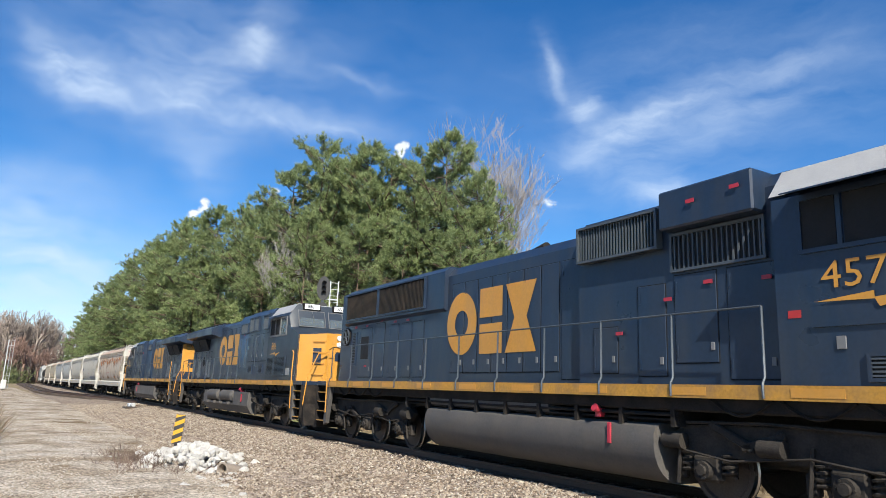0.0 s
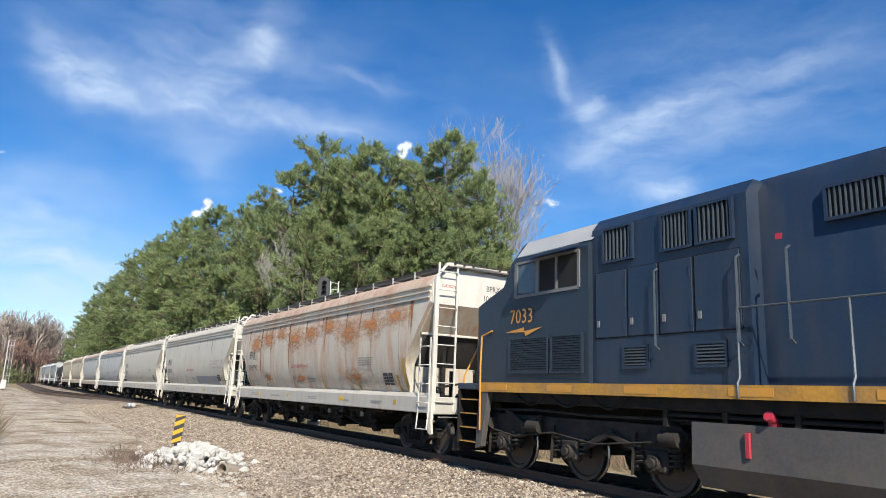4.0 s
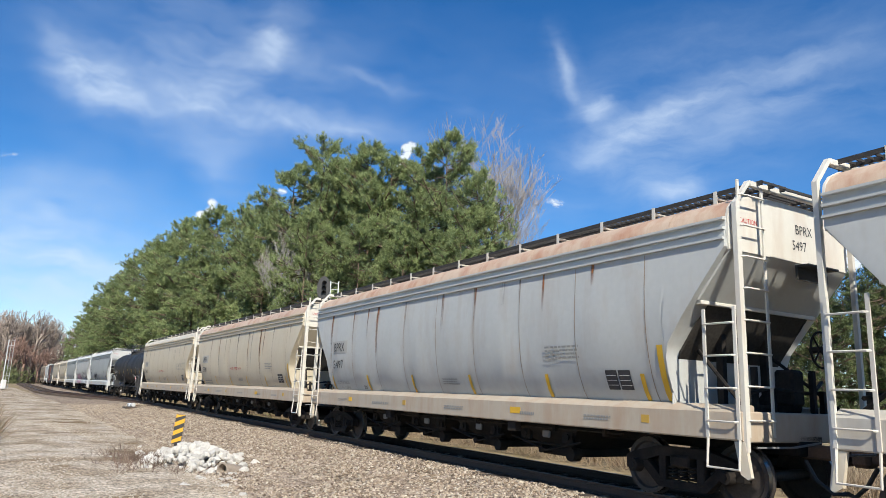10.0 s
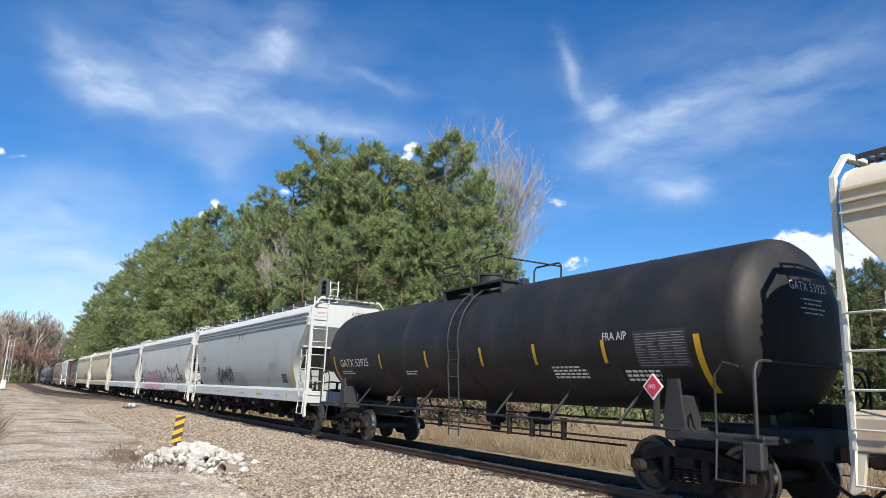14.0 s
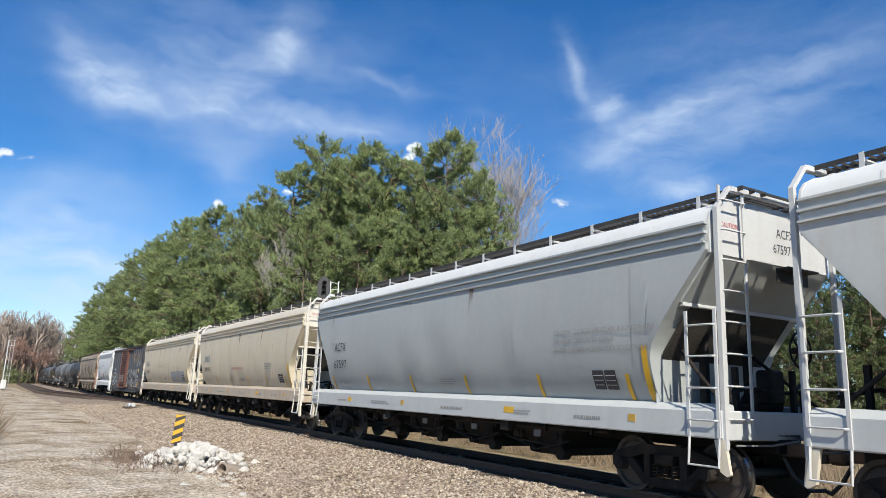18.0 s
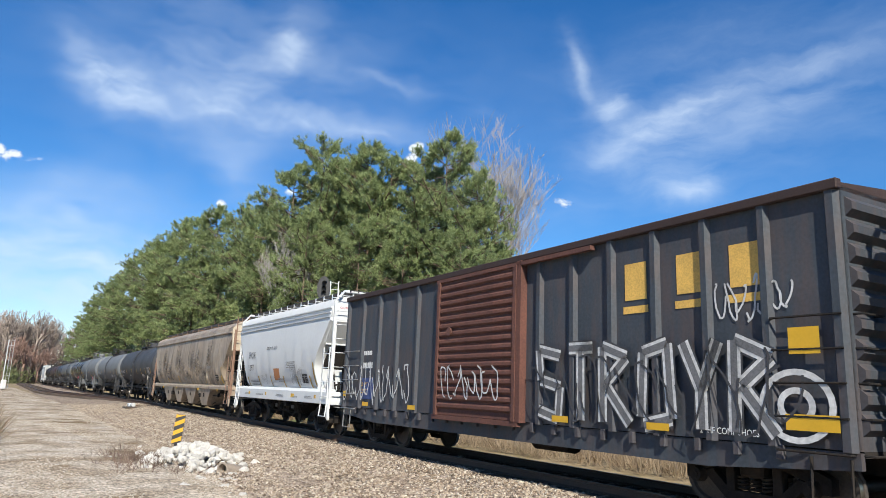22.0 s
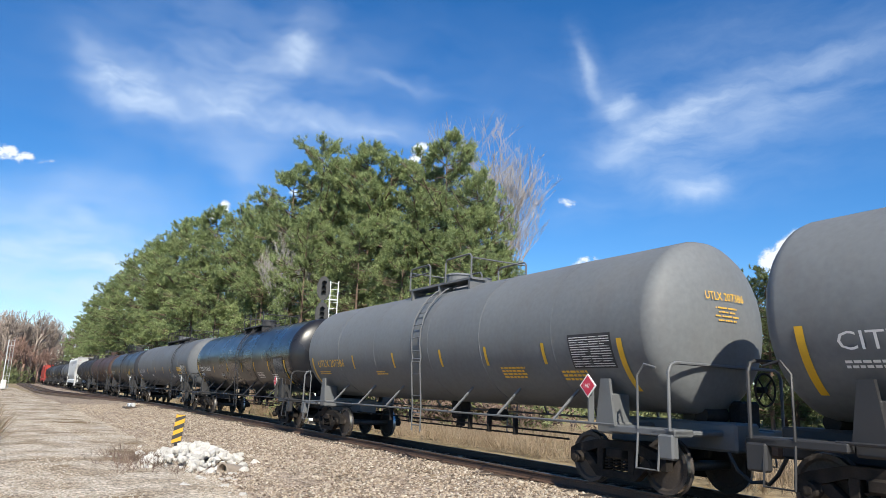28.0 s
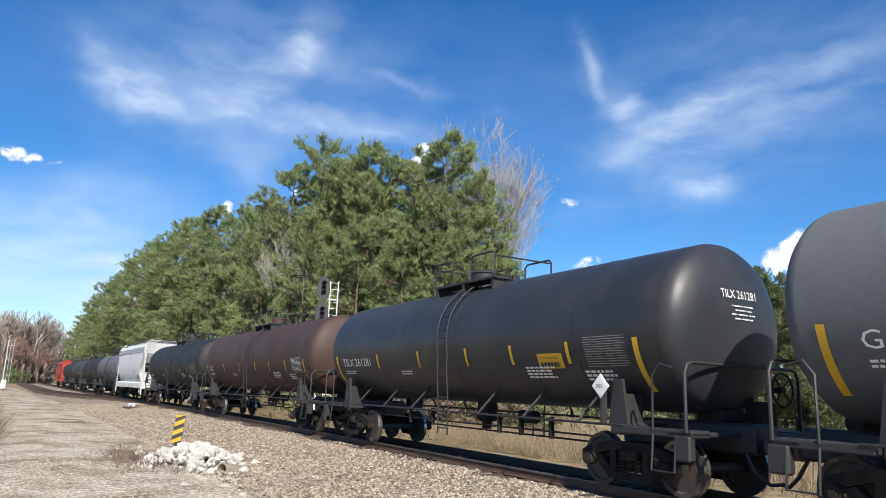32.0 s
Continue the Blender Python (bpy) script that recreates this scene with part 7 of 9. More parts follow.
    spray_w = material("white_spray", (0.52, 0.52, 0.51), 0.7, var=0.4, scale=2.5, fine=14)
    spray_d = material("dark_spray", (0.05, 0.05, 0.055), 0.7, var=0.25)
    yf = lambda z: -W - 0.083
    g, edge, core = Mb(), Mb(), Mb()
    n = 6
    for i in range(n):
        cx = 1.9 + i * 0.86
        w, h, zb = 0.62, 1.25, 1.12
        shapes = [[(0, .1), (.9, 0), (1, .45), (.1, .55), (0, 1), (1, .9)], [(0, 1), (1, 1), (.5, 1), (.5, 0)], [(0, 0), (0, 1), (.9, .85), (.1, .5), (1, 0)], [(0, .1), (.1, .9), (.9, 1), (1, .1), (.1, 0)], [(0, 1), (.5, .45), (1, 1), (.5, .45), (.5, 0)], [(0, 0), (.05, 1), (.95, .8), (.2, .5), (1, 0)]][i]
        for (a, b), (c, d) in zip(shapes, shapes[1:]):
            x0, z0, x1, z1 = cx + a * w, zb + b * h, cx + c * w, zb + d * h
            ln = math.hypot(x1 - x0, z1 - z0)
            for mb, half, lift in ((edge, 0.135, 0.0), (g, 0.105, 0.003), (core, 0.055, 0.006)):
                nx, nz = -(z1 - z0) / ln * half, (x1 - x0) / ln * half
                mb.add([(x0 + nx, yf(0) - lift, z0 + nz), (x1 + nx, yf(0) - lift, z1 + nz), (x1 - nx, yf(0) - lift, z1 - nz), (x0 - nx, yf(0) - lift, z0 - nz)], [(0, 1, 2, 3)])
    part("graffiti", edge, spray_d, car, "dark outline of large graffiti")
    part("graffiti", core, material("grey_spray", (0.13, 0.13, 0.135), 0.7, var=0.4, scale=2.5), car, "grey fill of large graffiti")
    part("graffiti", g, spray_w, car, "large white graffiti")
    g2 = Mb()
    scrawl(g2, 1.6, 1.0, 5.6, 1.3, lambda z: yf(z) - 0.009, 41, 12, 0.035)
    part("graffiti", g2, spray_d, car, "dark sprayed graffiti")
    g3 = scrawl(Mb(), -hx + 0.2, 1.1, 4.2, 1.2, lambda z: -W - 0.08, 43, 14, 0.04)
    part("graffiti", g3, spray_w, car, "white sprayed scrawl")
    g4 = scrawl(Mb(), d0 + 0.3, 1.3, 2.3, 0.9, lambda z: -W - 0.172, 44, 8, 0.035)
    part("graffiti", g4, spray_w, car, "white sprayed scrawl")
    ring = Mb()
    for rr in (0.52, 0.26):
        for k in range(24):
            a0, a1 = 2 * math.pi * k / 24, 2 * math.pi * (k + 1) / 24
            f = lambda a, r: (hx - 0.7 + r * math.cos(a), -W - 0.088, 1.5 + r * 0.9 * math.sin(a))
            ring.add([f(a0, rr), f(a1, rr), f(a1, rr - 0.09), f(a0, rr - 0.09)], [(0, 1, 2, 3)])
    part("graffiti", ring, spray_w, car, "white sprayed rings")
    g5 = scrawl(Mb(), hx - 1.9, 2.6, 1.2, 0.7, lambda z: -W - 0.01, 45, 7, 0.03)
    part("graffiti", g5, spray_w, car, "white sprayed scrawl")
    return car


# ------------------------------------------------------------ locomotives
M_NAVY = material("navy_locomotive_paint", (0.014, 0.028, 0.056), 0.36, 0, var=0.22, scale=0.8, fine=18, bump=0.03, dirt=(0.06, 0.055, 0.05), dirt_amount=0.35, dirt_scale=(1.5, 1.5, 0.3))
M_GREYBLUE = material("grey_blue_cab_paint", (0.020, 0.030, 0.045), 0.45, 0, var=0.2, scale=0.8, fine=18, bump=0.03)
M_GOLD = material("golden_yellow_paint", (0.56, 0.265, 0.038), 0.45, 0, var=0.12, scale=1.2, fine=20, bump=0.03, dirt=(0.35, 0.22, 0.1), dirt_amount=0.3)
M_GOLDDIRT = material("dirty_gold_stripe", (0.46, 0.235, 0.035), 0.6, 0, var=0.3, scale=2, fine=20, bump=0.05, dirt=(0.22, 0.14, 0.08), dirt_amount=0.7, dirt_scale=(1.2, 1, 1))
M_TANKGREY = material("dusty_grey_fuel_tank", (0.075, 0.07, 0.067), 0.75, 0, var=0.25, scale=1.2, fine=22, bump=0.1, dirt=(0.13, 0.11, 0.09), dirt_amount=0.5, dirt_scale=(1, 1, 1))
M_SCREEN = material("black_radiator_screen", (0.012, 0.013, 0.015), 0.8, 0.2, var=0.3, bump=0.1)
M_RAILING = material("grey_handrail", (0.08, 0.095, 0.11), 0.5, 0.3, var=0.15, bump=0.02)
M_ROOFGREY = material("pale_grey_cab_roof", (0.34, 0.34, 0.34), 0.6, 0, var=0.15)
M_RED = plain("red_label", (0.40, 0.03, 0.05), 0.5)
M_LAMP = plain("headlight_lens", (0.8, 0.8, 0.78), 0.1)
M_GLASS = bpy.data.materials.new("cab_glass")
M_GLASS.use_nodes = True
_g = M_GLASS.node_tree.nodes["Principled BSDF"]
_g.inputs["Base Color"].default_value = (0.35, 0.42, 0.45, 1)
_g.inputs["Transmission Weight"].default_value = 0.75
_g.inputs["Roughness"].default_value = 0.03
_g.inputs["IOR"].default_value = 1.45

LOCO_WHEEL = wheelset_mesh(0.533, "loco_wheelset")


M_LOCOFRAME = material("dusty_locomotive_truck", (0.030, 0.027, 0.025), 0.85, 0.1, var=0.35, scale=4, fine=35, bump=0.3, dirt=(0.09, 0.075, 0.06), dirt_amount=0.5, dirt_scale=(1, 1, 1), spec=0.2)


def loco_truck_meshes(style):
    mb = Mb()
    for sy in (-1, 1):
        y0, y1 = sy * 1.02, sy * 1.18
        if style == "ge":
            mb.prism([(-2.75, 0.98), (-2.6, 1.12), (2.6, 1.12), (2.75, 0.98), (2.55, 0.72), (1.6, 0.66), (1.3, 0.82), (0.6, 0.82), (0.3, 0.66), (-0.3, 0.66), (-0.6, 0.82), (-1.3, 0.82), (-1.6, 0.66), (-2.55, 0.72)], 1, y0, y1)
        else:
            mb.prism([(-2.8, 0.95), (-2.5, 1.16), (-1.2, 1.2), (1.2, 1.2), (2.5, 1.16), (2.8, 0.95), (2.5, 0.70), (1.5, 0.74), (-1.5, 0.74), (-2.5, 0.70)], 1, y0, y1)
        for ax in (-2.1, 0.0, 2.1):
            mb.box(ax - 0.24, ax + 0.24, sy * 1.04, sy * 1.22, 0.36, 0.76, 0.05)
            mb.cyl((ax, sy * 1.16, 0.53), (ax, sy * 1.30, 0.53), 0.16, 0.13, n=14)
            for d in (-0.36, 0.36):
                mb.cyl((ax + d, sy * 1.08, 0.5), (ax + d, sy * 1.08, 0.78), 0.085, n=10)
    mb.box(-2.6, 2.6, -0.5, 0.5, 0.6, 1.0, 0.05)
    frame_me = mb.mesh("truck", M_LOCOFRAME)
    rod = Mb()
    for sy in (-1, 1):
        for a in (-1.35, 1.1):
            rod.box(a - 0.7, a + 0.1, sy * 1.2, sy * 1.27, 0.86, 0.98, 0.02, Matrix.Translation((a, 0, 0.9)) @ Matrix.Rotation(radians(24 if a < 0 else -24), 4, "Y") @ Matrix.Translation((-a, 0, -0.9)))
            rod.box(a - 0.1, a + 0.6, sy * 1.2, sy * 1.27, 0.86, 0.97, 0.02, Matrix.Translation((a, 0, 0.9)) @ Matrix.Rotation(radians(-18 if a < 0 else 18), 4, "Y") @ Matrix.Translation((-a, 0, -0.9)))
        for a in (-2.6, -0.95, 2.5):
            rod.cyl((a - 0.18, sy * 1.28, 0.92), (a + 0.18, sy * 1.28, 0.92), 0.12, n=12)
        for ax in (-2.1, 0.0, 2.1):
            for d in (-0.36, 0.36):
                pts = [(ax + d + 0.10 * math.cos(2 * math.pi * 4 * i / 28), sy * (1.13 + 0.0) + 0.10 * math.sin(2 * math.pi * 4 * i / 28), 0.46 + 0.32 * i / 28) for i in range(29)]
                rod.tube(pts, 0.022, 4)
            rod.cyl((ax, sy * 1.28, 0.53), (ax, sy * 1.335, 0.53), 0.09, 0.075, n=12)
            for k in range(6):
                q = 2 * math.pi * k / 6
                rod.cyl((ax + 0.115 * math.cos(q), sy * 1.28, 0.53 + 0.115 * math.sin(q)), (ax + 0.115 * math.cos(q), sy * 1.315, 0.53 + 0.115 * math.sin(q)), 0.018, n=6)
            rod.tube([(ax - 0.5, sy * 1.22, 0.30), (ax - 0.45, sy * 1.24, 0.62), (ax - 0.42, sy * 1.22, 0.98)], 0.03, 5)
            rod.box(ax - 0.60, ax - 0.42, sy * 1.02, sy * 1.16, 0.36, 0.66, 0.03)
        rod.tube([(-2.5, sy * 1.26, 0.80), (-1.6, sy * 1.30, 0.70), (-0.4, sy * 1.28, 0.84), (0.8, sy * 1.30, 0.72), (2.2, sy * 1.27, 0.86)], 0.018, 5)
        rod.tube([(-2.4, sy * 1.24, 1.2), (-1.0, sy * 1.25, 1.24), (0.6, sy * 1.25, 1.2), (2.4, sy * 1.24, 1.22)], 0.025, 5)
    return frame_me, rod.mesh("brake_cylinder", M_LOCOFRAME)


LOCO_TRUCK = {k: loco_truck_meshes(k) for k in ("ge", "emd")}


def emblem(mb, x0, x1, z0, z1, y):
    """Three heavy plain shapes in a row: a ring, two blocks, a bow."""
    w = (x1 - x0) / 3.0
    h = z1 - z0
    n = 36
    cx, cz = x0 + w * 0.55, z0 + h / 2
    for k in range(n):
        a0, a1 = 2 * math.pi * k / n, 2 * math.pi * (k + 1) / n
        p = lambda a, s: (cx + w * 0.56 * s * math.cos(a), y, cz + h * 0.5 * (s * 0.92 if s < 1 else 1) * math.sin(a))
        mb.add([p(a0, 1), p(a1, 1), p(a1, 0.45), p(a0, 0.45)], [(0, 1, 2, 3)])
    def quad(pts):
        mb.add([(x0 + w * a, y, z0 + h * b) for a, b in pts], [tuple(range(len(pts)))])
    quad([(1.22, 0.55), (1.22, 1.0), (1.98, 1.0), (1.98, 0.55)])
    quad([(1.22, 0.0), (1.22, 0.45), (1.98, 0.45), (1.98, 0.0)])
    quad([(2.08, 1.0), (3.0, 1.0), (2.72, 0.5), (2.36, 0.5)])
    quad([(2.08, 0.0), (3.0, 0.0), (2.72, 0.5), (2.36, 0.5)])
    return mb


def locomotive(label, style, flip, number, L=22.3):
    car = empty("locomotive", label, "locomotive", "locomotives of the train")
    F = -1 if flip else 1

    def P(name, mb, mat, parent=None, lab="", smooth=35):
        if style == "ge" and name not in ("deck", "side_stripe", "handrail", "walkway_rail", "reflector", "pilot", "step_well", "step_guard", "snow_plough", "underframe"):
            mb.v = [(x + 0.38 * min(max(x - 7.6, 0) / 0.6, 1.0) if z > 1.73 else x, y, z) for x, y, z in mb.v]
        if flip:
            mb.v = [(-x, y, z) for x, y, z in mb.v]
        return part(name, mb, mat, parent or car, lab, smooth)

    hl = L / 2
    deck0, deck1 = -hl + 0.75, hl - 0.75
    # frame, deck and yellow side stripe
    P("underframe", Mb().box(deck0 + 0.9, deck1 - 0.9, -1.4, 1.4, 1.36, 1.6, 0.03), M_BLACK)
    P("centre_sill", Mb().box(deck0 + 0.3, deck1 - 0.3, -0.55, 0.55, 0.86, 1.37, 0.03), M_BLACK)
    pipes = Mb()
    for k, (yy, zz, rr) in enumerate(((-1.36, 1.30, 0.03), (-1.30, 1.22, 0.022), (-1.22, 1.32, 0.022), (-1.12, 1.18, 0.035))):
        pipes.tube([(-4.4, yy, zz), (0.0, yy, zz - 0.01), (4.6, yy, zz)], rr, 6)
    for k in range(9):
        pipes.box(-4.3 + k * 1.1, -4.22 + k * 1.1, -1.42, -0.6, 1.12, 1.38)
    P("pipework", pipes, M_BLACK)
    P("deck", Mb().box(deck0, deck1, -1.53, 1.53, 1.60, 1.74, 0.015), M_NAVY)
    stripe = Mb()
    for sy in (-1, 1):
        stripe.box(deck0 + 0.9, deck1 - 0.9, sy * 1.535, sy * 1.545, 1.56, 1.755)
    st = P("side_stripe", stripe, M_GOLDDIRT)
    n = 10
    for i in range(n):
        x = deck0 + 1.4 + (deck1 - deck0 - 3.0) * i / (n - 1)
        P("reflector", Mb().box(x - 0.35, x + 0.35, -1.552, -1.546, 1.60, 1.72), M_GOLD, st)
    for sx in (-1, 1):
        X = sx * (hl - 0.75)
        P("pilot", Mb().box(X - sx * 0.08, X, -1.53, 1.53, 0.42, 1.60, 0.02), M_FRAME)
        for sy in (-1, 1):
            P("step_well", Mb().box(X - sx * 0.95, X - sx * 0.08, sy * 0.92, sy * 0.98, 0.55, 1.60), M_FRAME)
            P("step_guard", Mb().prism([(X - sx * 0.90, 1.6), (X - sx * 1.25, 1.6), (X - sx * 1.0, 0.42), (X - sx * 0.80, 0.36)], 1, sy * 1.40, sy * 1.53), M_TANKGREY)
        P("snow_plough", Mb().prism([(X, 0.25), (X + sx * 0.30, 0.22), (X + sx * 0.05, 0.95), (X, 0.95)], 1, -1.45, 1.45), M_FRAME)
        for sy in (-1, 1):
            for i in range(4):
                z = 0.46 + i * 0.30
                P("step", Mb().box(X - sx * 0.88, X - sx * 0.10, sy * 1.12, sy * 1.50, z, z + 0.04).box(X - sx * 0.88, X - sx * 0.10, sy * 1.49, sy * 1.505, z + 0.005, z + 0.035), M_BLACK)
                P("step_edge", Mb().box(X - sx * 0.86, X - sx * 0.12, sy * 1.505, sy * 1.515, z + 0.01, z + 0.035), M_GOLDDIRT)
            hrl = Mb()
            hrl.tube([(X - sx * 1.0, sy * 1.56, 0.75), (X - sx * 1.0, sy * 1.58, 2.1), (X - sx * 1.0, sy * 1.56, 2.75), (X - sx * 1.3, sy * 1.5, 2.85)], 0.021, 6)
            hrl.tube([(X + sx * 0.02, sy * 1.45, 0.9), (X + sx * 0.02, sy * 1.35, 1.9), (X - sx * 0.05, sy * 0.95, 2.75), (X - sx * 0.05, sy * 0.6, 2.8), (X - sx * 0.05, sy * 0.6, 1.75)], 0.021, 6)
            hrl.tube([(X - sx * 0.05, sy * 0.35, 1.75), (X - sx * 0.05, sy * 0.35, 2.75), (X - sx * 0.05, sy * 0.95, 2.75)], 0.022, 6)
            P("handrail", hrl, M_GOLD, None, "yellow step handrail")
        coupler(car, F * sx * hl)
        hs = Mb()
        for k in range(4):
            y = -0.45 - k * 0.13
            hs.tube([(X + sx * 0.02, y, 1.0), (X + sx * 0.22, y, 0.8), (X + sx * 0.25, y + 0.03, 0.45)], 0.026, 6)
        P("air_hose", hs, M_HOSE)
    # fuel tank between the trucks
    if style == "ge":
        ft0, ft1 = -4.0, 4.0
        prof = [(-1.45, 1.22), (-1.47, 0.62), (-1.25, 0.30), (1.25, 0.30), (1.47, 0.62), (1.45, 1.22)]
    else:
        ft0, ft1 = -3.1, 4.2
        prof = [(-1.30, 1.15), (-1.42, 1.10), (-1.47, 0.98), (-1.475, 0.82), (-1.45, 0.66), (-1.38, 0.50), (-1.28, 0.38), (-1.14, 0.28), (-0.98, 0.23), (0.98, 0.23), (1.14, 0.28), (1.28, 0.38), (1.38, 0.50), (1.45, 0.66), (1.475, 0.82), (1.47, 0.98), (1.42, 1.10), (1.30, 1.15)]
    if style == "ge" and not flip:
        # lower where the air reservoirs sit
        low = [(a, min(b, 0.70)) for a, b in prof]
        cuts = [(ft0, prof), (ft0 + 0.55, prof), (ft0 + 0.80, low), (ft0 + 5.65, low), (ft0 + 5.70, prof), (ft1, prof)]
        ft = Mb().loft([[(x, a, b) for a, b in pr_] for x, pr_ in cuts])
        for yy in (-1.44, 1.38):
            ft.prism([(ft0 + 3.0, 0.68), (ft0 + 3.5, 0.68), (ft0 + 3.3, 0.86), (ft0 + 3.15, 0.86)], 1, yy, yy + 0.06)
    else:
        ft = Mb().loft([[(ft0, a, b) for a, b in prof], [(ft1, a, b) for a, b in prof]])
    tank = P("fuel_tank", ft, M_TANKGREY, None, "dusty grey fuel tank", smooth=30)
    P("sight_glass", Mb().box(ft1 - 1.0, ft1 - 0.92, -1.50, -1.46, 0.78, 1.12, 0.01), M_RED, tank)
    P("filler_cap", Mb().cyl((ft1 - 1.3, -1.42, 1.32), (ft1 - 1.3, -1.5, 1.36), 0.07, n=12).box(ft1 - 1.36, ft1 - 1.24, -1.42, -1.3, 1.2, 1.34), M_RED, tank)
    if style == "ge" and not flip:
        for xa in (ft0 + 1.0, ft0 + 3.5):
            r = Mb().cyl((xa, -1.30, 1.02), (xa + 1.9, -1.30, 1.02), 0.27, n=20)
            r.cyl((xa - 0.12, -1.30, 1.02), (xa, -1.30, 1.02), 0.16, 0.27, n=20).cyl((xa + 1.9, -1.30, 1.02), (xa + 2.02, -1.30, 1.02), 0.27, 0.16, n=20)
            for d in (0.25, 1.6):
                r.box(xa + d, xa + d + 0.06, -1.6, -1.1, 0.62, 0.74)
            P("air_reservoir", r, M_TANKGREY)
    elif style == "emd":
        P("air_reservoir", Mb().cyl((ft0 + 0.05, -1.22, 1.34), (ft0 + 4.6, -1.22, 1.34), 0.16, n=14), M_TANKGREY)
    # trucks
    fm, rm = LOCO_TRUCK[style]
    for sx in (-1, 1):
        x = F * sx * 7.05
        t = mesh_part("truck", fm, car, pose(x, 0, 0), "three-axle locomotive truck")
        mesh_part("brake_cylinder", rm, t, pose(0, 0, 0, 0, 0, 0 if sx > 0 else 180))
        for ax in (-2.1, 0.0, 2.1):
            w = mesh_part("wheelset", LOCO_WHEEL, t, pose(ax, 0, 0.533))
            spinning.append((w, (ax, 0, 0.533), 0.533))
    for sx in (-1, 1):
        for k in range(3):
            a = sx * 7.05 - 1.8 + k * 1.1
            pts = [(a + 1.0 * i / 8, -1.42, 1.55 - 0.22 * math.sin(math.pi * i / 8)) for i in range(9)]
            P("safety_chain", Mb().tube(pts, 0.02, 5), M_FRAME)
    # handrail along the walkway
    r0, r1 = (-9.8, 2.0) if style == "ge" else (-9.4, 6.2)
    if style == "ge" and flip:
        r0, r1 = (-9.6, 3.1)
    hr = Mb()
    hr.tube([(r0, -1.5, 2.82), (r1, -1.5, 2.82)], 0.016, 6)
    hr.tube([(r0, 1.5, 2.82), (r1, 1.5, 2.82)], 0.02, 6)
    rail_ob = P("walkway_rail", hr, M_RAILING)
    k = int((r1 - r0) / 1.45)
    sta = Mb()
    sta.tube([(0, -1.555, 1.58), (0, -1.555, 1.78), (0, -1.5, 1.86), (0, -1.5, 2.82)], 0.020, 6)
    sme = sta.mesh("stanchion", M_RAILING)
    for i in range(k + 1):
        x = r0 + (r1 - r0) * i / k
        mesh_part("stanchion", sme, rail_ob, pose(F * x, 0, 0))
        mesh_part("stanchion", sme, rail_ob, pose(F * x, 0, 0, 0, 0, 180))

    def door(x0, x1, z0, z1, y, slats=0, mat=M_NAVY):
        d = Mb().box(x0, x1, -y - 0.018, -y + 0.01, z0, z1, 0.006)
        d.box(x0 + 0.03, x0 + 0.06, -y - 0.03, -y - 0.018, z0 + 0.1, z0 + 0.3).box(x0 + 0.03, x0 + 0.06, -y - 0.03, -y - 0.018, z1 - 0.3, z1 - 0.1)
        ob = P("door", d, mat)
        P("door_gap", Mb().box(x0 - 0.016, x1 + 0.016, -y - 0.006, -y + 0.006, z0 - 0.016, z1 + 0.016), M_SCREEN, ob)
        P("latch", Mb().box(x1 - 0.12, x1 - 0.05, -y - 0.035, -y - 0.018, z0 + 0.18, z0 + 0.30, 0.005), M_SHOE, ob)
        if slats:
            s = Mb()
            for i in range(slats):
                u = x0 + 0.08 + (x1 - x0 - 0.16) * (i + 0.5) / slats
                s.box(u - 0.008, u + 0.012, -y - 0.03, -y - 0.018, z0 + 0.06, z0 + (z1 - z0) * 0.62)
            P("grille", s, M_RAILING, ob)
        return ob

    def louvre(name, x0, x1, y, z0, z1, count, upright=True, mat=None, deep=0.05):
        back = P(name, Mb().box(x0, x1, -y, -y + 0.03, z0, z1), M_SCREEN)
        fr = Mb()
        w = 0.045
        fr.box(x0 - w, x1 + w, -y - deep, -y + 0.01, z1, z1 + w).box(x0 - w, x1 + w, -y - deep, -y + 0.01, z0 - w, z0)
        fr.box(x0 - w, x0, -y - deep, -y + 0.01, z0, z1).box(x1, x1 + w, -y - deep, -y + 0.01, z0, z1)
        P("frame", fr, mat or M_NAVY, back)
        sl = Mb()
        for i in range(count):
            if upright:
                u = x0 + (x1 - x0) * (i + 0.5) / count
                sl.box(u - 0.012, u + 0.012, -y - deep * 0.7, -y - 0.002, z0, z1)
            else:
                u = z0 + (z1 - z0) * (i + 0.5) / count
                sl.box(x0, x1, -y - deep * 0.7, -y - 0.002, u - 0.012, u + 0.012)
        P("slat", sl, M_BLACK if mat is M_NAVY else (mat or M_RAILING), back)

    if style == "ge":
        hoodend, rad1 = (-9.55, -5.0) if flip else (-9.87, -3.6)
        hy = 0.95
        P("hood", Mb().prism([(-hy, 1.74), (-hy, 4.50), (-hy + 0.14, 4.66), (hy - 0.14, 4.66), (hy, 4.50), (hy, 1.74)], 0, rad1 - 0.05, 0.6), M_NAVY)
        P("hood_rear", Mb().prism([(-hy, 1.74), (-hy, 4.2), (hy, 4.2), (hy, 1.74)], 0, hoodend + 0.06, rad1), M_NAVY)
        # radiator with wide overhang
        rad = Mb()
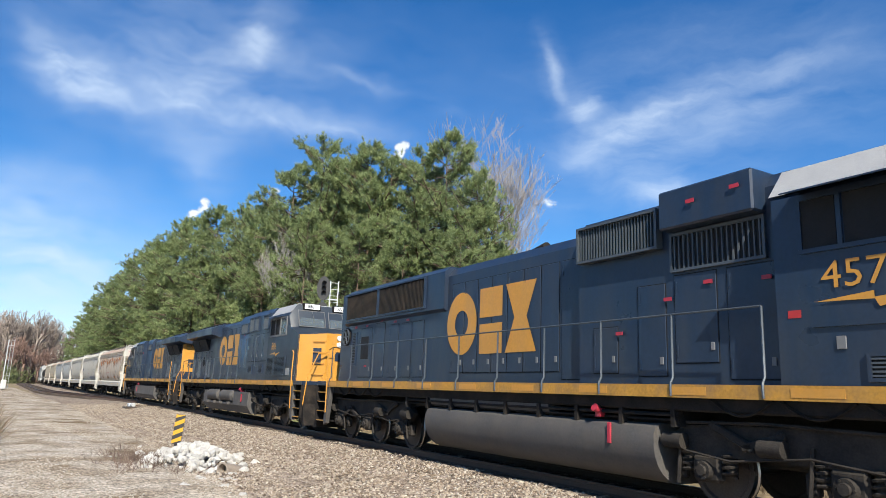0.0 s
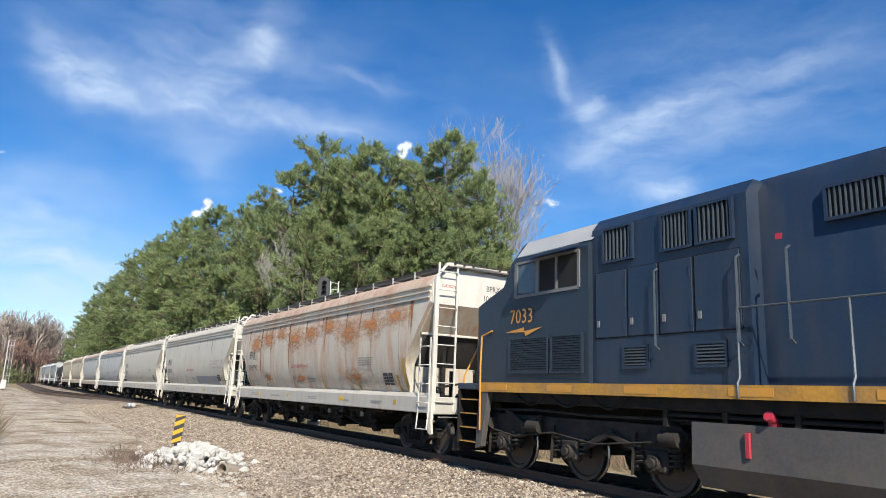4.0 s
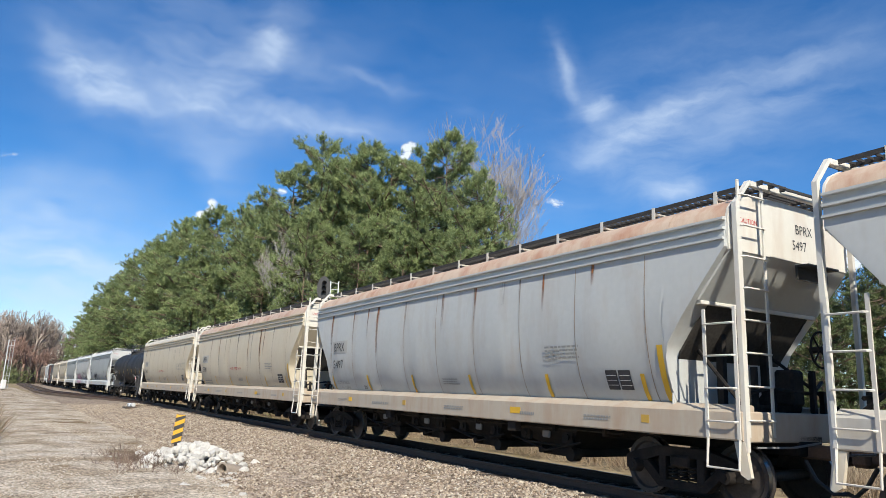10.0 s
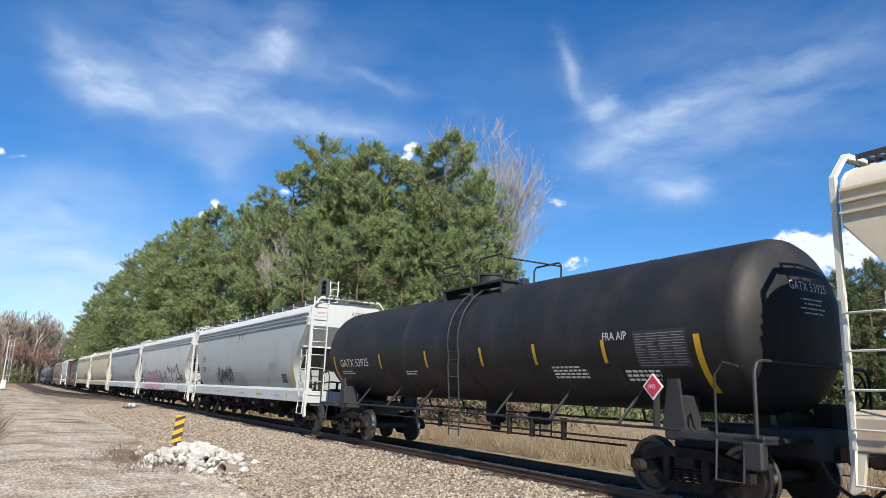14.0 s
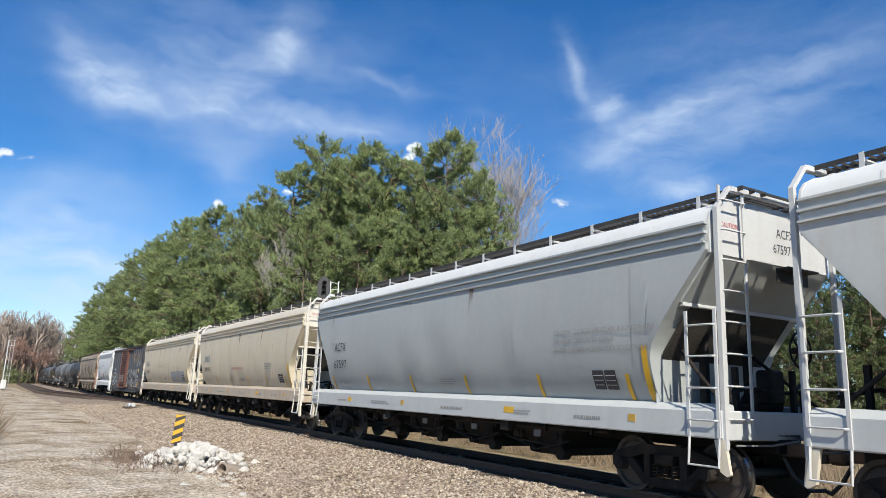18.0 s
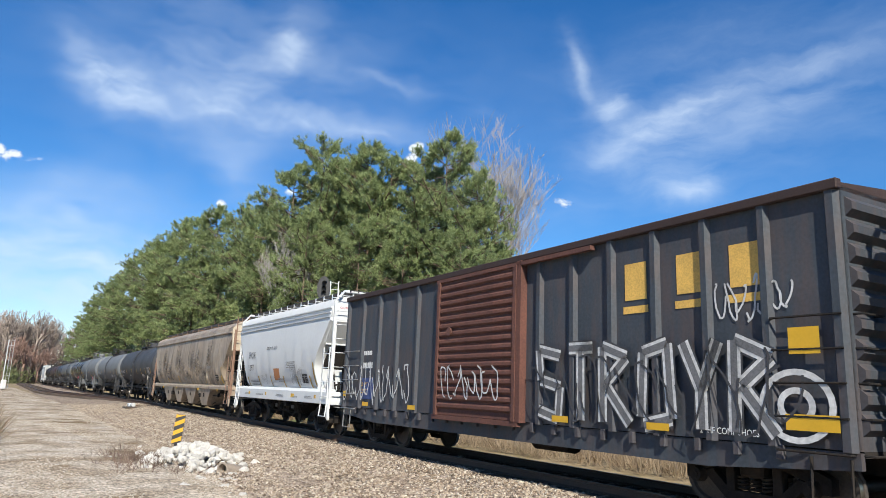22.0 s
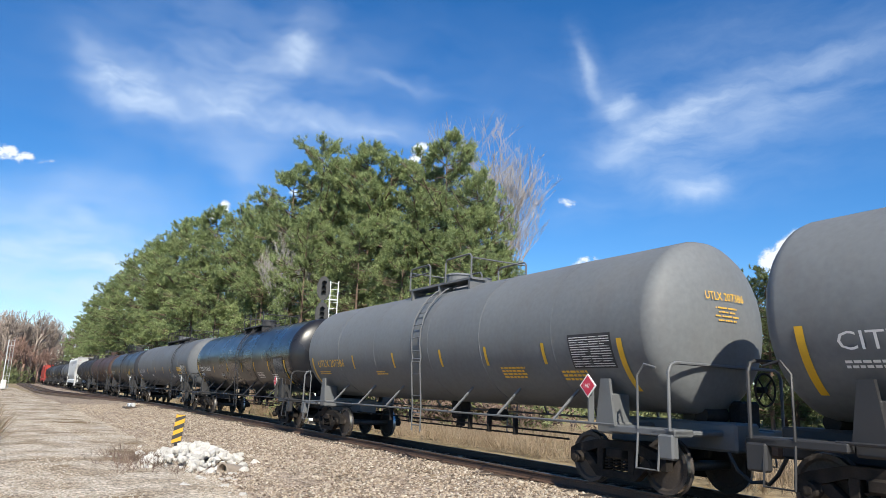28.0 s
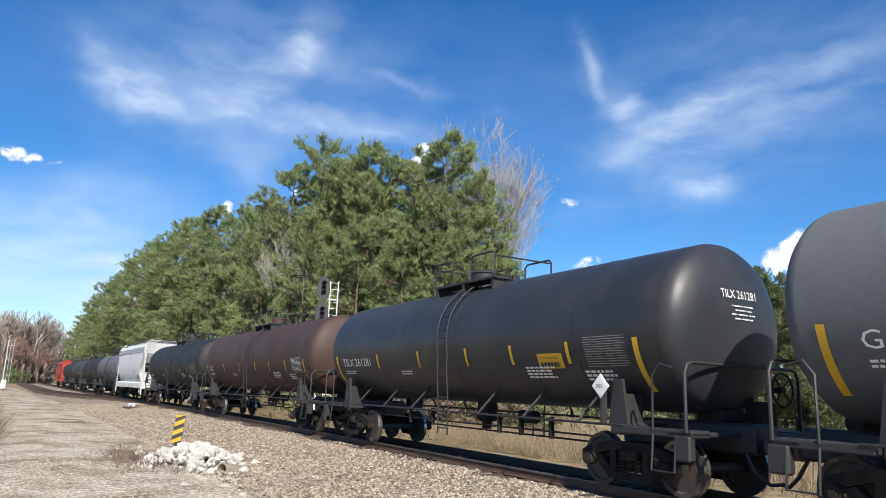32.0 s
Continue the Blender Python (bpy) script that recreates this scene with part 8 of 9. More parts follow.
        rad.loft([[(hoodend - 0.45, y * 0.86, z) for y, z in ((-1.50, 4.16), (-1.50, 4.42), (-0.85, 4.68), (0.85, 4.68), (1.50, 4.42), (1.50, 4.16), (0.95, 4.05), (-0.95, 4.05))]] +
                 [[(x, y, z) for y, z in ((-1.50, 4.12), (-1.50, 4.44), (-0.85, 4.72), (0.85, 4.72), (1.50, 4.44), (1.50, 4.12), (0.95, 4.0), (-0.95, 4.0))] for x in (hoodend + 0.1, rad1)])
        P("radiator_housing", rad, M_NAVY, None, "wide overhanging radiator housing", smooth=20)
        P("radiator_screen", Mb().box(hoodend + 0.3, rad1 - 0.3, -0.8, 0.8, 4.72, 4.80, 0.02), M_SCREEN)
        P("hood_end", Mb().box(hoodend, hoodend + 0.06, -hy, hy, 1.74, 4.1), M_GOLD, None, "golden yellow hood end")
        P("hood_end_skirt", Mb().box(hoodend - 0.006, hoodend, -hy, hy, 1.74, 2.25), M_NAVY)
        em = Mb()
        for k in range(30):
            a0, a1 = 2 * math.pi * k / 30, 2 * math.pi * (k + 1) / 30
            em.add([(hoodend - 0.008, 0.35 + 0.28 * math.cos(a0), 2.75 + 0.3 * math.sin(a0)), (hoodend - 0.008, 0.35 + 0.28 * math.cos(a1), 2.75 + 0.3 * math.sin(a1)), (hoodend - 0.008, 0.35 + 0.14 * math.cos(a1), 2.75 + 0.14 * math.sin(a1)), (hoodend - 0.008, 0.35 + 0.14 * math.cos(a0), 2.75 + 0.14 * math.sin(a0))], [(0, 1, 2, 3)])
        em.box(hoodend - 0.01, hoodend - 0.004, -0.55, -0.05, 2.5, 3.05)
        P("emblem", em, M_NAVY)
        gi = Mb()
        for i in range(4):
            z = 2.6 + i * 0.38
            gi.tube([(hoodend, -0.1, z), (hoodend - 0.08, -0.1, z), (hoodend - 0.08, 0.4, z), (hoodend, 0.4, z)], 0.018, 5)
        P("grab_iron", gi, M_GOLD)
        P("headlight", Mb().cyl((hoodend - 0.50, -0.1, 4.30), (hoodend - 0.40, -0.1, 4.30), 0.1, n=14).cyl((hoodend - 0.50, -0.1, 4.53), (hoodend - 0.40, -0.1, 4.53), 0.1, n=14), M_LAMP)
        if number and flip:
            ob = lettering(car, number, 0, 0, 0, 0.26, M_INK)
            ob.matrix_local = pose(F * (hoodend - 0.03), -0.75, 3.82, 90, 0, 90)
        # screens and doors below the overhang
        sc = Mb()
        for x0, x1 in ((hoodend + 0.5, hoodend + 2.1), (hoodend + 2.25, hoodend + 3.9)):
            sc.prism([(-hy - 0.02, 3.35), (-hy - 0.30, 3.98), (-hy, 3.98)], 0, x0, x1)
        P("radiator_screen", sc, M_SCREEN)
        fan = Mb().cyl((hoodend + 2.9, -hy - 0.03, 2.75), (hoodend + 2.9, -hy - 0.01, 2.75), 0.26, n=20)
        P("fan", fan, M_SCREEN)
        for x0, x1, s in ((0.15, 0.7, 8), (0.75, 1.35, 0), (1.4, 2.15, 8), (2.25, 3.25, 0), (3.35, 3.9, 6), (3.95, 4.5, 6)):
            door(hoodend + x0, hoodend + x1, 1.82, 3.28, hy, s)
        for i in range(6):
            door(rad1 + 0.1 + i * 0.68, rad1 + 0.1 + i * 0.68 + 0.64, 1.84, 4.3, hy, 0)
        P("exhaust_stack", Mb().box(-2.9, -2.1, -0.3, 0.3, 4.66, 4.84, 0.03), M_TANKGREY)
        hn = Mb()
        for k in range(3):
            hn.cyl((-1.0 + k * 0.05, -0.2 + k * 0.14, 4.80), (-0.6, -0.2 + k * 0.14, 4.82), 0.05, 0.1, n=10)
        hn.box(-1.05, -0.95, -0.3, 0.2, 4.66, 4.8)
        P("horn", hn, M_BLACK)
        # auxiliary and blower cabinet, flush with the cab
        ac0, ac1 = 0.5, 6.2
        P("equipment_cabinet", Mb().prism([(-1.38, 1.74), (-1.38, 4.52), (-1.2, 4.74), (1.2, 4.74), (1.38, 4.52), (1.38, 1.74)], 0, 2.95, ac1), M_NAVY)
        P("blower_cabinet", Mb().prism([(-1.1, 1.74), (-1.1, 4.55), (-0.95, 4.78), (0.95, 4.78), (1.1, 4.55), (1.1, 1.74)], 0, 0.45, 3.0), M_NAVY)
        louvre("grille", 0.9, 1.9, 1.12, 3.95, 4.35, 14)
        for x0, x1 in ((3.2, 3.8), (3.95, 4.5), (5.2, 5.85)):
            louvre("grille", x0, x1, 1.39, 3.9, 4.45, 7)
        for x0, x1 in ((3.1, 3.9), (3.95, 4.6), (4.65, 5.3), (5.35, 6.1)):
            door(x0, x1, 2.55, 3.7, 1.385, 0)
        for x in (3.4, 4.9):
            louvre("louvre", x, x + 0.5, 1.39, 2.05, 2.35, 6, upright=False, deep=0.03)
        grab = Mb()
        for x in (2.3, 3.08, 4.62):
            grab.tube([(x, -1.42, 2.3), (x, -1.5, 2.35), (x, -1.5, 3.55), (x, -1.42, 3.6)], 0.02, 5)
        P("grab_iron", grab, M_RAILING)
        # cab and nose
        cy = 1.48
        cab = Mb().loft([[(6.2, y, z) for y, z in ((-cy, 1.74), (-cy, 4.25), (-1.15, 4.70), (1.15, 4.70), (cy, 4.25), (cy, 1.74))],
                         [(8.2, y, z) for y, z in ((-cy, 1.74), (-cy, 4.25), (-1.15, 4.70), (1.15, 4.70), (cy, 4.25), (cy, 1.74))],
                         [(8.5, y, z) for y, z in ((-cy, 1.74), (-cy, 3.75), (-1.15, 3.8), (1.15, 3.8), (cy, 3.75), (cy, 1.74))]])
        cab_ob = P("cab", cab, M_GREYBLUE, None, "dark grey-blue driver's cab", smooth=20)
        P("cab_roof", Mb().loft([[(x, y, z) for y, z in ((-1.42, 4.36), (-1.12, 4.74), (1.12, 4.74), (1.42, 4.36), (1.1, 4.68), (-1.1, 4.68))] for x in (6.15, 8.15)]), M_ROOFGREY, cab_ob)
        for x0, x1 in ((6.5, 7.05), (7.13, 7.6), (7.7, 8.05)):
            wn_ = P("side_window", Mb().box(x0, x1, -cy - 0.012, -cy - 0.004, 3.55, 4.15), M_SCREEN if x0 < 7.65 else M_GLASS, cab_ob)
        wf = Mb()
        for x in (6.45, 7.09, 7.65, 8.09):
            wf.box(x - 0.03, x + 0.03, -cy - 0.03, -cy, 3.5, 4.2)
        wf.box(6.45, 8.1, -cy - 0.03, -cy, 3.47, 3.53).box(6.45, 8.1, -cy - 0.03, -cy, 4.17, 4.22)
        P("window_frame", wf, M_SHOE, cab_ob)
        P("sun_visor", Mb().prism([(-cy, 4.30), (-cy - 0.42, 4.16), (-cy - 0.42, 4.18), (-cy, 4.33)], 0, 6.45, 7.75), M_NAVY, cab_ob)
        ws = Mb()
        for y0, y1 in ((-1.12, -0.12), (0.12, 1.12)):
            ws.add([(8.515, y0, 3.86), (8.515, y1, 3.86), (8.265, y1, 4.42), (8.265, y0, 4.42)], [(0, 1, 2, 3)])
        P("windscreen", ws, M_GLASS, cab_ob, "raked windscreen panes")
        wk = Mb()
        for y0, y1 in ((-1.16, -0.08), (0.08, 1.16)):
            pts = [(8.53, y0, 3.83), (8.53, y1, 3.83), (8.27, y1, 4.46), (8.27, y0, 4.46), (8.53, y0, 3.83)]
            wk.tube(pts, 0.022, 5)
            wk.tube([(8.31, (y0 + y1) / 2, 4.46), (8.47, (y0 + y1) / 2 + 0.1, 4.0)], 0.01, 4)
        P("windscreen_frame", wk, M_SHOE, cab_ob)
        for y in (-0.62, 0.62):
            nb = P("number_board", Mb().box(8.13, 8.33, y - 0.36, y + 0.36, 4.50, 4.76, 0.02), M_BLACK, cab_ob)
            P("number_panel", Mb().box(8.33, 8.34, y - 0.31, y + 0.31, 4.53, 4.73), M_WHITE, nb)
            if number and not flip:
                ob = lettering(nb, number, 0, 0, 0, 0.2, M_INK)
                ob.matrix_local = pose(8.726, y - 0.19, 4.56, 90, 0, 90)
        nose = Mb()
        nose.loft([[(8.45, -cy, 1.74), (8.45, -cy, 3.78), (8.45, 0, 3.85), (8.45, cy, 3.78), (8.45, cy, 1.74)],
                   [(9.47, -cy, 1.74), (9.47, -cy, 3.42), (9.47, 0, 3.55), (9.47, cy, 3.42), (9.47, cy, 1.74)]])
        P("nose", nose, M_GREYBLUE, cab_ob)
        nf = Mb()
        nf.loft([[(9.45, -cy - 0.004, 1.74), (9.45, -cy - 0.004, 3.43), (9.45, 0, 3.57), (9.45, cy + 0.004, 3.43), (9.45, cy + 0.004, 1.74)],
                 [(10.05, -0.62, 1.74), (10.05, -0.62, 3.50), (10.05, 0, 3.52), (10.05, 0.62, 3.50), (10.05, 0.62, 1.74)]])
        P("nose_front", nf, M_GOLD, cab_ob, "golden yellow nose", smooth=15)
        P("headlight", Mb().cyl((10.03, -0.12, 3.35), (10.11, -0.12, 3.35), 0.1, n=14).cyl((10.03, -0.12, 3.1), (10.11, -0.12, 3.1), 0.1, n=14), M_LAMP, cab_ob)
        ng = Mb()
        for i in range(4):
            z = 2.0 + i * 0.4
            ng.tube([(9.77, -1.0, z), (9.85, -1.04, z), (10.07, -0.7, z), (10.01, -0.66, z)], 0.018, 5)
        P("grab_iron", ng, M_GOLD, cab_ob)
        ne = Mb()
        ne.prism([(9.77, -1.0), (9.97, -0.76), (9.975, -0.77), (9.78, -1.01)], 2, 2.35, 2.95)
        ne.box(10.052, 10.058, -0.25, 0.25, 2.5, 2.85)
        P("emblem", ne, M_NAVY, cab_ob)
        for x0 in (6.37, 7.35):
            louvre("louvre", x0, x0 + 0.82, cy + 0.012, 1.98, 2.62, 14, upright=False, mat=M_GREYBLUE, deep=0.04)
        em = Mb()
        if flip:
            emblem(em, -0.2, 3.6, 2.5, 4.0, -hy - 0.03)
        else:
            emblem(em, -3.58, 0.25, 2.5, 4.0, -hy - 0.03)
        ob = part("emblem", em, M_GOLD, car, "large golden emblem on the hood")
        if number:
            xs = 6.77 if not flip else -8.6
            lettering(car, number, xs, -cy - 0.02, 2.95, 0.42, M_GOLD, stretch=0.95)
            bolt = Mb()
            bolt.add([(xs - 0.15, -cy - 0.02, 2.78), (xs + 0.5, -cy - 0.02, 2.86), (xs + 0.5, -cy - 0.02, 2.78), (xs + 1.1, -cy - 0.02, 2.84), (xs + 0.55, -cy - 0.02, 2.68), (xs + 0.52, -cy - 0.02, 2.76)], [(0, 5, 2, 1), (2, 5, 4, 3)])
            part("emblem", bolt, M_GOLD, car)
        if not flip:
            dp = Mb()
            for k in range(24):
                a0, a1 = 2 * math.pi * k / 24, 2 * math.pi * (k + 1) / 24
                f = lambda a, r: (9.15 + r * math.cos(a), -cy - 0.01, 2.1 + r * math.sin(a))
                dp.add([f(a0, 0.2), f(a1, 0.2), f(a1, 0.18), f(a0, 0.18)], [(0, 1, 2, 3)])
            P("emblem", dp, M_INK_GREY)
            lettering(car, "(DP)", 9.0, -cy - 0.012, 2.04, 0.14, M_INK_GREY)
            P("data_panel", Mb().box(8.3, 8.65, -cy - 0.012, -cy, 1.95, 2.2), M_INK_GREY)
        for x in (-3.4, -1.2, 2.4):
            P("warning_label", Mb().box(x, x + 0.1, -(1.39 if x > 1.6 else hy) - 0.03, -(1.39 if x > 1.6 else hy) - 0.02, 3.72, 3.8), M_RED)
    else:
        hy = 0.95
        # wide flared radiator at the rear
        P("hood_rear", Mb().prism([(-hy, 1.74), (-hy, 3.55), (-1.06, 3.62), (-1.06, 4.58), (-0.9, 4.72), (0.9, 4.72), (1.06, 4.58), (1.06, 3.62), (hy, 3.55), (hy, 1.74)], 0, -9.6, -3.1), M_NAVY)
        P("hood_end", Mb().box(-10.15, -9.55, -hy, hy, 1.74, 4.66, 0.04), M_NAVY)
        louvre("radiator_screen", -9.4, -7.05, 1.07, 3.74, 4.52, 32, deep=0.05, mat=M_NAVY)
        louvre("radiator_screen", -6.93, -4.1, 1.07, 3.74, 4.52, 36, deep=0.05, mat=M_NAVY)
        for i in range(3):
            P("cooling_fan", Mb().cyl((-7.4 + i * 1.6, 0, 4.6), (-7.4 + i * 1.6, 0, 4.74), 0.62, n=24), M_BLACK)
        P("hand_brake", Mb().cyl((-9.54, -hy - 0.05, 3.2), (-9.54, -hy - 0.01, 3.2), 0.3, n=20), M_BLACK)
        fanw = Mb()
        for k in range(6):
            a = math.pi * k / 3
            fanw.tube([(-9.54, -hy - 0.07, 3.2), (-9.54 + 0.25 * math.cos(a), -hy - 0.07, 3.2 + 0.25 * math.sin(a))], 0.022, 5)
        fanw.tube([(-9.54 + 0.26 * math.cos(math.pi * k / 10), -hy - 0.07, 3.2 + 0.26 * math.sin(math.pi * k / 10)) for k in range(21)], 0.022, 5)
        P("brake_wheel", fanw, M_RAILING)
        P("hood", Mb().prism([(-hy, 1.74), (-hy, 4.45), (-hy + 0.2, 4.68), (hy - 0.2, 4.68), (hy, 4.45), (hy, 1.74)], 0, -3.1, 2.15), M_NAVY)
        for x0, x1, z1 in ((-8.54, -7.59, 3.4), (-7.4, -6.7, 3.5), (-6.4, -5.8, 3.4), (-5.6, -5.0, 3.4), (-4.9, -4.3, 3.4)):
            door(x0, x1, 1.9, z1, hy, 0)
        P("door_window", Mb().box(-8.35, -7.8, -hy - 0.03, -hy - 0.02, 2.45, 3.15, 0.01), M_SCREEN)
        louvre("louvre", -9.05, -8.8, hy + 0.005, 2.3, 3.3, 20, upright=False, deep=0.03)
        for i in range(7):
            door(-2.85 + i * 0.60, -2.85 + i * 0.60 + 0.56, 2.0, 4.2, hy, 0)
        door(1.4, 2.1, 1.85, 4.2, hy, 0)
        P("horn", Mb().cyl((-0.4, -0.3, 4.78), (0.1, -0.3, 4.8), 0.06, 0.12, n=10).cyl((-0.4, -0.05, 4.78), (0.1, -0.05, 4.8), 0.06, 0.12, n=10).box(-0.5, -0.4, -0.35, 0.1, 4.66, 4.82), M_BLACK)
        # taller clean-air room with big grilles
        P("dynamic_brake_housing", Mb().prism([(-1.12, 1.74), (-1.12, 4.6), (-0.95, 4.82), (0.95, 4.82), (1.12, 4.6), (1.12, 1.74)], 0, 2.1, 6.42), M_NAVY)
        louvre("grille", 2.25, 4.15, 1.16, 4.02, 4.62, 26, deep=0.14, mat=M_RAILING)
        P("blower_box", Mb().box(4.35, 6.1, -1.42, 1.42, 4.22, 4.86, 0.03), M_NAVY)
        louvre("grille", 4.4, 6.05, 1.13, 3.6, 4.15, 18, deep=0.05, mat=M_RAILING)
        for x0, x1, z0, z1 in ((2.5, 3.1, 1.95, 2.75), (3.6, 4.2, 1.9, 3.4), (4.4, 5.2, 2.1, 3.5), (5.4, 6.2, 1.85, 3.5)):
            door(x0, x1, z0, z1, 1.12, 0)
        cy = 1.48
        cab_ob = P("cab", Mb().prism([(-cy, 1.74), (-cy, 4.25), (-1.15, 4.68), (1.15, 4.68), (cy, 4.25), (cy, 1.74)], 0, 6.42, 9.3), M_NAVY, None, "navy driver's cab")
        P("cab_roof", Mb().loft([[(x, y, z) for y, z in ((-1.5, 4.30), (-1.15, 4.74), (1.15, 4.74), (1.5, 4.30), (1.1, 4.66), (-1.1, 4.66))] for x in (6.4, 9.3)]), M_ROOFGREY, cab_ob)
        for x0, x1 in ((6.85, 7.3), (7.4, 8.1), (8.2, 8.9)):
            P("side_window", Mb().box(x0, x1, -cy - 0.012, -cy - 0.004, 3.5, 4.15), M_SCREEN, cab_ob)
        wf = Mb().box(6.8, 8.95, -cy - 0.035, -cy, 3.44, 3.5).box(6.8, 8.95, -cy - 0.035, -cy, 4.15, 4.21)
        for x in (6.82, 7.35, 8.15, 8.93):
            wf.box(x - 0.03, x + 0.03, -cy - 0.035, -cy, 3.5, 4.15)
        P("window_frame", wf, M_NAVY, cab_ob)
        P("sun_visor", Mb().prism([(-cy, 4.30), (-cy - 0.40, 4.18), (-cy - 0.40, 4.20), (-cy, 4.33)], 0, 6.8, 8.9), M_NAVY, cab_ob)
        nose = Mb().loft([[(9.3, y, z) for y, z in ((-cy, 1.74), (-cy, 3.7), (0, 3.9), (cy, 3.7), (cy, 1.74))], [(10.2, y, z) for y, z in ((-0.8, 1.74), (-0.8, 3.3), (0, 3.4), (0.8, 3.3), (0.8, 1.74))]])
        P("nose", nose, M_GOLD, cab_ob)
        P("cab_sill", Mb().box(6.9, 9.2, -cy - 0.03, -cy, 2.48, 2.54), M_NAVY, cab_ob)
        for x in (7.2, 8.15):
            P("latch", Mb().box(x, x + 0.12, -cy - 0.02, -cy, 2.2, 2.36, 0.005), M_SHOE, cab_ob)
        louvre("louvre", 7.6, 7.85, cy + 0.01, 1.85, 2.1, 5, upright=False, deep=0.03)
        em = Mb()
        emblem(em, -3.02, 0.6, 2.42, 3.95, -hy - 0.03)
        part("emblem", em, M_GOLD, car, "large golden emblem on the hood")
        lettering(car, number, 7.06, -cy - 0.02, 2.96, 0.5, M_GOLD, stretch=1.1)
        bolt = Mb().add([(6.95, -cy - 0.02, 2.80), (7.7, -cy - 0.02, 2.88), (7.7, -cy - 0.02, 2.80), (8.4, -cy - 0.02, 2.86), (7.75, -cy - 0.02, 2.68), (7.7, -cy - 0.02, 2.78)], [(0, 5, 2, 1), (2, 5, 4, 3)])
        part("emblem", bolt, M_GOLD, car)
        for x, z in ((-8.9, 3.45), (-8.05, 3.45), (-7.0, 3.55), (-6.1, 3.45), (-8.05, 2.2), (-5.3, 3.45), (4.2, 3.1), (5.0, 3.3), (6.0, 3.25), (4.95, 4.55), (5.75, 4.6), (3.1, 2.6)):
            P("warning_label", Mb().box(x, x + 0.16, -(1.43 if z > 4.4 else (1.14 if x > 2 else hy)) - 0.03, -(1.43 if z > 4.4 else (1.14 if x > 2 else hy)) - 0.02, z, z + 0.06), M_RED)
        P("flag_decal", Mb().box(6.58, 6.76, -cy - 0.008, -cy - 0.003, 2.62, 2.72), M_INK_RED)
    return car

# ------------------------------------------------------------ the train, car by car


def hopper_paint(name, base, rust=(0.30, 0.16, 0.08), amount=0.25, cut=0.56, var=0.05):
    return material(name, base, 0.55, 0, var=var, scale=0.5, fine=9, bump=0.04, dirt=rust, dirt_amount=amount, dirt_scale=(1.3, 1.3, 0.28), dirt_cut=cut)


H_GREY = hopper_paint("pale_grey_hopper_paint", (0.512, 0.480, 0.412), amount=0.12)
H_RUST = hopper_paint("rust_stained_hopper_paint", (0.512, 0.472, 0.400), (0.42, 0.19, 0.07), 0.75, 0.52)
H_CREAM = hopper_paint("cream_hopper_paint", (0.528, 0.464, 0.352), amount=0.18)
H_COOL = hopper_paint("cool_grey_hopper_paint", (0.44, 0.452, 0.442), (0.32, 0.2, 0.12), 0.3, 0.58)
H_BLUEGREY = hopper_paint("blue_grey_hopper_paint", (0.338, 0.359, 0.359), (0.25, 0.24, 0.22), 0.2)
H_WHITE = hopper_paint("clean_white_hopper_paint", (0.576, 0.592, 0.601), (0.4, 0.4, 0.4), 0.1)
H_BROWN = hopper_paint("grimy_brown_hopper_paint", (0.34, 0.275, 0.21), (0.11, 0.085, 0.065), 0.8, 0.50, 0.14)
S_GREY = hopper_paint("dirty_white_sill", (0.446, 0.421, 0.373), (0.3, 0.22, 0.15), 0.4, 0.52)
S_TAN = hopper_paint("tan_stained_sill", (0.421, 0.365, 0.292), (0.34, 0.2, 0.11), 0.5, 0.5)
S_COOL = hopper_paint("pale_grey_sill", (0.446, 0.462, 0.462), (0.3, 0.3, 0.28), 0.25)
R_CREAM = hopper_paint("cream_roof", (0.561, 0.510, 0.416), (0.45, 0.3, 0.2), 0.3)
R_WHITE = hopper_paint("white_roof", (0.595, 0.603, 0.595), (0.45, 0.38, 0.3), 0.2)
R_RUST = hopper_paint("rust_streaked_roof", (0.527, 0.408, 0.306), (0.34, 0.13, 0.06), 0.7, 0.48)
T_WHITE = hopper_paint("off_white_ladders", (0.561, 0.544, 0.493), (0.35, 0.2, 0.12), 0.35, 0.55)
T_GREY = hopper_paint("light_grey_ladders", (0.468, 0.476, 0.476), (0.3, 0.2, 0.14), 0.2)
T_RUSTY = hopper_paint("rusty_brown_ladders", (0.22, 0.13, 0.09), (0.1, 0.06, 0.04), 0.5)

HAMMER = ("DO NOT HAMMER ON CAR", 6.0, 2.2, 0.17, M_INK_RED)
CAUT = [("CAUTION  DO NOT USE STEAM, BOILING WATER", 11.5, 2.62, 0.13, M_INK_GREY), ("OR SHARP OBJECTS TO CLEAN", 11.5, 2.46, 0.13, M_INK_GREY), ("ENTER CAR WITH CLEAN SOFT SOLED SHOES", 11.5, 2.30, 0.13, M_INK_GREY)]
LOADS = lambda a, b: [("LD LMT " + a + " LB", 0.67, 1.67, 0.14, M_INK_GREY), ("LT WT  " + b + " LB", 0.72, 1.52, 0.14, M_INK_GREY)]
NOTE = []

cars = []


def couple(ob, front, length, bogie):
    """Put a car into the train: its front coupler's place up the line at the start, its length and its half truck spacing."""
    cars.append((ob, front + length / 2, bogie))


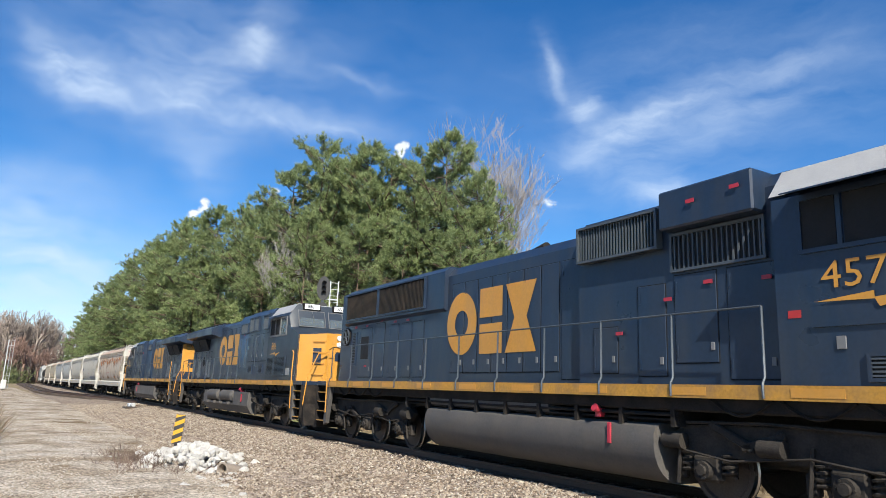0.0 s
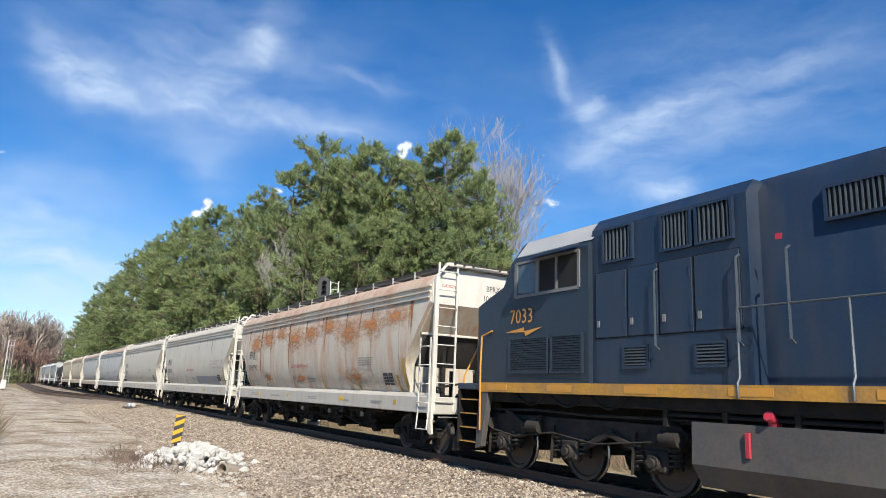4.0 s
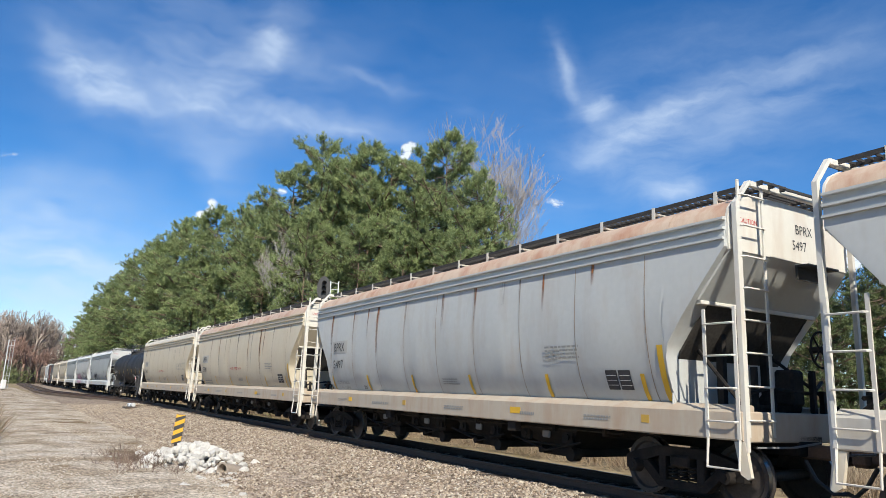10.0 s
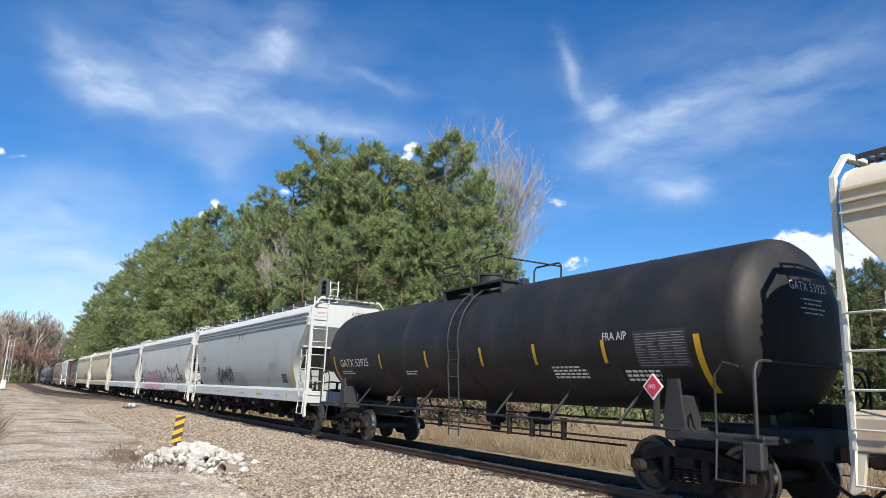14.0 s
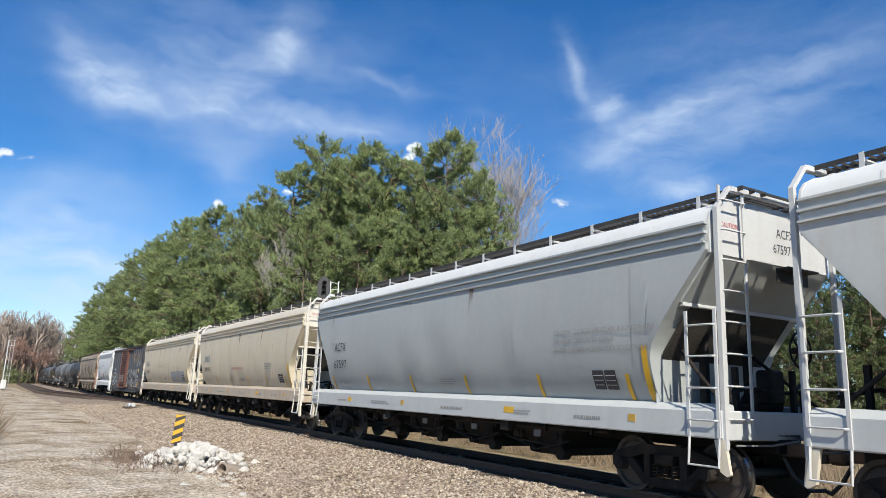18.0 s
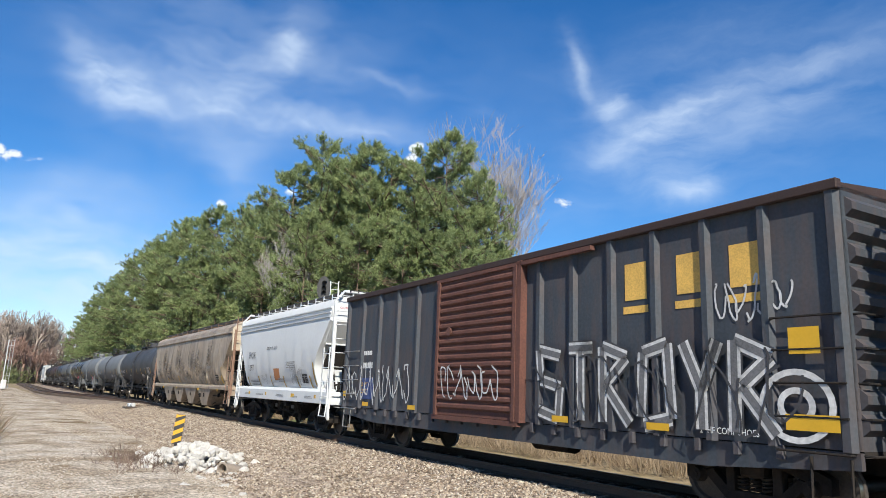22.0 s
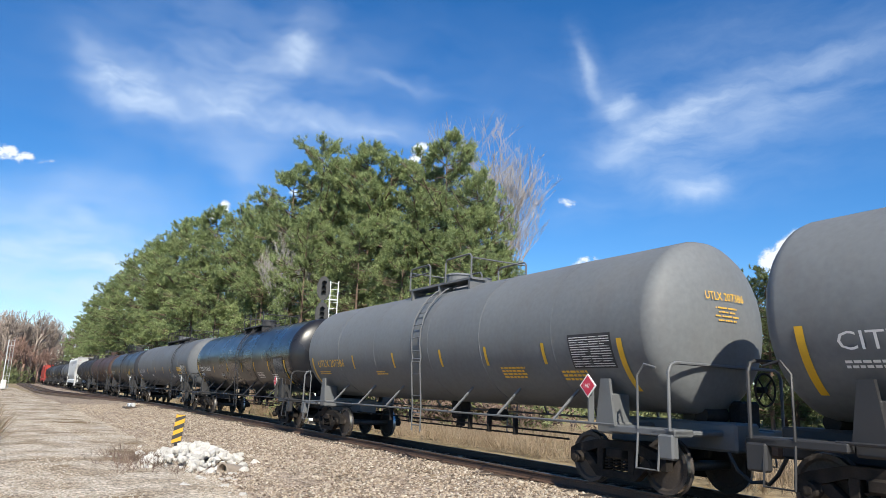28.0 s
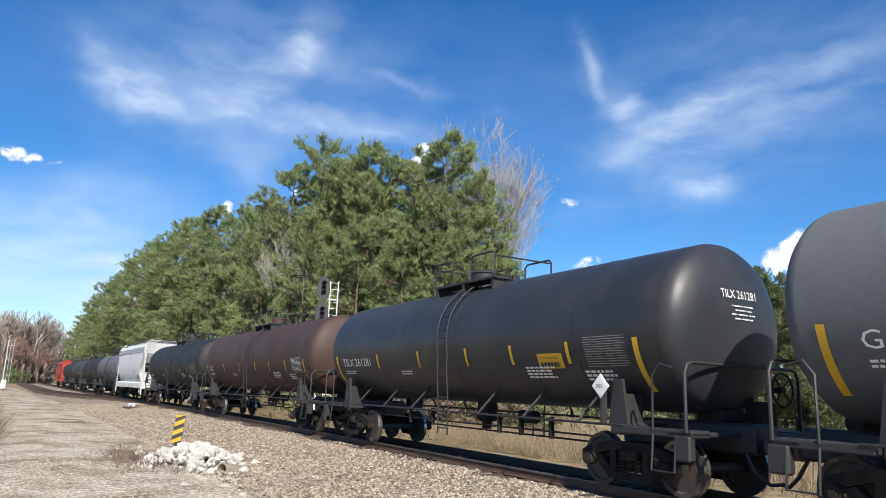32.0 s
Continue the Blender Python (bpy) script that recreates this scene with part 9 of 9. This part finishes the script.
couple(locomotive("navy six-axle diesel locomotive with golden hood emblem", "emd", False, "457", 22.6), 0.45, 22.6, 7.05)
couple(locomotive("navy diesel locomotive with a yellow nose and raised radiator", "ge", False, "886", 22.8), 23.05, 22.8, 7.05)
couple(locomotive("navy diesel locomotive running backwards with yellow hood end", "ge", True, "7033", 22.6), 45.9, 22.6, 7.05)

HOPPERS = [
    # front, length, label, paint, sill, roof, trim, marks
    (68.40, 18.77, "pale covered hopper car with orange rust stains", H_RUST, S_GREY, R_RUST, T_WHITE, dict(name="BPRX", number="106190", box=2, bloom=[(-7.3 + i * 1.62, -4.7 + i * 1.62, 2.35 + 0.3 * (i % 3), 3.95) for i in range(9)] + [(-5.0, -3.6, 1.6, 2.1), (-1.6, 0.6, 1.5, 2.1), (3.0, 5.4, 1.5, 2.2)], text=[HAMMER] + LOADS("223100", "62900") + [("286K", 2.67, 1.54, 0.15, M_INK)])),
    (87.17, 18.02, "pale grey covered hopper car with a grey paint patch", H_GREY, S_GREY, R_CREAM, T_WHITE, dict(name="BPRX", number="206451", box=1, text=[HAMMER] + CAUT + LOADS("220100", "65900") + [("286K", 2.67, 1.54, 0.15, M_INK)], patch=[(1.2, 5.9, 1.52, 1.92, M_PATCH)])),
    (105.19, 17.98, "light grey covered hopper car with dented sides", H_GREY, S_GREY, R_CREAM, T_WHITE, dict(name="BPRX", number="206646", box=1, text=[("DO NOT HAMMER ON SIDES OF CAR", 6.25, 2.2, 0.1, M_INK_RED)] + LOADS("229700", "65700") + [("NOTE: CAR HAS FOUR COMPARTMENTS EQUIPPED", 6.2, 1.24, 0.11, M_INK_GREY)])),
    (123.17, 17.97, "cool grey covered hopper car with rust-red roof streaks", H_COOL, S_GREY, R_RUST, T_WHITE, dict(name="BPRX", number="5615", box=1, text=[HAMMER], patch=[(-4.75, -4.3, 1.6, 3.75, M_TANSTRIP)], spray=[(2.6, 1.62, 1.1, 0.42, M_INK_RED, 7, 0.014), (-2.6, 1.05, 1.3, 0.34, M_INK_BLUE, 8, 0.025)])),
    (141.14, 18.01, "cool grey covered hopper car with faded black stencils", H_COOL, S_TAN, R_RUST, T_WHITE, dict(name="BPRX", number="5497", box=1, bright=1, text=LOADS("215500", "70500") + [("286K", 2.67, 1.54, 0.15, M_INK)])),
    (159.15, 18.02, "cream-grey covered hopper car with rusty seams", H_CREAM, S_TAN, R_RUST, T_WHITE, dict(name="BPRX", number="5584", box=1, bright=1, text=[HAMMER])),
    (177.17, 18.00, "cream covered hopper car with tan dirt on its sill", H_CREAM, S_TAN, R_CREAM, T_WHITE, dict(name="BPRX", number="206311", box=1, text=[HAMMER] + CAUT)),
    (212.93, 18.80, "blue-grey covered hopper car with dark graffiti blocks", H_BLUEGREY, S_COOL, R_WHITE, T_GREY, dict(name="ACFX", number="67785", bright=1, text=LOADS("222800", "63200"), patch=[(-4.0, 1.2, 1.5, 2.1, M_PATCH)], spray=[(-3.4, 1.5, 2.6, 0.9, M_INK, 10, 0.11)])),
    (231.73, 18.40, "pale blue-grey covered hopper car with pink and silver graffiti", H_COOL, S_COOL, R_WHITE, T_GREY, dict(name="ACFX", number="67772", bright=1, graff=True)),
    (250.13, 17.64, "clean blue-grey covered hopper car", H_BLUEGREY, S_COOL, R_WHITE, T_GREY, dict(name="ACFX", number="67597", bright=1, text=LOADS("222800", "63200") + CAUT)),
    (267.77, 17.77, "cream covered hopper car with red stencilled warning", H_CREAM, S_TAN, R_CREAM, T_WHITE, dict(name="AOKX", number="206416", box=1, bright=1, text=[HAMMER, ("NOTE: CAR HAS FOUR COMPARTMENTS EQUIPPED", 7.2, 1.25, 0.12, M_INK_GREY), ("WITH 5015 FLUIDIZED BUTTERFLY OUTLETS", 7.4, 1.09, 0.12, M_INK_GREY)] + LOADS("220000", "66000"))),
    (285.54, 17.77, "cream covered hopper car with a grey repainted patch", H_CREAM, S_TAN, R_CREAM, T_WHITE, dict(name="AOKX", number="206407", box=1, text=[("DO NOT HAMMER ON CAR", 5.0, 2.5, 0.19, M_INK_GREY)], patch=[(2.3, 6.2, 1.55, 2.2, M_PATCH)])),
]
M_PINK = material("pink_spray", (0.50, 0.30, 0.37), 0.7, var=0.25, scale=1.2)
M_SILVER = material("silver_spray", (0.58, 0.58, 0.59), 0.5, 0.1, var=0.15)


def blob(mb, cx, cz, w, h, yf, off, n=18, wob=0.12, seed=1):
    rnd = random.Random(seed)
    pts = [(cx + w * (1 + rnd.uniform(-wob, wob)) * math.cos(2 * math.pi * i / n), cz + h * (1 + rnd.uniform(-wob, wob)) * math.sin(2 * math.pi * i / n)) for i in range(n)]
    for k in range(4):
        pa = [(cx + (a - cx) * k / 4, cz + (b - cz) * k / 4) for a, b in pts]
        pb = [(cx + (a - cx) * (k + 1) / 4, cz + (b - cz) * (k + 1) / 4) for a, b in pts]
        for i in range(n):
            j = (i + 1) % n
            mb.add([(a, yf(b) - off, max(b, 1.5)) for a, b in (pa[i], pb[i], pb[j], pa[j])], [(0, 1, 2, 3)])
    return mb


def big_graffiti(car):
    yf = lambda z: side_y(max(z, 1.5)) - 0.03
    low = lambda q: max(q, 1.5)
    back, fill, line = Mb(), Mb(), Mb()
    bubbles = [(-5.05, 1.62, 0.36, 0.52), (-4.45, 1.72, 0.36, 0.56), (-3.75, 1.60, 0.42, 0.58), (-2.95, 1.62, 0.46, 0.60), (-2.25, 1.66, 0.40, 0.60), (-1.65, 1.76, 0.34, 0.66), (-1.2, 1.50, 0.36, 0.46), (-0.45, 1.68, 0.42, 0.60), (-0.02, 1.40, 0.30, 0.40)]
    for i, (cx, cz, w, h) in enumerate(bubbles):
        blob(back, cx + 0.03, cz - 0.02, w + 0.07, h + 0.07, yf, 0.002 + 0.0008 * i, 22, 0.07, i)
        blob(fill, cx, cz, w, h, yf, 0.012 + 0.0008 * i, 22, 0.07, i)
        ring = [(cx + w * (0.62 - 0.045 * k) * math.cos(0.55 * k + i), cz + h * (0.62 - 0.045 * k) * math.sin(0.55 * k + i)) for k in range(12)]
        for (xa, za), (xb, zb) in zip(ring, ring[1:]):
            n = math.hypot(xb - xa, zb - za) or 1e-6
            nx, nz = -(zb - za) / n * 0.014, (xb - xa) / n * 0.014
            line.add([(p, yf(q) - 0.024, low(q)) for p, q in ((xa + nx, za + nz), (xb + nx, zb + nz), (xb - nx, zb - nz), (xa - nx, za - nz))], [(0, 1, 2, 3)])
        for mb, g, off in ((back, 0.05, 0.004), (fill, 0.0, 0.007)):
            mb.add([(cx - w * 0.75 - g, -1.52 - off, cz - h + 0.02 - g), (cx + w * 0.75 + g, -1.52 - off, cz - h + 0.02 - g), (cx + w * 0.95 + g, -1.52 - off, 1.375), (cx - w * 0.95 - g, -1.52 - off, 1.375)], [(0, 1, 2, 3)])
    part("graffiti", back, M_INK, car, "black outline of bubble graffiti")
    part("graffiti", fill, M_PINK, car, "pink bubble graffiti")
    part("graffiti", line, M_INK, car, "black spray lines")
    part("graffiti", scrawl(Mb(), 1.1, 1.7, 0.95, 0.55, lambda z: yf(z), 72, 8, 0.035), M_INK, car, "black sprayed tag")
    dark, light, line_in = Mb(), Mb(), Mb()
    letters = [[(1.75, 1.05), (2.7, 1.1), (2.75, 2.2), (2.2, 2.45), (1.9, 1.75)], [(2.85, 1.1), (3.55, 1.05), (3.45, 1.8), (3.6, 2.4), (3.2, 2.05), (2.75, 2.35)], [(3.6, 1.05), (4.25, 1.1), (4.35, 2.25), (3.95, 2.0), (3.65, 2.2)],
               [(4.3, 1.1), (4.95, 1.02), (4.85, 1.7), (5.0, 2.5), (4.55, 2.1), (4.3, 2.3)], [(4.95, 1.05), (5.9, 1.0), (5.6, 1.6), (5.75, 2.0), (5.15, 2.55), (5.05, 1.7)]]
    for k, shape in enumerate(letters):
        cx, cz = sum(p[0] for p in shape) / len(shape), sum(p[1] for p in shape) / len(shape)
        for mb, grow, off in ((dark, 1.22, 0.002), (light, 0.96, 0.010)):
            edge = []
            for (xa, za), (xb, zb) in zip(shape, shape[1:] + shape[:1]):
                for u in (0.0, 0.25, 0.5, 0.75):
                    edge.append((cx + (xa + (xb - xa) * u - cx) * grow, cz + (za + (zb - za) * u - cz) * grow))
            n = len(edge)
            for ring_a, ring_b in ((0.0, 0.2), (0.2, 0.4), (0.4, 0.6), (0.6, 0.8), (0.8, 1.0)):
                pa = [(cx + (p - cx) * ring_a, cz + (q - cz) * ring_a) for p, q in edge]
                pb = [(cx + (p - cx) * ring_b, cz + (q - cz) * ring_b) for p, q in edge]
                for i in range(n):
                    j = (i + 1) % n
                    mb.add([(p, yf(q) - off - k * 0.0008, low(q)) for p, q in (pa[i], pb[i], pb[j], pa[j])], [(0, 1, 2, 3)])
        x0, x1 = min(p[0] for p in shape), max(p[0] for p in shape)
        for mb, g, off in ((dark, 0.10, 0.004), (light, -0.02, 0.007)):
            mb.add([(x0 - g, -1.52 - off, 1.10 - g * 0.8), (x1 + g, -1.52 - off, 1.07 - g * 0.8), (x1 + g * 0.6, -1.52 - off, 1.375), (x0 - g * 0.6, -1.52 - off, 1.375)], [(0, 1, 2, 3)])
    for xa, za, xb, zb in ((2.45, 1.52, 2.5, 1.85), (3.55, 1.62, 3.62, 1.95), (4.30, 1.55, 4.36, 2.05), (5.12, 1.80, 5.68, 1.72), (4.75, 1.54, 4.70, 1.75), (5.10, 1.54, 5.40, 1.52), (2.0, 1.54, 2.05, 1.70)):
        n = math.hypot(xb - xa, zb - za)
        nx, nz = -(zb - za) / n * 0.055, (xb - xa) / n * 0.055
        inner = [(xa + nx, za + nz), (xb + nx, zb + nz), (xb - nx, zb - nz), (xa - nx, za - nz)]
        line_in.add([(p, yf(q) - 0.024, low(q)) for p, q in inner], [(0, 1, 2, 3)])
    part("graffiti", line_in, M_INK, car, "black strokes inside angular graffiti")
    part("graffiti", dark, M_INK, car, "black outline of angular graffiti")
    part("graffiti", light, M_SILVER, car, "silver angular graffiti")


for i, (front, length, label, paint, sill, roof, trim, marks) in enumerate(HOPPERS):
    h = covered_hopper(label, length, paint, sill, roof, trim, i + 1, marks, dent=0.042 if i in (0, 3, 5) else 0.034, stains=(1.0, 0.25, 0.15, 0.5, 0.5, 0.8, 0.3, 0.05, 0.1, 0.0, 0.3, 0.3)[i])
    if marks.get("graff"):
        big_graffiti(h)
    couple(h, front, length, length / 2 - 2.1)

couple(box_car("weathered blue-black box car with rust-brown door and graffiti", 16.81), 303.25, 16.81, 6.05)
h = covered_hopper("clean white three-bay covered hopper car with spray tags", 12.28, H_WHITE, H_WHITE, R_WHITE, H_WHITE, 21,
                   dict(name="SHQX", number="1297", text=[("SODIUM CHLORATE", 3.1, 2.95, 0.17, M_INK)], spray=[(1.7, 1.55, 1.3, 0.8, M_INK_GREY, 11, 0.02), (-1.9, 1.6, 0.7, 0.4, M_INK_GREY, 7, 0.014)],
                        patch=[(-0.25, 0.45, 1.75, 2.2, material("orange_plate", (0.42, 0.17, 0.06), 0.6))]), bays=2, stains=-0.3)
couple(h, 320.12, 12.28, 12.28 / 2 - 2.1)
h = covered_hopper("grimy brown four-bay covered hopper car with dented sides", 21.09, H_BROWN, H_BROWN, H_BROWN, T_RUSTY, 23,
                   dict(name="TILX", number="65687", smudge=[(-8.0 + i * 1.0, -6.2 + i * 1.0, 1.50, 2.5 + 0.45 * (i * 7 % 4)) for i in range(14)] + [(-6.2 + i * 2.3, -5.6 + i * 2.3, 2.1, 3.7) for i in range(6)], text=[], patch=[(-1.6, -1.25, 2.55, 2.85, M_INK)], spray=[(-4.8, 1.6, 1.4, 0.7, M_INK, 6, 0.03)]), ridges=False, low_bays=True, dent=0.058, cut=1.4, stains=0.15, ladder_mat=T_RUSTY)
couple(h, 332.40, 21.09, 21.09 / 2 - 2.1)


def tank_paint(name, base, rough=0.6, coat=0.0, dirt=(0.10, 0.075, 0.06), amount=0.3, cut=0.55):
    return material(name, base, rough, 0, var=0.14, scale=0.5, fine=10, bump=0.02, dirt=dirt, dirt_amount=amount, dirt_scale=(0.8, 0.8, 0.35), coat=coat, spec=0.35, dirt_cut=cut)


TK_BLACK = tank_paint("matt_black_tank_paint", (0.015, 0.016, 0.018), 0.62)
TK_DGREY = tank_paint("dark_grey_tank_paint", (0.042, 0.045, 0.050), 0.62)
TK_LGREY = tank_paint("light_grey_tank_paint", (0.137, 0.146, 0.154), 0.62, amount=0.2)
TK_GLOSS = tank_paint("glossy_black_tank_paint", (0.012, 0.013, 0.016), 0.30, 0.15, amount=0.12)
TK_MGREY = tank_paint("mid_grey_tank_paint", (0.102, 0.109, 0.118), 0.62, amount=0.2)
TK_BROWN = tank_paint("rusty_brown_tank_paint", (0.052, 0.028, 0.022), 0.6, amount=0.4)
TK_BLUEBLACK = tank_paint("blue_black_tank_paint", (0.026, 0.029, 0.035), 0.42)
SL_GREY = plain("grey_tank_fittings", (0.11, 0.115, 0.12), 0.6)
SL_DARK = plain("dark_tank_fittings", (0.024, 0.024, 0.026), 0.6)
RED_1987 = (M_PLACARD, "1987", M_INK_WHITE)
TANKS = [
    (195.17, 17.76, "matt black tank car with yellow reflective strips", TK_BLACK, M_INK_WHITE, SL_DARK, "GATX", "53925", dict(placard=(M_PLACARD, "1993", M_INK_WHITE), platform=2.8, extra=[("FRA AIP", 5.15, 2.5, 0.2, M_INK_WHITE)])),
    (353.49, 17.85, "dark grey tank car with a pale end", TK_DGREY, M_INK_WHITE, SL_DARK, "SHQX", "8267", dict(platform=2.9, placard=(SL_DARK, "", M_INK_WHITE))),
    (371.34, 17.85, "light grey tank car with railed platform", TK_LGREY, M_INK_WHITE, SL_DARK, "CITX", "731523", dict(platform=2.4)),
    (389.19, 17.92, "light grey tank car with yellow lettering", TK_LGREY, M_INK_YELLOW, SL_GREY, "UTLX", "207386", dict(placard=RED_1987, platform=3.2)),
    (407.11, 17.73, "glossy black tank car with white lettering", TK_GLOSS, M_INK_WHITE, SL_DARK, "TCBX", "306860", dict(placard=RED_1987, platform=3.0, plat_x=0.6, lad_x=0.62, extra=[("VENT TANK", -1.1, 3.1, 0.08, M_INK_WHITE), ("WHEN UNLOADING", -1.1, 3.0, 0.08, M_INK_WHITE)])),
    (424.84, 19.92, "mid grey tank car with long railed platform", TK_MGREY, M_INK_WHITE, SL_DARK, "GATX", "213839", dict(platform=7.2, plat_x=2.4, lad_x=4.7, dome_x=-2.0, placard=(M_WHITE, "", M_INK), extra=[("NON-ODORIZED", 6.4, 2.35, 0.14, M_INK_WHITE), ("PROPYLENE", 6.45, 2.15, 0.14, M_INK_WHITE)], plate=(5.75, 6.95, 2.08, 2.46), spray=[(-2.7, 1.5, 2.5, 0.5, M_INK_GREY, 8, 0.03), (5.4, 1.55, 1.3, 0.5, M_INK_WHITE, 7, 0.035)])),
    (444.76, 16.14, "blue-black tank car with rust on its shell", TK_BLUEBLACK, M_INK_WHITE, SL_DARK, "TILX", "261281", dict(platform=2.8, plate=(3.7, 4.45, 2.04, 2.32), placard=(M_WHITE, "3082", M_INK), extra=[("2 INCH TREAD COND. SHOES", 5.6, 1.0, 0.1, M_INK_WHITE)])),
    (460.90, 17.73, "rust-brown tank car with a black underside", TK_BROWN, M_INK_WHITE, SL_DARK, "TILX", "", dict(platform=2.6)),
    (478.63, 17.60, "matt black tank car with white stencils", TK_BLACK, M_INK_WHITE, SL_DARK, "", "", dict(platform=2.6)),
]
for i, (front, length, label, paint, ink, sill, name, number, more) in enumerate(TANKS):
    R, zc = (1.50, 2.80) if i in (1, 3, 5) else (1.45, 2.76)
    if i == 0:
        R, zc = 1.37, 2.72
    tc = tank_car(label, length, paint, ink, i + 3, R=R, zc=zc, sill=sill, name=name, number=number, **more)
    couple(tc, front, length, length / 2 - 2.25)
h = covered_hopper("white covered hopper car with grey panels among tank cars", 14.6, H_WHITE, H_WHITE, R_WHITE, T_GREY, 31, dict(), bays=2)
couple(h, 496.23, 14.6, 14.6 / 2 - 2.1)
front = 510.83
for i, (paint, label) in enumerate(((TK_MGREY, "mid grey tank car far down the train"), (TK_BLACK, "black tank car far down the train"), (TK_DGREY, "dark grey tank car far down the train"), (TK_BLACK, "matt black tank car far down the train"))):
    tc = tank_car(label, 17.0, paint, M_INK_WHITE, i + 40, sill=SL_DARK)
    couple(tc, front, 17.0, 17.0 / 2 - 2.25)
    front += 17.0
H_RED = hopper_paint("red_hopper_paint", (0.42, 0.05, 0.035), (0.2, 0.05, 0.04), 0.3)
h = covered_hopper("red covered hopper car far down the train", 17.0, H_RED, H_RED, H_RED, H_RED, 51, dict(), bays=3)
couple(h, front, 17.0, 17.0 / 2 - 2.1)



def car_pose(s, half):
    a, b = on_track(s - half), on_track(s + half)
    d = a - b
    mid = (a + b) / 2
    return pose(mid.x, mid.y, mid.z, 0, 0, math.degrees(math.atan2(d.y, d.x)))


def motions():
    for ob, centre, half in cars:
        walk(ob, [(t * 1.0, car_pose(centre - gone(t), half)) for t in range(0, 33)])
    where = {ob.name: centre for ob, centre, half in cars}
    for wheel, (ax, ay, az), radius in spinning:
        truck_ob = wheel.parent
        s0 = where[truck_ob.parent.name] - truck_ob.matrix_local.translation.x - ax
        turning = [k * 0.045 for k in range(712) if -8 < s0 - gone(k * 0.045) < 48]
        if not turning:
            continue
        base = gone(turning[0])
        rows = [(0.0, pose(ax, ay, az))] if turning[0] > 0 else []
        rows += [(t, pose(ax, ay, az, 0, math.degrees((gone(t) - base) / radius), 0)) for t in turning]
        last = rows[-1][1]
        walk(wheel, rows + ([(32.0, last)] if turning[-1] < 31.99 else []))
    walk(cirrus, [(t * 1.0, pose(0, 0, 0, 0, 0, -4.0 * t / 32)) for t in (0, 8, 16, 24, 32)])
    walk(cirrus_right, [(t * 1.0, pose(0, 0, 0, 0, 0, -3.3 * t / 32)) for t in (0, 8, 16, 24, 32)])
    walk(drifting, [(t * 1.0, pose(0, 0, 0, 0, 0, 1.2 - 4.2 * t / 32)) for t in (0, 8, 16, 24, 32)])
    walk(cumulus, [(t * 1.0, pose(0, 0, 0, 0, 0, 0.1 - 1.8 * t / 32)) for t in (0, 8, 16, 24, 32)])


motions()
